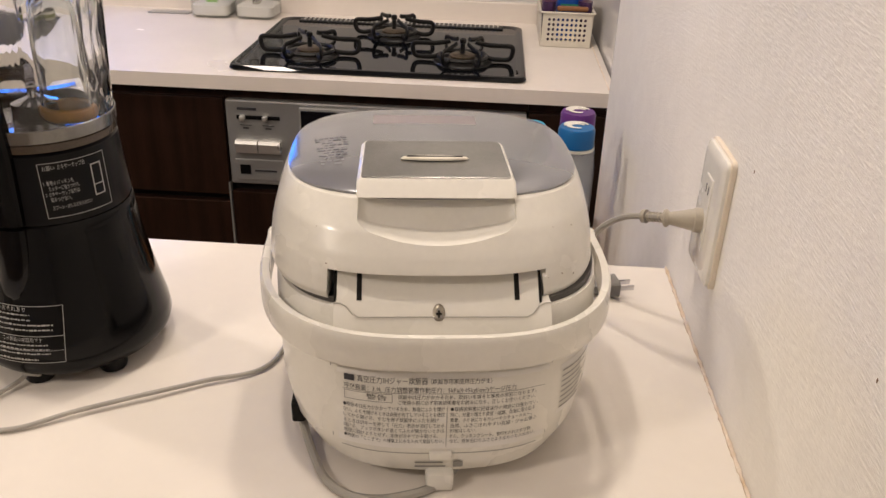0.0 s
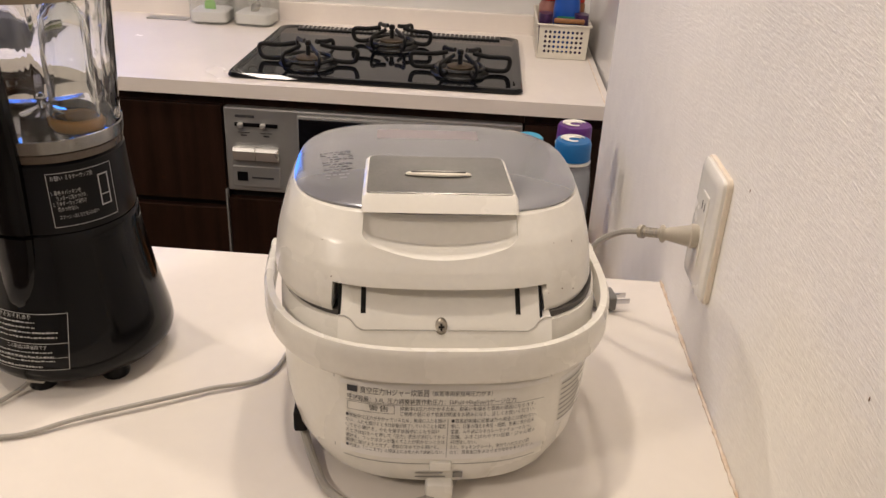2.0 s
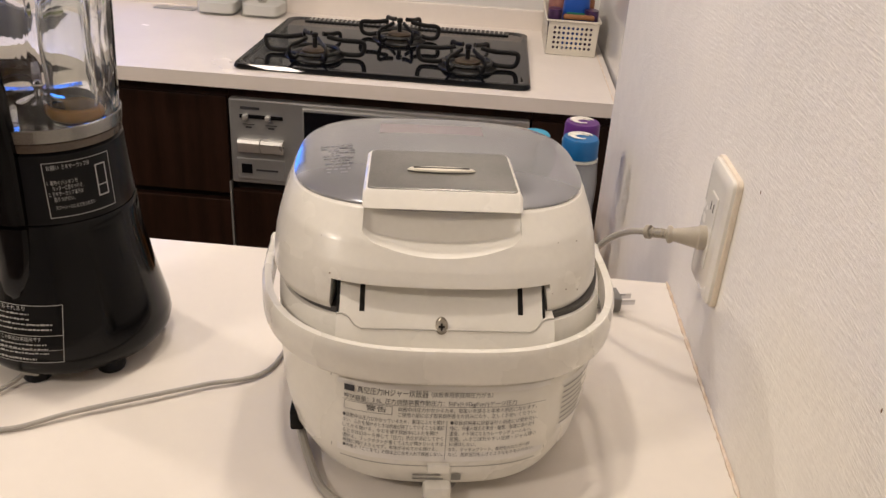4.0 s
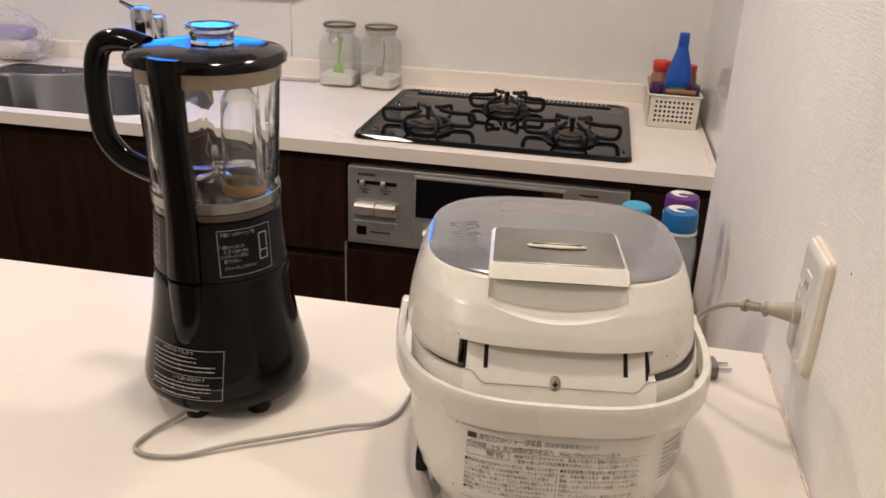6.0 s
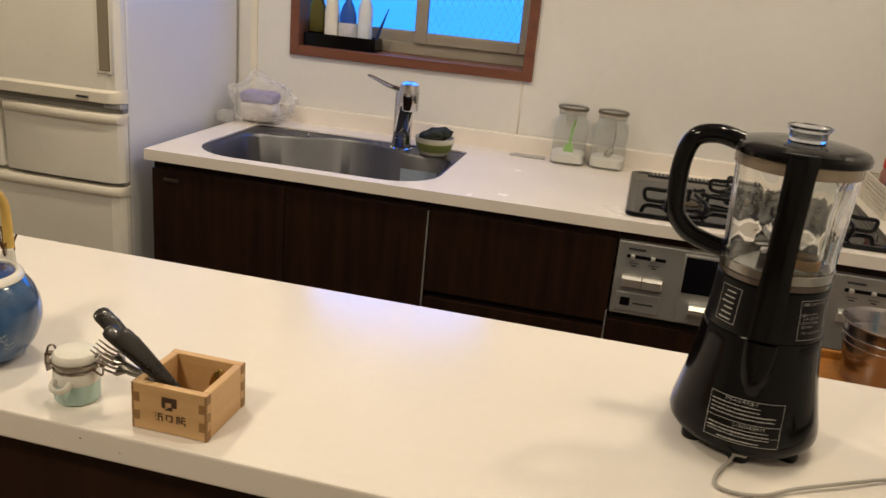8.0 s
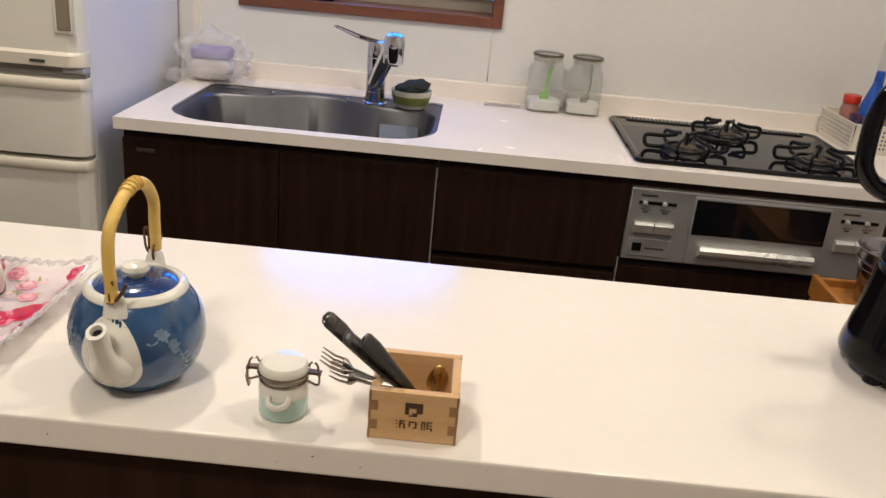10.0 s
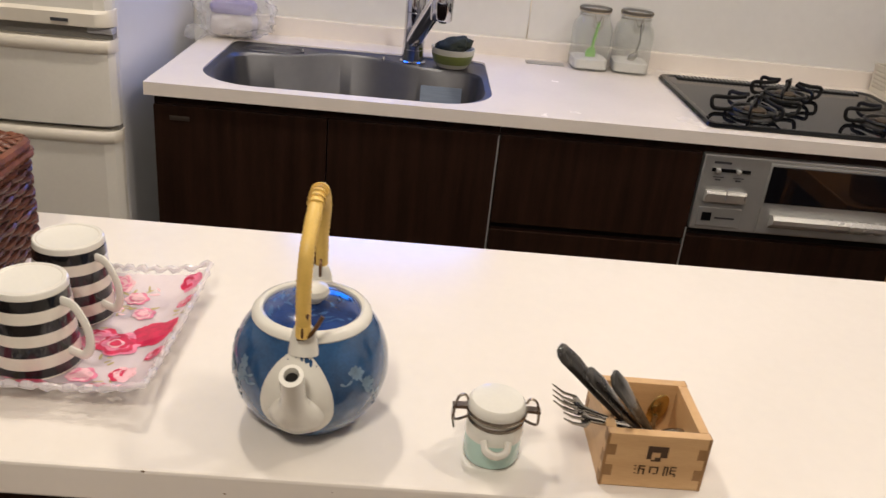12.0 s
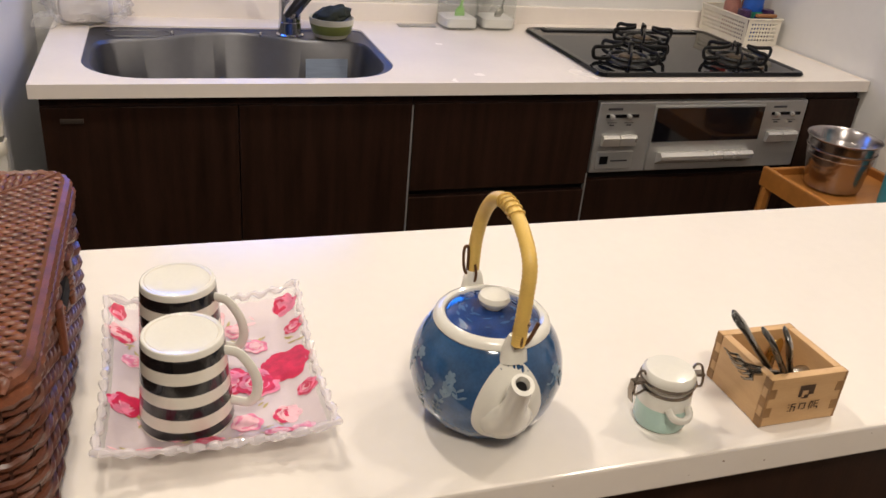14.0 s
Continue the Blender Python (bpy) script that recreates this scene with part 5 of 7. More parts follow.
# wooden box with cutlery
M_hinoki = material("cypress_wood", (0.50, 0.30, 0.135), 0.5, scale=7, stretch=(1.2, 1.2, 9), second=(0.62, 0.40, 0.20), bump=0.05, bump_scale=60)
M_endgrain = material("cypress_end_grain", (0.30, 0.165, 0.065), 0.6, scale=50, vary=0.3)
M_brand = material("burnt_mark", (0.06, 0.032, 0.016), 0.7, vary=0.3, scale=80)
ms = thing("wooden_box", (-0.675, 0.5055, IZ), "square cypress box with finger joints holding cutlery", "box")
H2, TH, MH = 0.0425, 0.0085, 0.0535
fh = (MH - 0.001) / 5
for sg in (-1, 1):
    part("side_board", boxes((-H2, H2, min(sg * H2, sg * (H2 - TH)), max(sg * H2, sg * (H2 - TH)), 0.0006, MH), bevel=0.0008), M_hinoki, ms)
    part("side_board", boxes((min(sg * H2, sg * (H2 - TH)) + (0.0 if sg < 0 else 0), max(sg * H2, sg * (H2 - TH)), -H2 + TH + 0.0002, H2 - TH - 0.0002, 0.0006, MH), bevel=0.0008), M_hinoki, ms)
part("bottom_board", boxes((-H2 + TH, H2 - TH, -H2 + TH, H2 - TH, 0.0006, 0.006)), M_hinoki, ms)
for sx in (-1, 1):
    for k in range(5):
        z0 = 0.0008 + k * fh
        if k % 2:
            for sy in (-1, 1):
                bm = bmesh.new()
                xa, xb = sorted((sx * (H2 - TH), sx * (H2 + 0.0002)))
                box(bm, xa, xb, min(sy * (H2 + 0.0004), sy * (H2 - 0.002)), max(sy * (H2 + 0.0004), sy * (H2 - 0.002)), z0, z0 + fh)
                part("finger_joint", bm, M_endgrain, ms)
        else:
            for sy in (-1, 1):
                bm = bmesh.new()
                ya, yb = sorted((sy * (H2 - TH), sy * (H2 + 0.0002)))
                box(bm, min(sx * (H2 + 0.0004), sx * (H2 - 0.002)), max(sx * (H2 + 0.0004), sx * (H2 - 0.002)), ya, yb, z0, z0 + fh)
                part("finger_joint", bm, M_endgrain, ms)
fr = lambda x, z: Vector((x, -H2 - 0.0006, z))
part("emblem", bars([(-0.008, 0.009, 0.0375, 0.0435), (-0.008, -0.004, 0.0305, 0.0375), (0.003, 0.009, 0.0325, 0.0375), (-0.001, 0.004, 0.0285, 0.0325), (-0.004, -0.001, 0.0285, 0.0300)], fr, 2), M_brand, ms, "branded dark square emblem")
part("brand_strokes", bars([(-0.0165, -0.0145, 0.0225, 0.0235), (-0.0160, -0.0142, 0.0190, 0.0200), (-0.0155, -0.0140, 0.0150, 0.0160), (-0.0125, -0.0070, 0.0225, 0.0238), (-0.0125, -0.0070, 0.0195, 0.0206), (-0.0125, -0.0112, 0.0145, 0.0235), (-0.0085, -0.0070, 0.0145, 0.0200),
                            (-0.0035, -0.0020, 0.0165, 0.0225), (-0.0035, 0.0040, 0.0220, 0.0232), (0.0028, 0.0042, 0.0160, 0.0230), (0.0000, 0.0028, 0.0155, 0.0166), (0.0085, 0.0125, 0.0228, 0.0240), (0.0085, 0.0098, 0.0145, 0.0240), (0.0112, 0.0125, 0.0150, 0.0228),
                            (0.0138, 0.0190, 0.0232, 0.0243), (0.0138, 0.0150, 0.0160, 0.0240), (0.0150, 0.0190, 0.0198, 0.0208), (0.0150, 0.0192, 0.0165, 0.0175), (0.0178, 0.0192, 0.0140, 0.0172)], fr, 2), M_brand, ms, "row of burnt brush strokes")

M_cut = material("black_handle", (0.022, 0.019, 0.016), 0.28, vary=0.3, scale=40, coat=0.3)
M_cutsteel = material("cutlery_steel", (0.42, 0.39, 0.34), 0.22, metal=1, vary=0.1, scale=30)


def cutlery(name, label, low, high, tip, wide, roll=0.0):
    """A piece of cutlery that leans from low (inside the box) to high; tip: what its upper end is."""
    a, b = Vector(low), Vector(high)
    d = (b - a).normalized()
    u = d.cross(Vector((0, 0, 1))).normalized()
    u = Matrix.Rotation(radians(roll), 3, d) @ u
    v = u.cross(d)
    L = (b - a).length
    ob = thing(name, (0, 0, 0), label, "cutlery", "cutlery in the wooden box")

    def bar(rows, n=12):
        bm = bmesh.new()
        loft(bm, [[a + d * (L * s) + u * (w * math.cos(t)) + v * (h * math.sin(t) + o) for t in [2 * math.pi * i / n for i in range(n)]] for s, w, h, o in rows])
        return bm
    if tip == "handle":
        part("handle", bar([(0.30, 0.003, 0.002, 0), (0.40, 0.0045, 0.003, 0), (0.60, 0.0072, 0.0028, 0.001), (0.85, 0.0098, 0.0028, 0.003), (0.96, 0.0096, 0.0025, 0.002), (0.99, 0.0072, 0.0022, 0.0015), (1.0, 0.003, 0.0016, 0.001)]), M_cut, ob)
        part("neck", bar([(0.02, wide, 0.001, 0), (0.10, wide, 0.0012, 0), (0.18, 0.003, 0.0012, 0), (0.32, 0.0026, 0.0014, 0)]), M_cutsteel, ob)
    else:
        part("neck", bar([(0.0, 0.0045, 0.003, 0), (0.30, 0.0045, 0.003, 0), (0.55, 0.003, 0.0016, 0), (0.70, 0.0035, 0.0012, 0), (0.76, 0.0095, 0.0010, 0.001), (0.80, 0.0098, 0.0009, 0.001)]), M_cutsteel, ob)
        for k in range(4):
            o = -0.0078 + 0.0052 * k
            bm = bmesh.new()
            tube(bm, [a + d * (L * s) + u * o + v * q for s, q in ((0.78, 0.001), (0.88, 0.0), (1.0, 0.004))], [0.0014, 0.0012, 0.0006], 6)
            part("tine", bm, M_cutsteel, ob)
    return ob


bx, by = -0.675, 0.5055
cutlery("spoon", "dark-handled steel spoon leaning in the wooden box", (bx + 0.012, by - 0.008, IZ + 0.010), (-0.767, 0.480, 0.986), "handle", 0.012, -34)
cutlery("spoon", "dark-handled steel spoon resting against the box rim", (bx + 0.018, by - 0.014, IZ + 0.012), (-0.745, 0.462, 0.977), "handle", 0.012, -30)
cutlery("knife", "dark-handled table knife standing in the wooden box", (bx + 0.024, by - 0.006, IZ + 0.008), (-0.727, 0.458, 0.978), "handle", 0.006, -50)
cutlery("fork", "steel table fork with its tines over the box edge", (bx + 0.012, by - 0.012, IZ + 0.026), (-0.768, 0.474, IZ + 0.078), "fork", 0.01, -24)
cutlery("fork", "steel table fork lying over the box edge", (bx + 0.006, by - 0.016, IZ + 0.034), (-0.758, 0.470, IZ + 0.066), "fork", 0.01, -34)
sp = thing("spoon", (0, 0, 0), "gold-toned spoon bowl upright in the wooden box", "cutlery", "cutlery in the wooden box")
bm = bmesh.new()
bmesh.ops.create_uvsphere(bm, u_segments=20, v_segments=12, radius=1, matrix=Matrix.Translation((bx + 0.018, by + 0.026, IZ + 0.033)) @ pose(0, 0, 0, -6, 20, 0) @ Matrix.Diagonal((0.0085, 0.0018, 0.015, 1)))
part("bowl", bm, material("gold_spoon", (0.62, 0.44, 0.16), 0.2, metal=1, vary=0.1), sp)
part("stem", boxes((bx + 0.014, bx + 0.018, by + 0.022, by + 0.0245, IZ + 0.006, IZ + 0.028)), M_cutsteel, sp)
sp2 = thing("spoon", (0, 0, 0), "steel spoon lying on the other cutlery in the box", "cutlery", "cutlery in the wooden box")
bm = bmesh.new()
bmesh.ops.create_uvsphere(bm, u_segments=20, v_segments=12, radius=1, matrix=Matrix.Translation((bx + 0.022, by - 0.008, IZ + 0.029)) @ pose(0, 0, 0, 8, -10, 12) @ Matrix.Diagonal((0.016, 0.0090, 0.0022, 1)))
part("bowl", bm, M_cutsteel, sp2)
bm = bmesh.new()
tube(bm, [(bx + 0.008, by - 0.012, IZ + 0.031), (bx - 0.028, by - 0.020, IZ + 0.040)], 0.0022, 8)
part("stem", bm, M_cutsteel, sp2)

# ---- tray and cups ----
TX0, TX1, TY0, TY1 = -1.291, -1.104, 0.508, 0.742
tcx, tcy, thx, thy = (TX0 + TX1) / 2, (TY0 + TY1) / 2, (TX1 - TX0) / 2, (TY1 - TY0) / 2
tr = thing("glass_tray", (tcx, tcy, IZ), "clear rectangular glass tray with printed pink roses and scalloped rim", "tray")


def tray_point(u, v, lift=0.0):
    """A point of the tray for u, v from -1 to 1: a flat floor that turns up towards the rim, highest at the corners."""
    e = max(abs(u), abs(v))
    k = max(0.0, (e - 0.66) / 0.34)
    corner = (abs(u) * abs(v)) ** 3
    wave = 0.0016 * math.cos((math.atan2(v, u)) * 46) * max(0, (e - 0.9) / 0.1)
    out = 1 + wave * 6
    pinch = 1 - 0.03 * k * (1 - (min(abs(u), abs(v)) / max(e, 1e-6)) ** 2)
    return Vector((u * thx * out * pinch, v * thy * out * pinch, 0.0045 + 0.017 * k ** 1.4 + 0.011 * corner * k + wave + lift))


bm = bmesh.new()
G = 72
for lift in (0.0, 0.0026):
    vs = [[bm.verts.new(tray_point(-1 + 2 * i / G, -1 + 2 * j / G, lift)) for j in range(G + 1)] for i in range(G + 1)]
    for i in range(G):
        for j in range(G):
            bm.faces.new((vs[i][j], vs[i + 1][j], vs[i + 1][j + 1], vs[i][j + 1]))
    if lift == 0.0:
        low = vs
bm.verts.ensure_lookup_table()
ring = [(i, 0) for i in range(G)] + [(G, j) for j in range(G)] + [(i, G) for i in range(G, 0, -1)] + [(0, j) for j in range(G, 0, -1)]
for (a, b), (c, d) in zip(ring, ring[1:] + ring[:1]):
    bm.faces.new((low[a][b], low[c][d], vs[c][d], vs[a][b]))
M_tray = material("pressed_glass", (0.88, 0.86, 0.87), 0.06, vary=0.04, scale=30, coat=0.6)
M_tray.node_tree.nodes["Principled BSDF"].inputs["Alpha"].default_value = 0.20
part("dish", bm, M_tray, tr).visible_shadow = True
M_bead = material("milky_bead", (0.86, 0.80, 0.82), 0.12, vary=0.05, scale=60, coat=0.5)
M_bead.node_tree.nodes["Principled BSDF"].inputs["Alpha"].default_value = 0.42
rng = random.Random(21)
rim_pts = []
for i in range(176):
    p = 8 * i / 176.0
    q, f = int(p // 2), (p % 2) - 1
    u, v = ((f, -1), (1, f), (-f, 1), (-1, -f))[q]
    rim_pts.append(tray_point(u, v, 0.0014))
bm = bmesh.new()
tube(bm, rim_pts, [(0.0034, 0.0042, 0.0034, 0.0020)[i % 4] for i in range(176)], 8, closed=True)
part("scalloped_rim", bm, M_bead, tr, "beaded clear rim")
for x, y in ((-0.055, -0.075), (0.055, -0.075), (-0.055, 0.075), (0.055, 0.075)):
    bm = bmesh.new()
    lathe(bm, [(0.006, 0.0004), (0.007, 0.002), (0.006, 0.005)], 14, x, y)
    part("foot", bm, M_tray, tr)
M_film = material("frosted_film", (0.86, 0.72, 0.77), 0.45, vary=0.05, scale=20)
M_rose = material("rose_print", (0.60, 0.022, 0.085), 0.35, vary=0.35, scale=120)
M_pink = material("pink_print", (0.75, 0.22, 0.34), 0.35, vary=0.35, scale=120)
M_pale = material("pale_pink_print", (0.80, 0.48, 0.52), 0.4, vary=0.3, scale=120)
M_leaf = material("olive_print", (0.40, 0.33, 0.12), 0.4, vary=0.35, scale=120)
bm = bmesh.new()
g = 40
vs = [[bm.verts.new(tray_point(-0.93 + 1.86 * i / g, -0.93 + 1.86 * j / g, 0.0031)) for j in range(g + 1)] for i in range(g + 1)]
for i in range(g):
    for j in range(g):
        bm.faces.new((vs[i][j], vs[i + 1][j], vs[i + 1][j + 1], vs[i][j + 1]))
m = M_film
b = m.node_tree.nodes["Principled BSDF"]
b.inputs["Alpha"].default_value = 0.50
part("print_film", bm, M_film, tr, "milky printed film")


def petal(bm, u, v, r, a, w, lift):
    pts = []
    for i in range(9):
        t = 2 * math.pi * i / 9
        x, y = r * math.cos(t), r * w * math.sin(t)
        pts.append(bm.verts.new(tray_point(u + (x * math.cos(a) - y * math.sin(a)) / thx, v + (x * math.sin(a) + y * math.cos(a)) / thy, lift)))
    bm.faces.new(pts)


def rose(u, v, r, mats, lift):
    head = None
    for k, (m, n, rr) in enumerate(((mats[1], 6, 1.06), (mats[0], 6, 0.90), (mats[1], 5, 0.68), (mats[0], 5, 0.54), (M_pale, 4, 0.40), (mats[0], 3, 0.28))):
        bm = bmesh.new()
        a0, pts = rng.random() * 3, []
        for i in range(30):
            t = 2 * math.pi * i / 30
            q = r * rr * (0.80 + 0.22 * abs(math.cos(n * t / 2 + a0)) + 0.05 * rng.random())
            pts.append(bm.verts.new(tray_point(u + (q * math.cos(t) + (0.10 * r * math.sin(2.1 * k + a0))) / thx, v + (q * math.sin(t) + 0.09 * r * math.cos(1.7 * k + a0)) / thy, 0.0034 + 0.00022 * k + lift)))
        bm.faces.new(pts)
        ob = part("rose" if head is None else "petal_layer", bm, m, head or tr, "printed pink rose" if head is None else "")
        head = head or ob


bloom = 0.0
for u, v, r, mats in ((0.72, 0.02, 0.023, (M_rose, M_rose)), (0.18, -0.08, 0.019, (M_pink, M_rose)), (0.84, 0.84, 0.012, (M_rose, M_pink)), (-0.80, -0.30, 0.015, (M_pink, M_rose)), (0.62, -0.58, 0.012, (M_rose, M_pale)), (0.72, -0.80, 0.010, (M_pink, M_pale)),
                      (-0.86, 0.62, 0.013, (M_rose, M_pale)), (-0.9, 0.88, 0.008, (M_pink, M_rose)), (0.88, 0.50, 0.010, (M_pink, M_rose)), (-0.60, -0.92, 0.010, (M_rose, M_pink)), (0.25, -0.62, 0.013, (M_pale, M_pink)), (0.28, 0.62, 0.012, (M_pale, M_pink)), (-0.75, 0.30, 0.010, (M_pink, M_pale)), (-0.35, -0.70, 0.009, (M_pale, M_pink)), (0.40, -0.14, 0.020, (M_rose, M_pink)), (0.50, -0.84, 0.012, (M_pale, M_rose)), (0.05, 0.80, 0.012, (M_pink, M_pale)), (0.86, -0.36, 0.010, (M_rose, M_pink)), (-0.10, -0.86, 0.012, (M_rose, M_pink)), (0.45, 0.36, 0.011, (M_pale, M_pink)), (-0.30, 0.86, 0.013, (M_pink, M_rose))):
    bloom += 0.00004
    rose(u, v, r, mats, bloom)
for _ in range(34):
    u, v = rng.uniform(-0.88, 0.88), rng.uniform(-0.88, 0.88)
    for i in range(4):
        bm = bmesh.new()
        petal(bm, u + rng.uniform(-0.08, 0.08), v + rng.uniform(-0.06, 0.06), rng.uniform(0.003, 0.006), rng.uniform(0, 3), 0.28, 0.0033 + 0.00003 * i)
        part("leaf", bm, M_leaf if rng.random() < 0.75 else M_pale, tr)


def stripe_material():
    """Cream glaze with painted black bands round the cup."""
    m = material("striped_glaze", (0.70, 0.66, 0.57), 0.16, vary=0.05, scale=20, coat=0.4)
    n, k = m.node_tree.nodes, m.node_tree.links.new
    tc, sep = n.new("ShaderNodeTexCoord"), n.new("ShaderNodeSeparateXYZ")
    k(tc.outputs["Object"], sep.inputs[0])
    ramp = n.new("ShaderNodeValToRGB")
    ramp.color_ramp.interpolation = "CONSTANT"
    div = n.new("ShaderNodeMath")
    div.operation = "DIVIDE"
    k(sep.outputs[2], div.inputs[0])
    div.inputs[1].default_value = 0.084
    k(div.outputs[0], ramp.inputs[0])
    el = ramp.color_ramp.elements
    el[0].position, el[0].color = 0.0, (1, 1, 1, 1)
    el[1].position, el[1].color = 0.025, (1, 1, 1, 1)
    for p, c in ((0.13, 0), (0.27, 1), (0.40, 0), (0.53, 1), (0.66, 0), (0.79, 1), (0.92, 0)):
        e = el.new(p)
        e.color = (c, c, c, 1)
    el[0].color = (0, 0, 0, 1)
    el[1].color = (1, 1, 1, 1)
    mix = n.new("ShaderNodeMix")
    mix.data_type = "RGBA"
    b = n["Principled BSDF"]
    old = b.inputs["Base Color"].links[0].from_socket
    k(old, mix.inputs["A"])
    mix.inputs["B"].default_value = (0.008, 0.008, 0.009, 1)
    k(ramp.outputs[0], mix.inputs["Factor"])
    k(mix.outputs["Result"], b.inputs["Base Color"])
    return m


M_stripe = stripe_material()
MUG_Z = 0.956
cup = thing("striped_mug", (-1.2215, 0.574, IZ + 0.0078), "black and cream striped mug standing upside down on the tray", "mug", "mugs on the tray", turn=-18)
bm = bmesh.new()
lathe(bm, [(r, z * MUG_Z) for r, z in ((0.0365, 0.001), (0.0372, 0.0), (0.0388, 0.001), (0.0386, 0.006), (0.0352, 0.060), (0.0338, 0.079), (0.0328, 0.0845), (0.0305, 0.0868), (0.0285, 0.0872), (0.0270, 0.0855), (0.012, 0.0848), (0.002, 0.0846))], 56, caps=(False, True))
part("body", bm, M_stripe, cup)
bm = bmesh.new()
lathe(bm, [(r, z * MUG_Z) for r, z in ((0.0333, 0.0820), (0.0331, 0.0850), (0.0325, 0.0868), (0.0314, 0.0874), (0.0290, 0.0869), (0.0230, 0.0861), (0.012, 0.0856), (0.001, 0.0855))], 48, caps=(False, True))
part("base", bm, M_porc, cup, "plain cream foot of the mug")
bm = bmesh.new()
tube(bm, smooth_path([(x, y, z * MUG_Z) for x, y, z in ((0.0335, 0, 0.073), (0.046, 0, 0.070), (0.0575, 0, 0.052), (0.060, 0, 0.033), (0.053, 0, 0.020), (0.0375, 0, 0.021))], 7), 0.0027, 10, r2=0.0045)
part("handle", bm, M_porc, cup)
copy_thing(cup, pose(-1.2225, 0.665, IZ + 0.0078, 0, 0, -24))

# ---- rattan case ----
M_rattan = material("rattan", (0.055, 0.015, 0.007), 0.40, vary=0.4, scale=45, second=(0.20, 0.062, 0.024), coat=0.05, bump=0.1, bump_scale=300)
M_rattan_m = material("brown_rattan", (0.050, 0.014, 0.008), 0.36, vary=0.4, scale=30, second=(0.15, 0.050, 0.024), bump=0.1, bump_scale=300)
# darker copy for core and stakes: shade between strands put into the colour
M_rattan_d = material("shaded_rattan", (0.045, 0.015, 0.008), 0.5, vary=0.4, scale=45)
RX0, RX1, RY0, RY1, RH = -1.790, -1.316, 0.456, 0.833, 0.134
rb = thing("rattan_case", ((RX0 + RX1) / 2, (RY0 + RY1) / 2, IZ), "reddish-brown woven rattan case with lid and hand hole", "basket")
ax, ay = (RX1 - RX0) / 2, (RY1 - RY0) / 2
bm = bmesh.new()
loft(bm, [[(x, y, z) for x, y in round_rect(-ax + e, ax - e, -ay + e, ay - e, (0.028,) * 4, 5)] for z, e in ((0.001, 0.012), (0.006, 0.007), (RH - 0.012, 0.007), (RH - 0.004, 0.008))])
part("core", bm, M_rattan_d, rb)
# no opening is cut: a black slab on the weave paints the hole's shade
part("hand_hole_shade", boxes((ax - 0.0075, ax + 0.0030, -0.032, 0.030, 0.080, 0.100), bevel=0.004), M_slot, rb, "dark slab standing for the shade inside the hand hole")


def perimeter(e, r, step):
    """Points round the case at even steps, with their outward directions."""
    loop = round_rect(-ax + e, ax - e, -ay + e, ay - e, (r,) * 4, 6)
    ps = resample(loop, int(2 * (2 * ax + 2 * ay) / step))
    return ps


levels = [0.0065 + 0.0080 * i for i in range(15)]
ps = perimeter(0.0032, 0.031, 0.0094)
n = len(ps) // 4 * 4
outward = []
for j in range(n):
    d = ps[(j + 1) % n] - ps[j - 1]
    outward.append(Vector((d.y, -d.x, 0)).normalized())
rng = random.Random(14)
for i, z in enumerate(levels):
    run, wide = [], []
    for j in range(n):
        k = (j + 2 * (i % 2)) % 4
        o = (0.0015, 0.0004, -0.0018, 0.0004)[k]
        run.append(ps[j] + outward[j] * o + Vector((0, 0, z + 0.0005 * rng.uniform(-1, 1))))
        wide.append((0.0036, 0.0034, 0.0029, 0.0034)[k])
    bm = bmesh.new()
    tube(bm, run, wide, 7, closed=True)
    part("strand", bm, M_rattan_m, rb)
bm = bmesh.new()
for j in range(0, n, 2):
    p = ps[j] - outward[j] * 0.0006
    if p.x > ax - 0.008 and abs(p.y) < 0.034:
        continue
    tube(bm, [p + Vector((0, 0, 0.003)), p + Vector((0, 0, 0.06)), p + Vector((0, 0, RH - 0.014))], 0.0021, 5)
tagged(part("stake", bm, M_rattan_d, rb, "upright canes behind the weave"), kind="stuff")
for y0, y1 in ((-0.036, -0.030), (0.028, 0.034)):
    bm = bmesh.new()
    for k in range(5):
        zc = 0.079 + 0.0052 * k
        tube(bm, smooth_path([(ax - 0.004, y0 - 0.004, zc), (ax + 0.0042, (y0 + y1) / 2, zc + 0.001), (ax - 0.004, y1 + 0.004, zc + 0.002)], 3), 0.0024, 6)
    part("lashing", bm, M_rattan, rb, "cane lashing beside the hand hole")
# lid: rim and weave in four mitred fields
for z, e, r in ((RH - 0.0135, -0.001, 0.0056), (RH - 0.004, 0.0015, 0.0062)):
    ps = perimeter(e + 0.004, 0.03, 0.0062)
    bm = bmesh.new()
    tube(bm, [(p.x, p.y, z) for p in ps], [r - 0.0006 + 0.0016 * (j % 2) for j in range(len(ps))], 8, closed=True)
    part("lid_rim", bm, M_rattan, rb)
bm = bmesh.new()
rng = random.Random(3)


def strand(bm, c, d, L, w, h):
    """One visible float of the weave: a lens-shaped raised strip."""
    side = Vector((-d.y, d.x, 0))
    rows = []
    for k, s, up in ((-1.0, 0.55, -0.0016), (-0.6, 0.95, 0.0012), (0.0, 1.0, h), (0.6, 0.95, 0.0012), (1.0, 0.55, -0.0016)):
        m = c + d * (L * k) + Vector((0, 0, up))
        rows.append([m - side * (w * s), m - side * (w * s * 0.5) + Vector((0, 0, 0.0012)), m + side * (w * s * 0.5) + Vector((0, 0, 0.0012)), m + side * (w * s)])
    loft(bm, rows, (False, False), closed=False)


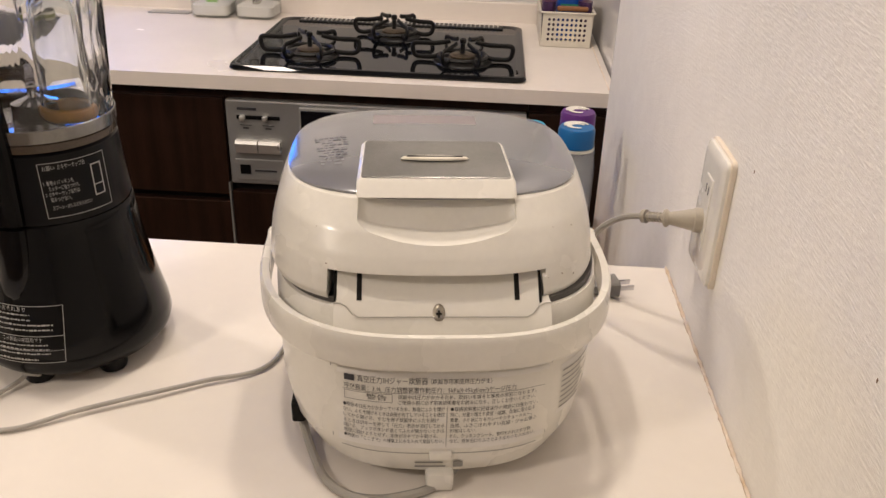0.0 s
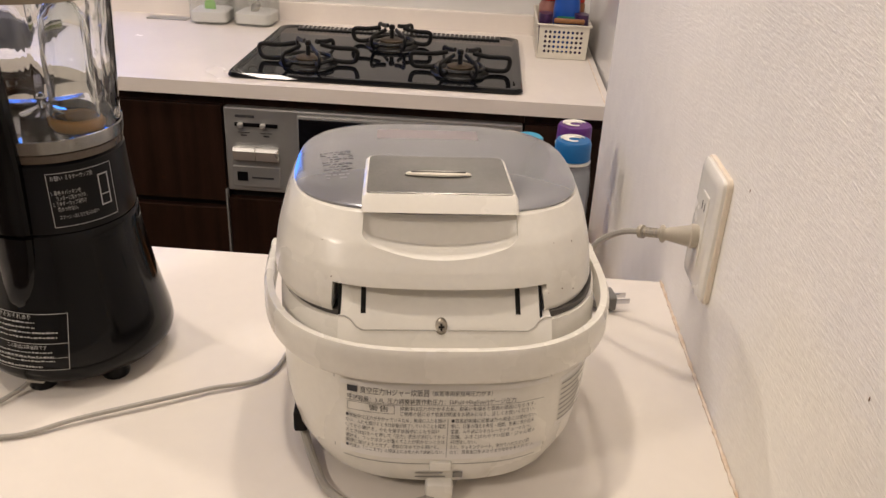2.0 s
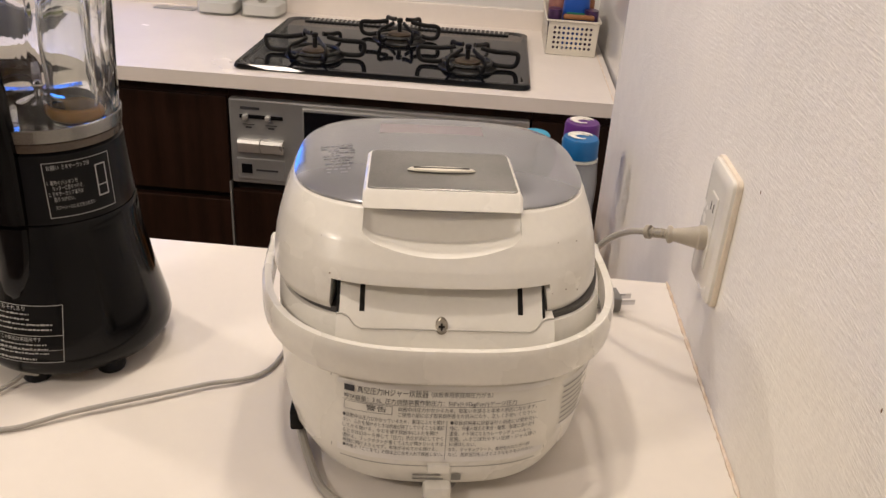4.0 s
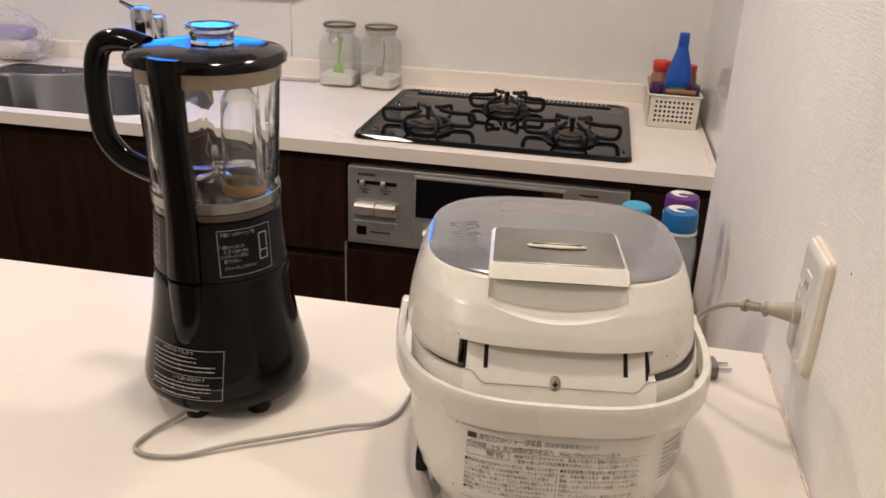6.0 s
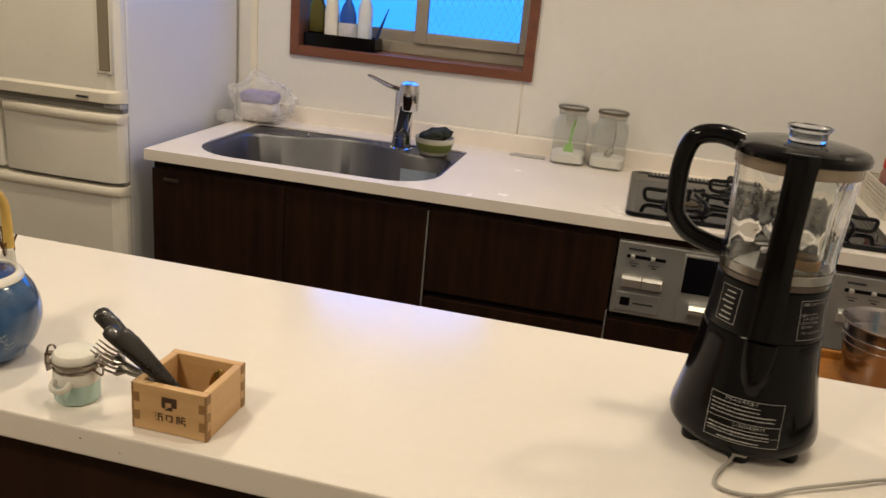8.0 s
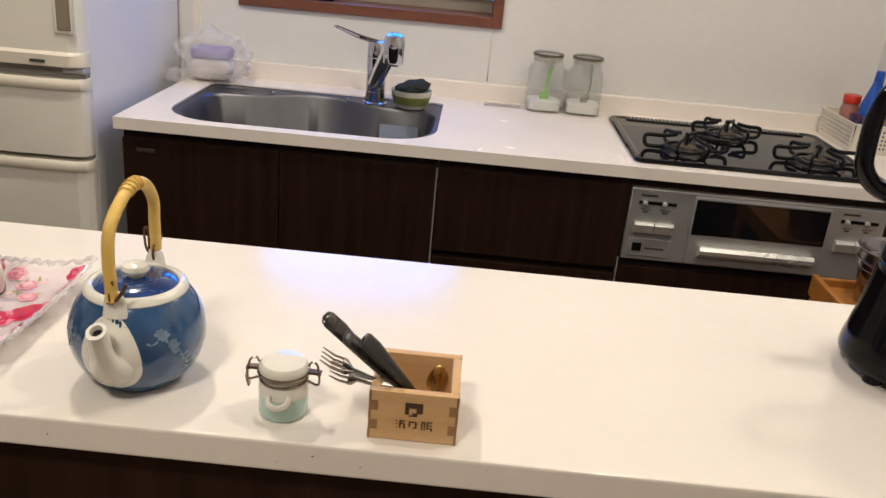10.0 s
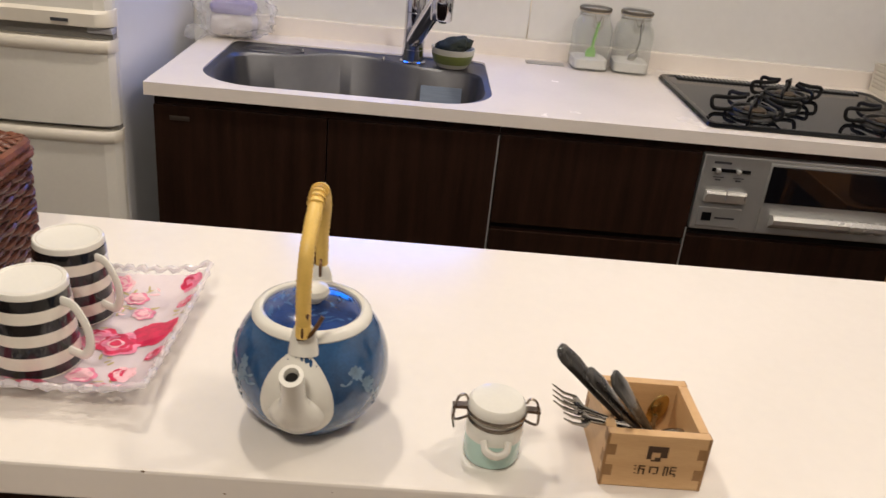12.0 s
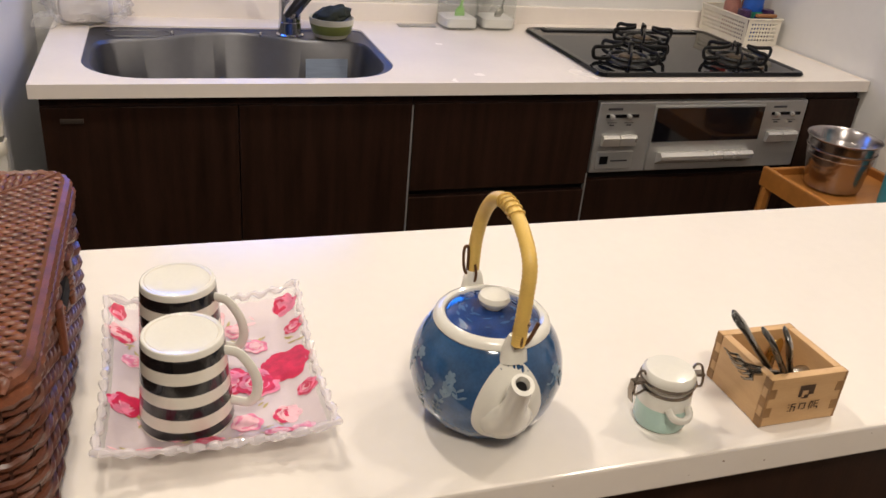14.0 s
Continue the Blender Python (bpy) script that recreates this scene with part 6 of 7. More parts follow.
L = 0.0098
for i in range(int(2 * ax / 0.0150) + 1):
    for j in range(int(2 * ay / 0.0066) + 1):
        x, y = -ax + 0.010 + 0.0150 * i + (0.0075 if j % 2 else 0), -ay + 0.010 + 0.0066 * j
        if abs(x) > ax - 0.009 or abs(y) > ay - 0.009:
            continue
        if ax - abs(x) < ay - abs(y):
            strand(bm, Vector((x, y, RH - 0.0015)), Vector((1, 0.10, 0)).normalized(), L, 0.0035, 0.0022 + 0.0004 * rng.random())
for i in range(int(2 * ax / 0.0066) + 1):
    for j in range(int(2 * ay / 0.0150) + 1):
        x, y = -ax + 0.010 + 0.0066 * i, -ay + 0.010 + 0.0150 * j + (0.0075 if i % 2 else 0)
        if abs(x) > ax - 0.009 or abs(y) > ay - 0.009:
            continue
        if ax - abs(x) >= ay - abs(y):
            strand(bm, Vector((x, y, RH - 0.0015)), Vector((0.10, 1, 0)).normalized(), L, 0.0035, 0.0022 + 0.0004 * rng.random())
tagged(part("lid_weave", bm, M_rattan, rb, "twilled rattan lid"), kind="stuff")
for sy in (-1, 1):
    bm = bmesh.new()
    k = ax - ay
    tube(bm, smooth_path([(ax - 0.012, sy * (ay - 0.012), RH + 0.001), (ax - ay * 0.5, sy * ay * 0.5, RH + 0.0018), (k, 0, RH + 0.0018)], 10), 0.0016, 6)
    part("mitre_cane", bm, M_rattan, rb)
for y, sz in ((-0.042, 1), (0.040, 1)):
    bm = bmesh.new()
    loft(bm, [squircle(0.0045, 0.008, 2.2, 14, z, ax + 0.001, y) for z in (0.066, 0.070, 0.106, 0.110)])
    part("hand_hole_cane", bm, M_rattan, rb)

# ---- chair in front of the island ----
M_chair = material("brown_chair_wood", (0.085, 0.035, 0.018), 0.4, scale=6, stretch=(1, 1, 7), vary=0.35)
ch = thing("dining_chair", (-1.535, 0.30, 0.0), "dark brown wooden dining chair pushed up to the island", "chair")
part("seat", boxes((-0.21, 0.21, -0.20, 0.10, 0.41, 0.45), bevel=0.012), M_chair, ch)
for x in (-0.19, 0.19):
    part("leg", boxes((x - 0.018, x + 0.018, -0.19, -0.154, 0.0, 0.41), bevel=0.005), M_chair, ch)
    bm = bmesh.new()
    tube(bm, smooth_path([(x, 0.08, 0.0), (x, 0.085, 0.45), (x * 0.98, 0.075, 0.70), (x * 0.93, 0.065, 0.845)], 6), 0.017, 10)
    part("back_post", bm, M_chair, ch)
bm = bmesh.new()
loft(bm, [[(x, 0.065 - 0.012 + o, 0.80 + k), (x, 0.065 + 0.010 + o, 0.80 + k), (x, 0.065 + 0.012 + o, 0.945 - q), (x, 0.065 - 0.008 + o, 0.95 - q)] for x, o, k, q in ((-0.205, -0.004, 0.02, 0.045), (-0.19, 0, 0.0, 0.012), (-0.12, 0.008, -0.01, 0.004), (0, 0.012, -0.012, 0.0), (0.12, 0.008, -0.01, 0.004), (0.19, 0, 0.0, 0.012), (0.205, -0.004, 0.02, 0.045))])
part("top_rail", bm, M_chair, ch)

# ---- fridge ----
fg = thing("refrigerator", (-1.523, 1.632, 0.0), "cream white refrigerator with drawers and grey side", "refrigerator")
FW = 0.66
bm = bmesh.new()
box(bm, -FW, 0.0, 0.045, 0.640, 0.03, 1.78, bevel=0.008)
part("cabinet", bm, M_fridge_side, fg)
part("plinth", boxes((-FW + 0.02, -0.02, 0.06, 0.60, 0.0005, 0.03)), M_slot, fg)


def fridge_front(name, x0, x1, z0, z1, lip):
    bm = bmesh.new()
    loft(bm, [[(x, y, z) for x, y in [(x0, 0.040), (x0, 0.012), (x0 + 0.012, 0.002), ((x0 + x1) / 2, -0.004), (x1 - 0.03, 0.001), (x1 - 0.010, 0.008), (x1, 0.024), (x1, 0.040)]] for z in (z0, z0 + 0.003, z1 - 0.003, z1)])
    ob = part(name, bm, M_fridge, fg)
    if lip:
        bm = bmesh.new()
        loft(bm, [[(x, y + o, z) for x, y in [(x0, 0.040), (x0, 0.006), (x0 + 0.012, -0.005), ((x0 + x1) / 2, -0.011), (x1 - 0.03, -0.006), (x1 - 0.008, 0.003), (x1 + 0.001, 0.02), (x1 + 0.001, 0.040)]] for z, o in ((z1 - 0.024, 0.004), (z1 - 0.018, 0.0), (z1 - 0.004, 0.001), (z1 + 0.002, 0.006))])
        part("grip_lip", bm, M_cream, ob, "cream pull lip")
    return ob


d1 = fridge_front("door", -FW + 0.002, 0.0, 0.985, 1.77, False)
bm = bmesh.new()
loft(bm, [[(x, y + o, z) for x, y in [(-FW, 0.040), (-FW, 0.004), (-FW / 2, -0.010), (-0.03, -0.006), (-0.008, 0.003), (0.002, 0.02), (0.002, 0.040)]] for z, o in ((0.958, 0.006), (0.960, 0.001), (0.985, 0.0), (0.992, 0.006))])
part("door_trim", bm, M_cream, d1)
part("door_handle", boxes((-0.048, -0.016, -0.004, 0.006, 1.040, 1.65), bevel=0.003), material("taupe_handle", (0.30, 0.26, 0.20), 0.35, metal=0.3, vary=0.1), d1, "taupe recessed handle strip")
bm = boxes((-0.056, -0.010, -0.0022, 0.004, 1.032, 1.66), bevel=0.003)
part("handle_frame", bm, M_fridge, d1)
part("hinge_tab", boxes((-0.05, 0.0, 0.012, 0.04, 0.944, 0.957), bevel=0.002), material("grey_tab", (0.45, 0.45, 0.48), 0.4), fg)
part("badge", boxes((-0.112, -0.078, -0.0112, -0.008, 0.968, 0.974)), M_ink, d1, "small dark maker's badge")
fridge_front("drawer", -0.348, 0.0, 0.752, 0.930, True)
fridge_front("drawer", -FW + 0.002, -0.354, 0.752, 0.930, True)
fridge_front("drawer", -FW + 0.002, 0.0, 0.420, 0.738, True)
fridge_front("drawer", -FW + 0.002, 0.0, 0.05, 0.406, True)
# grey sheet behind the fronts; its colour stands for shade in the gaps
part("drawer_gap_shade", boxes((-FW + 0.004, -0.002, 0.022, 0.045, 0.045, 0.957)), M_seam, fg, "grey sheet behind the drawers, coloured as the shade in their gaps")

# ---- on the back worktop ----
M_salt = material("white_grains", (0.80, 0.78, 0.74), 0.8, vary=0.05, scale=200, bump=0.3, bump_scale=500)
M_jarglass = material("jar_glass", (0.50, 0.53, 0.49), 0.04, vary=0.03, scale=30, coat=0.5)
M_jarglass.node_tree.nodes["Principled BSDF"].inputs["Alpha"].default_value = 0.17

M_hoop = material("dull_hoop", (0.22, 0.19, 0.15), 0.35, metal=0.8, vary=0.2, scale=60)


def clip_jar(x, y, turn, lab, tool):
    ob = thing("glass_jar", (x, y, CZ), lab, "jar", "glass storage jars", turn)
    bm = bmesh.new()
    loft(bm, [squircle(a, a, n, 48, z) for z, a, n in ((0.0006, 0.046, 5), (0.004, 0.050, 6), (0.105, 0.050, 6), (0.122, 0.047, 4.5), (0.132, 0.042, 3), (0.142, 0.040, 2.2), (0.147, 0.0405, 2), (0.152, 0.0405, 2),
                                                (0.152, 0.0375, 2), (0.140, 0.0375, 2.2), (0.130, 0.039, 3), (0.120, 0.044, 4.5), (0.105, 0.0475, 6), (0.006, 0.0475, 6))])
    part("jar_body", bm, M_jarglass, ob)
    bm = bmesh.new()
    loft(bm, [squircle(a, a, 6, 40, z) for z, a in ((0.0068, 0.046), (0.030, 0.0462), (0.033, 0.040), (0.034, 0.01))])
    part("contents", bm, M_salt, ob, "white grains")
    bm = bmesh.new()
    lathe(bm, [(0.037, 0.1535), (0.043, 0.1545), (0.0435, 0.160), (0.0415, 0.166), (0.036, 0.169), (0.010, 0.170)], 40)
    part("lid", bm, M_jarglass, ob)
    bm = bmesh.new()
    lathe(bm, [(0.0432, 0.1560), (0.0444, 0.1565), (0.0444, 0.1625), (0.0430, 0.1632)], 36, caps=(False, False))
    part("lid_hoop", bm, M_hoop, ob, "dull bronze hoop round the lid")
    bm = bmesh.new()
    lathe(bm, [(0.0405, 0.1522), (0.0425, 0.1522), (0.0425, 0.1543), (0.0405, 0.1543)], 36, caps=(False, False))
    part("seal_ring", bm, material("tan_rubber", (0.45, 0.34, 0.22), 0.6), ob)
    bm = bmesh.new()
    tube(bm, [(0.0415 * math.cos(t), 0.0415 * math.sin(t), 0.1445) for t in [2 * math.pi * i / 30 for i in range(30)]], 0.0009, 5, closed=True)
    tube(bm, smooth_path([(0.012, -0.042, 0.1445), (0.012, -0.0525, 0.135), (0.010, -0.054, 0.118), (-0.010, -0.054, 0.118), (-0.012, -0.0525, 0.135), (-0.012, -0.042, 0.1445)], 4), 0.0011, 5)
    tube(bm, smooth_path([(0.010, -0.046, 0.150), (0.0, -0.050, 0.128), (-0.010, -0.046, 0.150)], 5), 0.0011, 5)
    part("wire_clip", bm, M_hoop, ob)
    bm = bmesh.new()
    if tool == "green":
        m = material("green_plastic", (0.22, 0.58, 0.05), 0.35)
        tube(bm, smooth_path([(0.010, -0.02, 0.128), (0.004, -0.022, 0.085), (0.002, -0.018, 0.058)], 4), 0.004, 8)
        loft(bm, [[(x - w, y - 0.002, z), (x + w, y - 0.002, z), (x + w, y + 0.002, z), (x - w, y + 0.002, z)] for x, y, z, w in ((0.002, -0.018, 0.060, 0.006), (0.0, -0.017, 0.050, 0.013), (0.0, -0.016, 0.034, 0.014))])
    else:
        m = M_cutsteel
        tube(bm, smooth_path([(0.012, -0.015, 0.132), (0.016, -0.020, 0.09), (0.010, -0.02, 0.055)], 4), 0.0025, 8)
        bmesh.ops.create_uvsphere(bm, u_segments=16, v_segments=8, radius=1, matrix=Matrix.Translation((0.004, -0.02, 0.044)) @ pose(0, 0, 0, 0, 35, 0) @ Matrix.Diagonal((0.011, 0.006, 0.018, 1)))
    part("scoop", bm, m, ob, "bright green scoop" if tool == "green" else "steel spoon")
    return ob


clip_jar(-0.436, 2.215, 2, "square glass clip jar with white grains and green scoop", "green")
clip_jar(-0.322, 2.218, -3, "square glass clip jar with white grains and steel spoon", "steel")
bm = bmesh.new()
box(bm, -0.605, -0.500, 2.198, 2.232, CZ + 0.0004, CZ + 0.003, bevel=0.001)
tagged(part("socket_cover", bm, M_silver), "flat grey metal cover plate set in the worktop", "cover plate")

# scourer bowl
M_bowlw = material("bowl_glaze", (0.62, 0.60, 0.50), 0.25, vary=0.1, scale=40)
bw = thing("sponge_bowl", (-0.812, 2.100, CZ - 0.0065), "small ceramic bowl with green band holding a dark scourer", "bowl")
bm = bmesh.new()
lathe(bm, [(0.032, 0.0004), (0.039, 0.002), (0.049, 0.016), (0.055, 0.036), (0.057, 0.051), (0.054, 0.051), (0.049, 0.034), (0.024, 0.014)], 40)
part("bowl", bm, M_bowlw, bw)
bm = bmesh.new()
lathe(bm, [(0.0470, 0.0125), (0.0486, 0.0140), (0.0552, 0.0345), (0.0556, 0.0360), (0.0548, 0.037)], 40, caps=(False, False))
part("green_band", bm, material("green_glaze", (0.19, 0.22, 0.06), 0.3, vary=0.2), bw, "olive green band")
rng = random.Random(5)
bm = bmesh.new()
bmesh.ops.create_icosphere(bm, subdivisions=4, radius=1)
for v in bm.verts:
    q = 1 + 0.22 * noise.noise(v.co * 2.2) + 0.07 * noise.noise(v.co * 9)
    v.co = Vector((v.co.x * 0.047 * q, v.co.y * 0.042 * q, 0.054 + v.co.z * 0.024 * q + 0.010 * v.co.x * q))
part("scourer", bm, material("dark_scourer", (0.020, 0.026, 0.018), 0.85, vary=0.5, scale=90, bump=0.6, bump_scale=500), bw, "dark green scourer")

# plastic bag with a pack inside
bg = thing("plastic_bag", (-1.395, 2.178, CZ), "crumpled translucent white plastic bag round a lilac pack", "bag")
bm = bmesh.new()
bmesh.ops.create_icosphere(bm, subdivisions=5, radius=1)
for v in bm.verts:
    p = v.co.copy()
    fold = 1 - abs(noise.noise(p * 3.1 + Vector((5, 2, 7))))
    q = 0.92 + 0.30 * noise.noise(p * 1.7 + Vector((3, 1, 0))) + 0.20 * fold ** 3 - 0.08 * abs(noise.noise(p * 6.5)) + 0.03 * noise.noise(p * 15)
    peak = max(0.0, p.z) ** 2 * (0.030 * max(0.0, 1 - abs(p.x + 0.25) / 0.5) + 0.016 * max(0.0, 1 - abs(p.x - 0.7) / 0.3))
    z = 0.066 + p.z * 0.066 * q + peak
    v.co = Vector((p.x * (0.105 + 0.016 * max(0.0, -p.z)) * q, p.y * 0.066 * q, max(0.0015, z)))
M_bagw = material("milky_film", (0.74, 0.73, 0.72), 0.35, vary=0.06, scale=30)
b = M_bagw.node_tree.nodes["Principled BSDF"]
b.inputs["Alpha"].default_value = 0.24
part("bag_skin", bm, M_bagw, bg)
part("pack", boxes((-0.060, 0.062, -0.036, 0.032, 0.003, 0.078), bevel=0.026), material("pack_paper", (0.70, 0.66, 0.62), 0.6, vary=0.1), bg, "white pack")
part("pack_band", boxes((-0.056, 0.060, -0.040, 0.030, 0.064, 0.100), bevel=0.015), material("lilac_print", (0.30, 0.26, 0.48), 0.5, vary=0.15), bg, "lilac printed band")
bm = bmesh.new()
bmesh.ops.create_icosphere(bm, subdivisions=4, radius=1)
for v in bm.verts:
    p = v.co.copy()
    q = 1 + 0.45 * noise.noise(p * 2.6 + Vector((9, 4, 2)))
    v.co = Vector((-0.085 + p.x * 0.028 * q, -0.060 + p.y * 0.024 * q, max(0.0012, 0.020 + p.z * 0.020 * q)))
part("bag_knot", bm, M_bagw, bg, "twisted bag end")

# perforated basket with bottles
M_bask = material("ivory_plastic", (0.68, 0.64, 0.55), 0.4, vary=0.05, scale=30)
pb = thing("plastic_basket", (0.442, 2.140, CZ), "ivory perforated plastic basket holding bottles", "basket")


def perforated(bm, o, u, v, nu, nv):
    """A wall of cells, each with a round hole."""
    for i in range(nu):
        for j in range(nv):
            c = o + u * ((i + 0.5) / nu) + v * ((j + 0.5) / nv)
            hu, hv = u / nu / 2, v / nv / 2
            k = (nu * v.length) / (nv * u.length)
            solid = j in (0, nv - 1) or i in (0, nu - 1)
            if solid:
                bm.faces.new([bm.verts.new(c + hu * a + hv * b) for a, b in ((-1, -1), (1, -1), (1, 1), (-1, 1))])
                continue
            outer, inner = [], []
            for s in range(8):
                t = math.pi / 4 * s
                a, b = math.cos(t), math.sin(t)
                m = max(abs(a), abs(b))
                outer.append(bm.verts.new(c + hu * (a / m) + hv * (b / m)))
                inner.append(bm.verts.new(c + hu * a * 0.64 + hv * b * 0.64))
            for s in range(8):
                bm.faces.new((outer[s], outer[(s + 1) % 8], inner[(s + 1) % 8], inner[s]))


def basket_wall(o, u, v, nu, nv):
    bm = bmesh.new()
    perforated(bm, Vector(o), Vector(u), Vector(v), nu, nv)
    bmesh.ops.remove_doubles(bm, verts=bm.verts, dist=1e-5)
    bmesh.ops.solidify(bm, geom=bm.faces[:], thickness=0.0018)
    part("wall", bm, M_bask, pb)


hx, hy, hz = 0.060, 0.118, 0.078
basket_wall((-hx + 0.004, -hy + 0.003, 0.001), (2 * hx - 0.008, 0, 0), (0, -0.003, hz), 11, 7)
basket_wall((-hx + 0.004, hy - 0.003, 0.001), (2 * hx - 0.008, 0, 0), (0, 0.003, hz), 11, 7)
basket_wall((-hx + 0.004, -hy + 0.003, 0.001), (0, 2 * hy - 0.006, 0), (-0.003, 0, hz), 22, 7)
basket_wall((hx - 0.004, -hy + 0.003, 0.001), (0, 2 * hy - 0.006, 0), (0.003, 0, hz), 22, 7)
part("floor", boxes((-hx + 0.004, hx - 0.004, -hy + 0.004, hy - 0.004, 0.0008, 0.003)), M_bask, pb)
bm = bmesh.new()
tube(bm, [(x, y, hz) for x, y in round_rect(-hx - 0.001, hx + 0.001, -hy - 0.001, hy + 0.001, (0.006,) * 4, 4)], 0.0025, 8, closed=True)
part("rim", bm, M_bask, pb)
bb = thing("spray_bottle", (0.450, 2.105, CZ + 0.003), "blue plastic detergent bottle with tapered neck", "bottle")
M_bluep = material("blue_plastic", (0.012, 0.085, 0.42), 0.3, vary=0.12, scale=20, coat=0.2)
bm = bmesh.new()
loft(bm, [squircle(a, a * 0.8, 2.4, 36, z) for z, a in ((0.0006, 0.028), (0.004, 0.031), (0.095, 0.031), (0.118, 0.029), (0.150, 0.020), (0.172, 0.0135), (0.180, 0.0125))])
part("body", bm, M_bluep, bb)
bm = bmesh.new()
lathe(bm, [(0.0125, 0.181), (0.0130, 0.183), (0.0115, 0.208), (0.0095, 0.210), (0.003, 0.2105)], 24)
part("cap", bm, M_bluep, bb)
part("label", boxes((-0.022, 0.022, -0.0262, -0.0248, 0.045, 0.085), bevel=0.0005), material("green_label", (0.03, 0.22, 0.14), 0.5, vary=0.3, scale=60), bb, "small green and white label")
rj = thing("spice_jar", (0.412, 2.150, CZ + 0.003), "clear jar with red screw cap", "jar")
bm = bmesh.new()
lathe(bm, [(0.022, 0.0006), (0.025, 0.003), (0.025, 0.098), (0.021, 0.106), (0.021, 0.11)], 30)
part("body", bm, material("brown_contents", (0.32, 0.14, 0.11), 0.3, vary=0.3, scale=60), rj)
bm = bmesh.new()
lathe(bm, [(0.0225, 0.1105), (0.0230, 0.112), (0.0230, 0.132), (0.0215, 0.134), (0.003, 0.1345)], 30)
part("cap", bm, material("red_plastic", (0.55, 0.035, 0.015), 0.35, vary=0.1), rj, "red screw cap")
rj2 = thing("spice_jar", (0.478, 2.165, CZ + 0.003), "small jar with red cap behind the blue bottle", "jar")
bm = bmesh.new()
lathe(bm, [(0.018, 0.0006), (0.020, 0.003), (0.020, 0.100), (0.017, 0.105)], 24)
part("body", bm, material("amber_contents", (0.30, 0.12, 0.05), 0.3, vary=0.3, scale=60), rj2)
bm = bmesh.new()
lathe(bm, [(0.0185, 0.106), (0.019, 0.124), (0.003, 0.125)], 24)
part("cap", bm, material("red_plastic_small", (0.5, 0.04, 0.02), 0.35), rj2)
pp = thing("food_pouch", (0.400, 2.072, CZ + 0.003), "purple dotted food pouch standing in the basket", "pouch")
M_purple = material("purple_film", (0.055, 0.022, 0.075), 0.3, vary=0.5, scale=160)
bm = bmesh.new()
loft(bm, [squircle(0.016 + 0.0, b, 2.2, 20, z) for z, b in ((0.0006, 0.022), (0.05, 0.024), (0.085, 0.024), (0.093, 0.022))])
part("pouch", bm, M_purple, pp)
pp2 = copy_thing(pp, pose(0.484, 2.080, CZ + 0.003, 0, 0, 10))
tagged(pp2, "purple dotted food pouch leaning beside the blue bottle")
tb = thing("wooden_clip", (0.442, 2.040, CZ + 0.072), "brown wooden stick resting on the basket rim", "stick")
bm = bmesh.new()
box(bm, -0.024, 0.046, -0.0065, 0.0065, 0.008, 0.018, bevel=0.003)
part("stick", bm, material("stick_wood", (0.33, 0.15, 0.06), 0.5, vary=0.2), tb)
part("paper_band", boxes((-0.022, 0.030, 0.0075, 0.012, -0.028, 0.010)), material("navy_label", (0.02, 0.05, 0.22), 0.4), tb, "navy label hanging below")

# ---- beside the hob: stool, pots and bottles ----
M_stool = material("orange_wood", (0.42, 0.17, 0.035), 0.38, scale=6, stretch=(1, 5, 5), vary=0.25, coat=0.2)
st = thing("step_stool", (0.300, 1.385, 0.0), "orange-brown wooden step stool beside the wall", "stool")
part("top_board", boxes((-0.130, 0.165, -0.180, 0.150, 0.632, 0.652), bevel=0.004), M_stool, st)
for x in (-0.143, 0.150):
    part("side_rail", boxes((x, x + 0.014, -0.190, 0.165, 0.622, 0.672), bevel=0.004), M_stool, st)
for y in (0.151, -0.190):
    part("end_rail", boxes((-0.128, 0.149, y, y + 0.013, 0.624, 0.668), bevel=0.004), M_stool, st)
for x in (-0.142, 0.136):
    for y in (-0.185, 0.138):
        bm = bmesh.new()
        tube(bm, [(x + 0.014 + (0.025 if x > 0 else -0.025), y + 0.01, 0.0), (x + 0.014, y + 0.01, 0.622)], 0.014, 8)
        part("leg", bm, M_stool, st)
part("cross_rail", boxes((-0.150, 0.165, 0.140, 0.154, 0.30, 0.335), bevel=0.003), M_stool, st)


def pan(name, place, r, h, lab, tilt=0):
    ob = thing(name, place, lab, "pot", "steel pots on the stool")
    bm = bmesh.new()
    lathe(bm, [(r * 0.82, 0.0006), (r * 0.90, 0.004), (r * 0.95, 0.02), (r, h - 0.006), (r * 1.07, h - 0.002), (r * 1.085, h), (r * 1.06, h + 0.001), (r * 0.975, h - 0.006), (r * 0.92, 0.022), (r * 0.85, 0.007), (r * 0.3, 0.005)], 56)
    part("bowl", bm, material("pot_steel", (0.40, 0.375, 0.37), 0.24, metal=1, vary=0.1, scale=10), ob)
    return ob


pan("steel_pot", (0.281, 1.449, 0.653), 0.070, 0.083, "stainless steel pot standing on the wooden stool")
pan("steel_pot", (0.281, 1.449, 0.682), 0.0735, 0.070, "stainless steel bowl nested in the lower pot")
pan("steel_bowl", (0.281, 1.449, 0.7065), 0.078, 0.072, "shiny stainless bowl on top of the nested pots")
M_bottle = material("milky_bottle", (0.62, 0.66, 0.70), 0.22, vary=0.05, scale=30)
M_bottle.node_tree.nodes["Principled BSDF"].inputs["Alpha"].default_value = 0.18


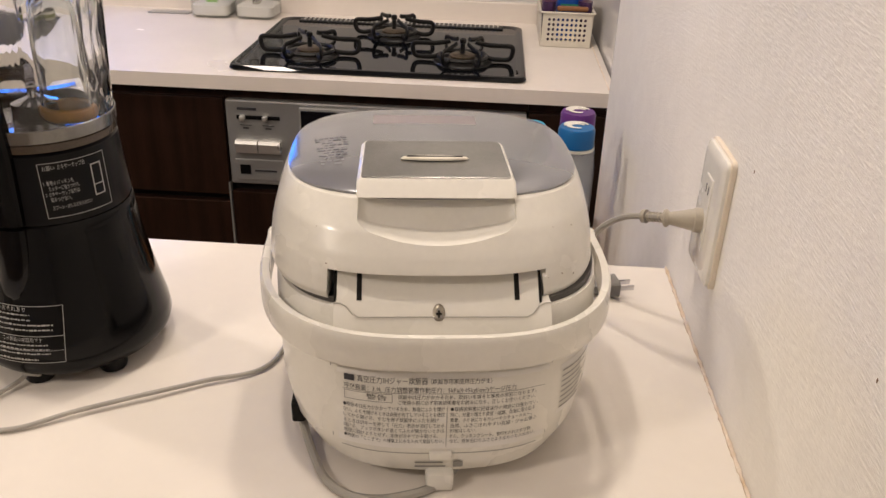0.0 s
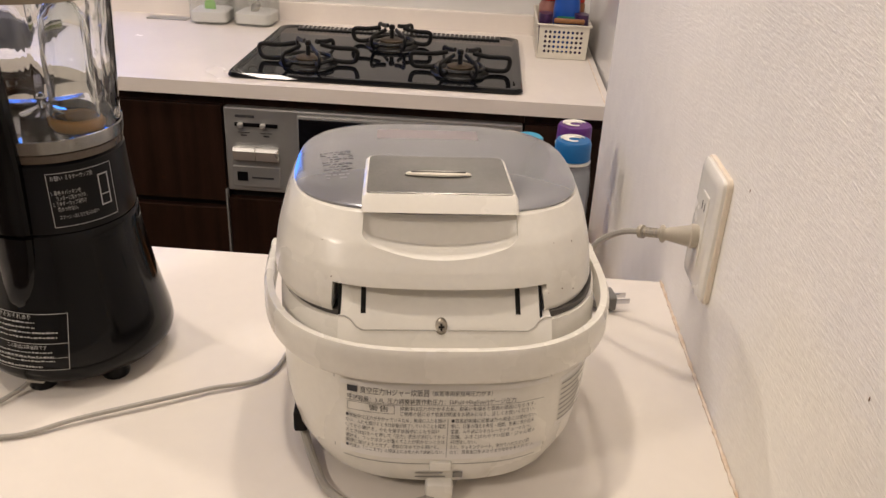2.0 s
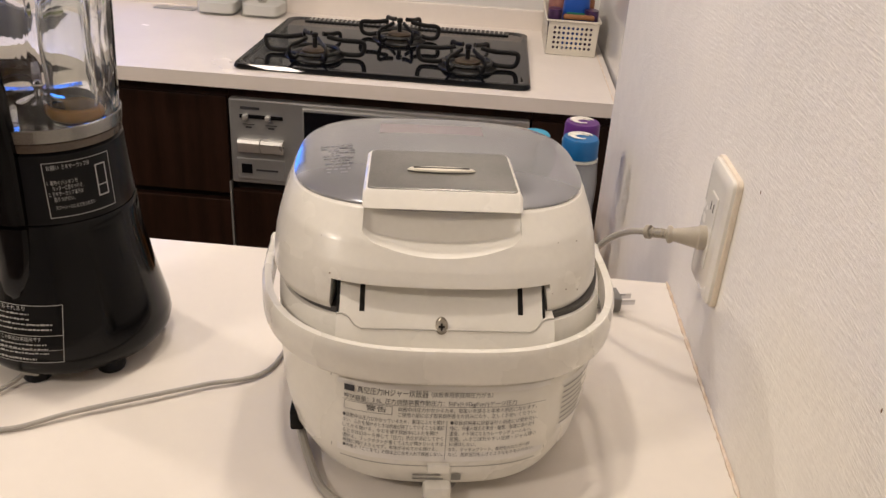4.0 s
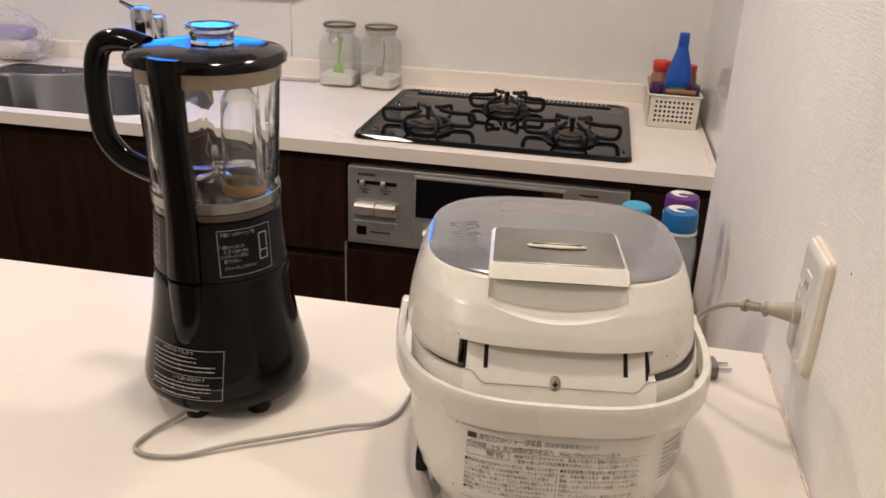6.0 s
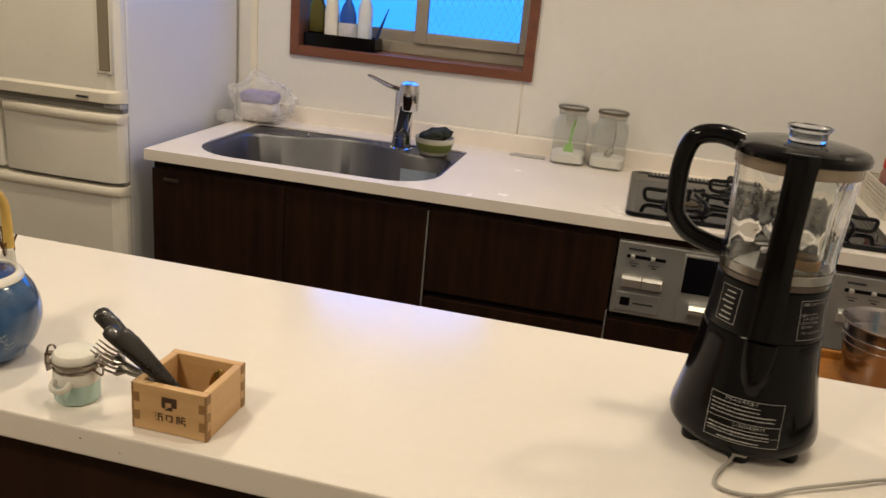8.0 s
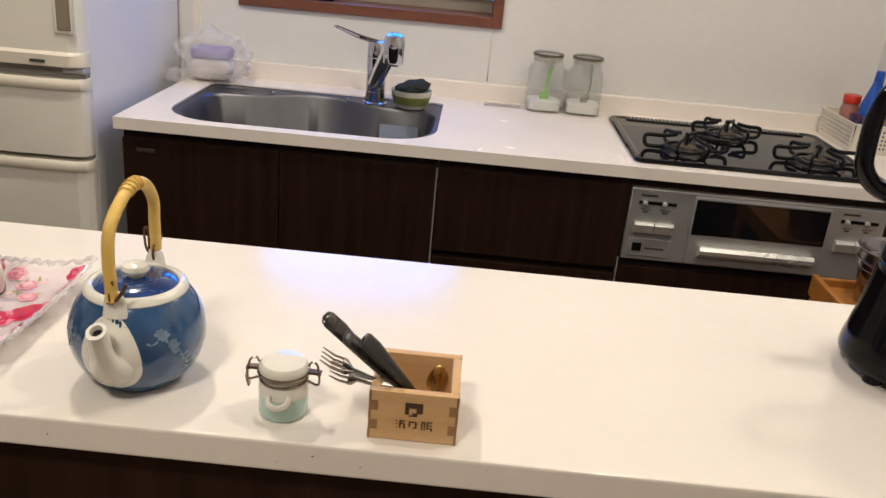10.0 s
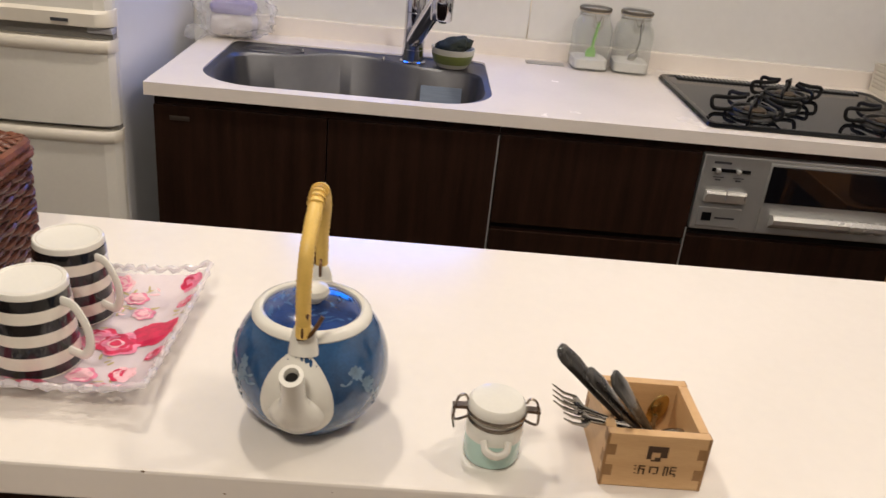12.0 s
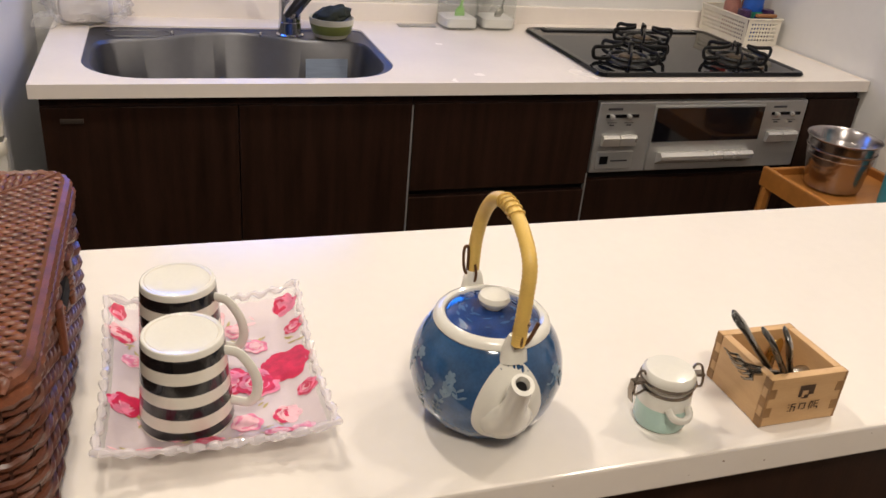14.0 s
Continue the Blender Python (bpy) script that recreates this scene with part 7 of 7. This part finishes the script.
def squeeze_bottle(x, y, capm, lab, top):
    ob = thing("squeeze_bottle", (x, y, 0.653), lab, "bottle", "water bottles on the stool")
    h = top - 0.653
    bm = bmesh.new()
    lathe(bm, [(0.026, 0.0006), (0.030, 0.004), (0.031, 0.02), (0.0315, h - 0.062), (0.029, h - 0.046), (0.024, h - 0.040), (0.024, h - 0.035), (0.0225, h - 0.035), (0.0225, h - 0.041), (0.0275, h - 0.048), (0.029, h - 0.064), (0.0285, 0.01)], 36)
    part("body", bm, M_bottle, ob)
    bm = bmesh.new()
    lathe(bm, [(0.0240, h - 0.034), (0.0282, h - 0.033), (0.0282, h - 0.030), (0.0240, h - 0.029)], 36)
    part("neck_ring", bm, M_porc, ob, "white ring under the cap")
    bm = bmesh.new()
    lathe(bm, [(0.0255, h - 0.0288), (0.0270, h - 0.028), (0.0265, h - 0.004), (0.0245, h), (0.004, h + 0.0005)], 36)
    cp = part("cap", bm, capm, ob)
    bm = bmesh.new()
    pts = [(0.012 * math.cos(t) * (1 if t < math.pi else 1), 0.010 * math.sin(t), h + 0.0012) for t in [math.pi * 0.15 + math.pi * 1.5 * i / 18 for i in range(19)]]
    tube(bm, pts, [0.0012 + 0.0032 * math.sin(math.pi * i / 18) for i in range(19)], 6, r2=0.0008)
    tube(bm, [(0.018 * math.cos(t), 0.018 * math.sin(t), h + 0.0012) for t in [0.4 + math.pi * 0.9 * i / 12 for i in range(13)]], [0.0010 + 0.0030 * math.sin(math.pi * i / 12) for i in range(13)], 6, r2=0.0008)
    part("swirl_mark", bm, M_white, cp, "white swirl mark")
    bm = bmesh.new()
    for k in range(4):
        a = -1.75 + 0.09 * (k % 2)
        bmesh.ops.create_icosphere(bm, subdivisions=1, radius=0.0045, matrix=Matrix.Translation((0.0318 * math.cos(a), 0.0318 * math.sin(a), h - 0.085 + 0.007 * (k // 2))) @ Matrix.Diagonal((1, 0.3, 1, 1)))
    part("flower_print", bm, material("aqua_print", (0.03, 0.30, 0.50), 0.4), ob)
    return ob


squeeze_bottle(0.407, 1.262, material("teal_cap", (0.005, 0.12, 0.34), 0.35, vary=0.08), "clear squeeze bottle with teal blue cap on the stool", 0.913)
squeeze_bottle(0.414, 1.330, material("purple_cap", (0.10, 0.018, 0.17), 0.35, vary=0.08), "clear squeeze bottle with purple cap on the stool", 0.915)
lb = thing("drink_bottle", (0.3442, 1.335, 0.653), "light blue capped drink bottle on the stool", "bottle")
bm = bmesh.new()
lathe(bm, [(0.020, 0.0006), (0.0225, 0.004), (0.0225, 0.194), (0.020, 0.204)], 30)
part("body", bm, material("sky_blue_plastic", (0.05, 0.38, 0.55), 0.35, vary=0.08), lb)
bm = bmesh.new()
lathe(bm, [(0.0225, 0.205), (0.0240, 0.207), (0.0235, 0.234), (0.0205, 0.237), (0.003, 0.2375)], 30)
part("cap", bm, material("sky_blue_cap", (0.035, 0.33, 0.52), 0.35, vary=0.08), lb)

# ---- window sill ----
cd = thing("sink_caddy", (-1.195, 2.345, WB + 0.004), "black rectangular plastic caddy on the window sill", "caddy")
for b_ in ((-0.118, 0.118, -0.038, -0.034, 0.0005, 0.040), (-0.118, 0.118, 0.030, 0.034, 0.0005, 0.040), (-0.118, -0.114, -0.034, 0.030, 0.0005, 0.040), (0.114, 0.118, -0.034, 0.030, 0.0005, 0.040)):
    part("caddy_side", boxes(b_), M_black, cd)
part("floor", boxes((-0.114, 0.114, -0.034, 0.030, 0.0005, 0.004)), M_black, cd)


def sill_bottle(x, y, rows, mat, lab, capmat=None, cap=(), labelmat=None, lz=()):
    ob = thing("detergent_bottle", (x, y, WB + 0.0085), lab, "bottle", "bottles on the window sill")
    bm = bmesh.new()
    loft(bm, [squircle(a, b, 2.5, 28, z) for z, a, b in rows])
    part("body", bm, mat, ob)
    if cap:
        bm = bmesh.new()
        lathe(bm, cap, 20)
        part("cap", bm, capmat, ob)
    if labelmat:
        a = rows[1][1]
        bm = bmesh.new()
        loft(bm, [squircle(a + 0.0006, rows[1][2] + 0.0006, 2.5, 28, z) for z in lz], (False, False))
        part("label", bm, labelmat, ob)
    return ob


sill_bottle(-1.285, 2.345, ((0.0006, 0.023, 0.018), (0.003, 0.025, 0.020), (0.115, 0.025, 0.020), (0.135, 0.018, 0.016), (0.165, 0.014, 0.013), (0.20, 0.012, 0.012)), glass("yellow_liquid", (0.75, 0.72, 0.25), 0.2, 1.2), "clear bottle of yellow dish soap", M_white, [(0.012, 0.201), (0.013, 0.24), (0.004, 0.242)])
sill_bottle(-1.232, 2.335, ((0.0006, 0.020, 0.017), (0.003, 0.022, 0.019), (0.10, 0.023, 0.019), (0.135, 0.019, 0.017), (0.165, 0.022, 0.018), (0.185, 0.012, 0.012), (0.19, 0.011, 0.011)), M_white, "white detergent bottle with green cap", material("green_cap", (0.02, 0.22, 0.12), 0.4), [(0.012, 0.191), (0.0125, 0.225), (0.004, 0.226)])
sill_bottle(-1.180, 2.338, ((0.0006, 0.027, 0.018), (0.003, 0.029, 0.020), (0.10, 0.026, 0.018), (0.125, 0.018, 0.014), (0.14, 0.010, 0.010), (0.146, 0.009, 0.009)), M_bluep, "blue pump detergent bottle with pale label", material("navy_cap", (0.015, 0.02, 0.06), 0.4), [(0.010, 0.147), (0.011, 0.172), (0.004, 0.173)], material("pale_label", (0.55, 0.55, 0.60), 0.5, vary=0.2, scale=90), (0.02, 0.075))
pbt = sill_bottle(-1.128, 2.352, ((0.0006, 0.021, 0.018), (0.003, 0.023, 0.020), (0.12, 0.023, 0.020), (0.145, 0.016, 0.015), (0.155, 0.010, 0.010), (0.160, 0.009, 0.009)), material("white_lilac_plastic", (0.62, 0.66, 0.74), 0.35, vary=0.1, scale=30), "white pump bottle with dark pump head", M_blackmat, [(0.011, 0.161), (0.012, 0.178), (0.005, 0.180), (0.004, 0.198), (0.010, 0.200), (0.010, 0.208), (0.003, 0.210)], material("lime_band", (0.30, 0.45, 0.03), 0.5), (0.008, 0.030))
br = thing("dish_brush", (-1.092, 2.340, WB + 0.010), "dark blue slim brush leaning in the caddy", "brush")
bm = bmesh.new()
tube(bm, [(-0.004, 0.0, 0.0), (0.016, 0.004, 0.06), (0.040, 0.008, 0.128)], [0.0065, 0.005, 0.0015], 10)
part("handle", bm, material("navy_plastic", (0.012, 0.030, 0.10), 0.35), br)

# ---- worn marks on the near wall ----
for y, z in ((0.452, 1.052), (0.70, 1.068)):
    bm = bmesh.new()
    bmesh.ops.create_icosphere(bm, subdivisions=1, radius=0.0011, matrix=Matrix.Translation((WX - 0.0002, y, z)) @ Matrix.Diagonal((0.3, 0.8, 1.6, 1)))
    structure(part("wall_speck", bm, M_speck), "small dark speck on the wallpaper", "speck")
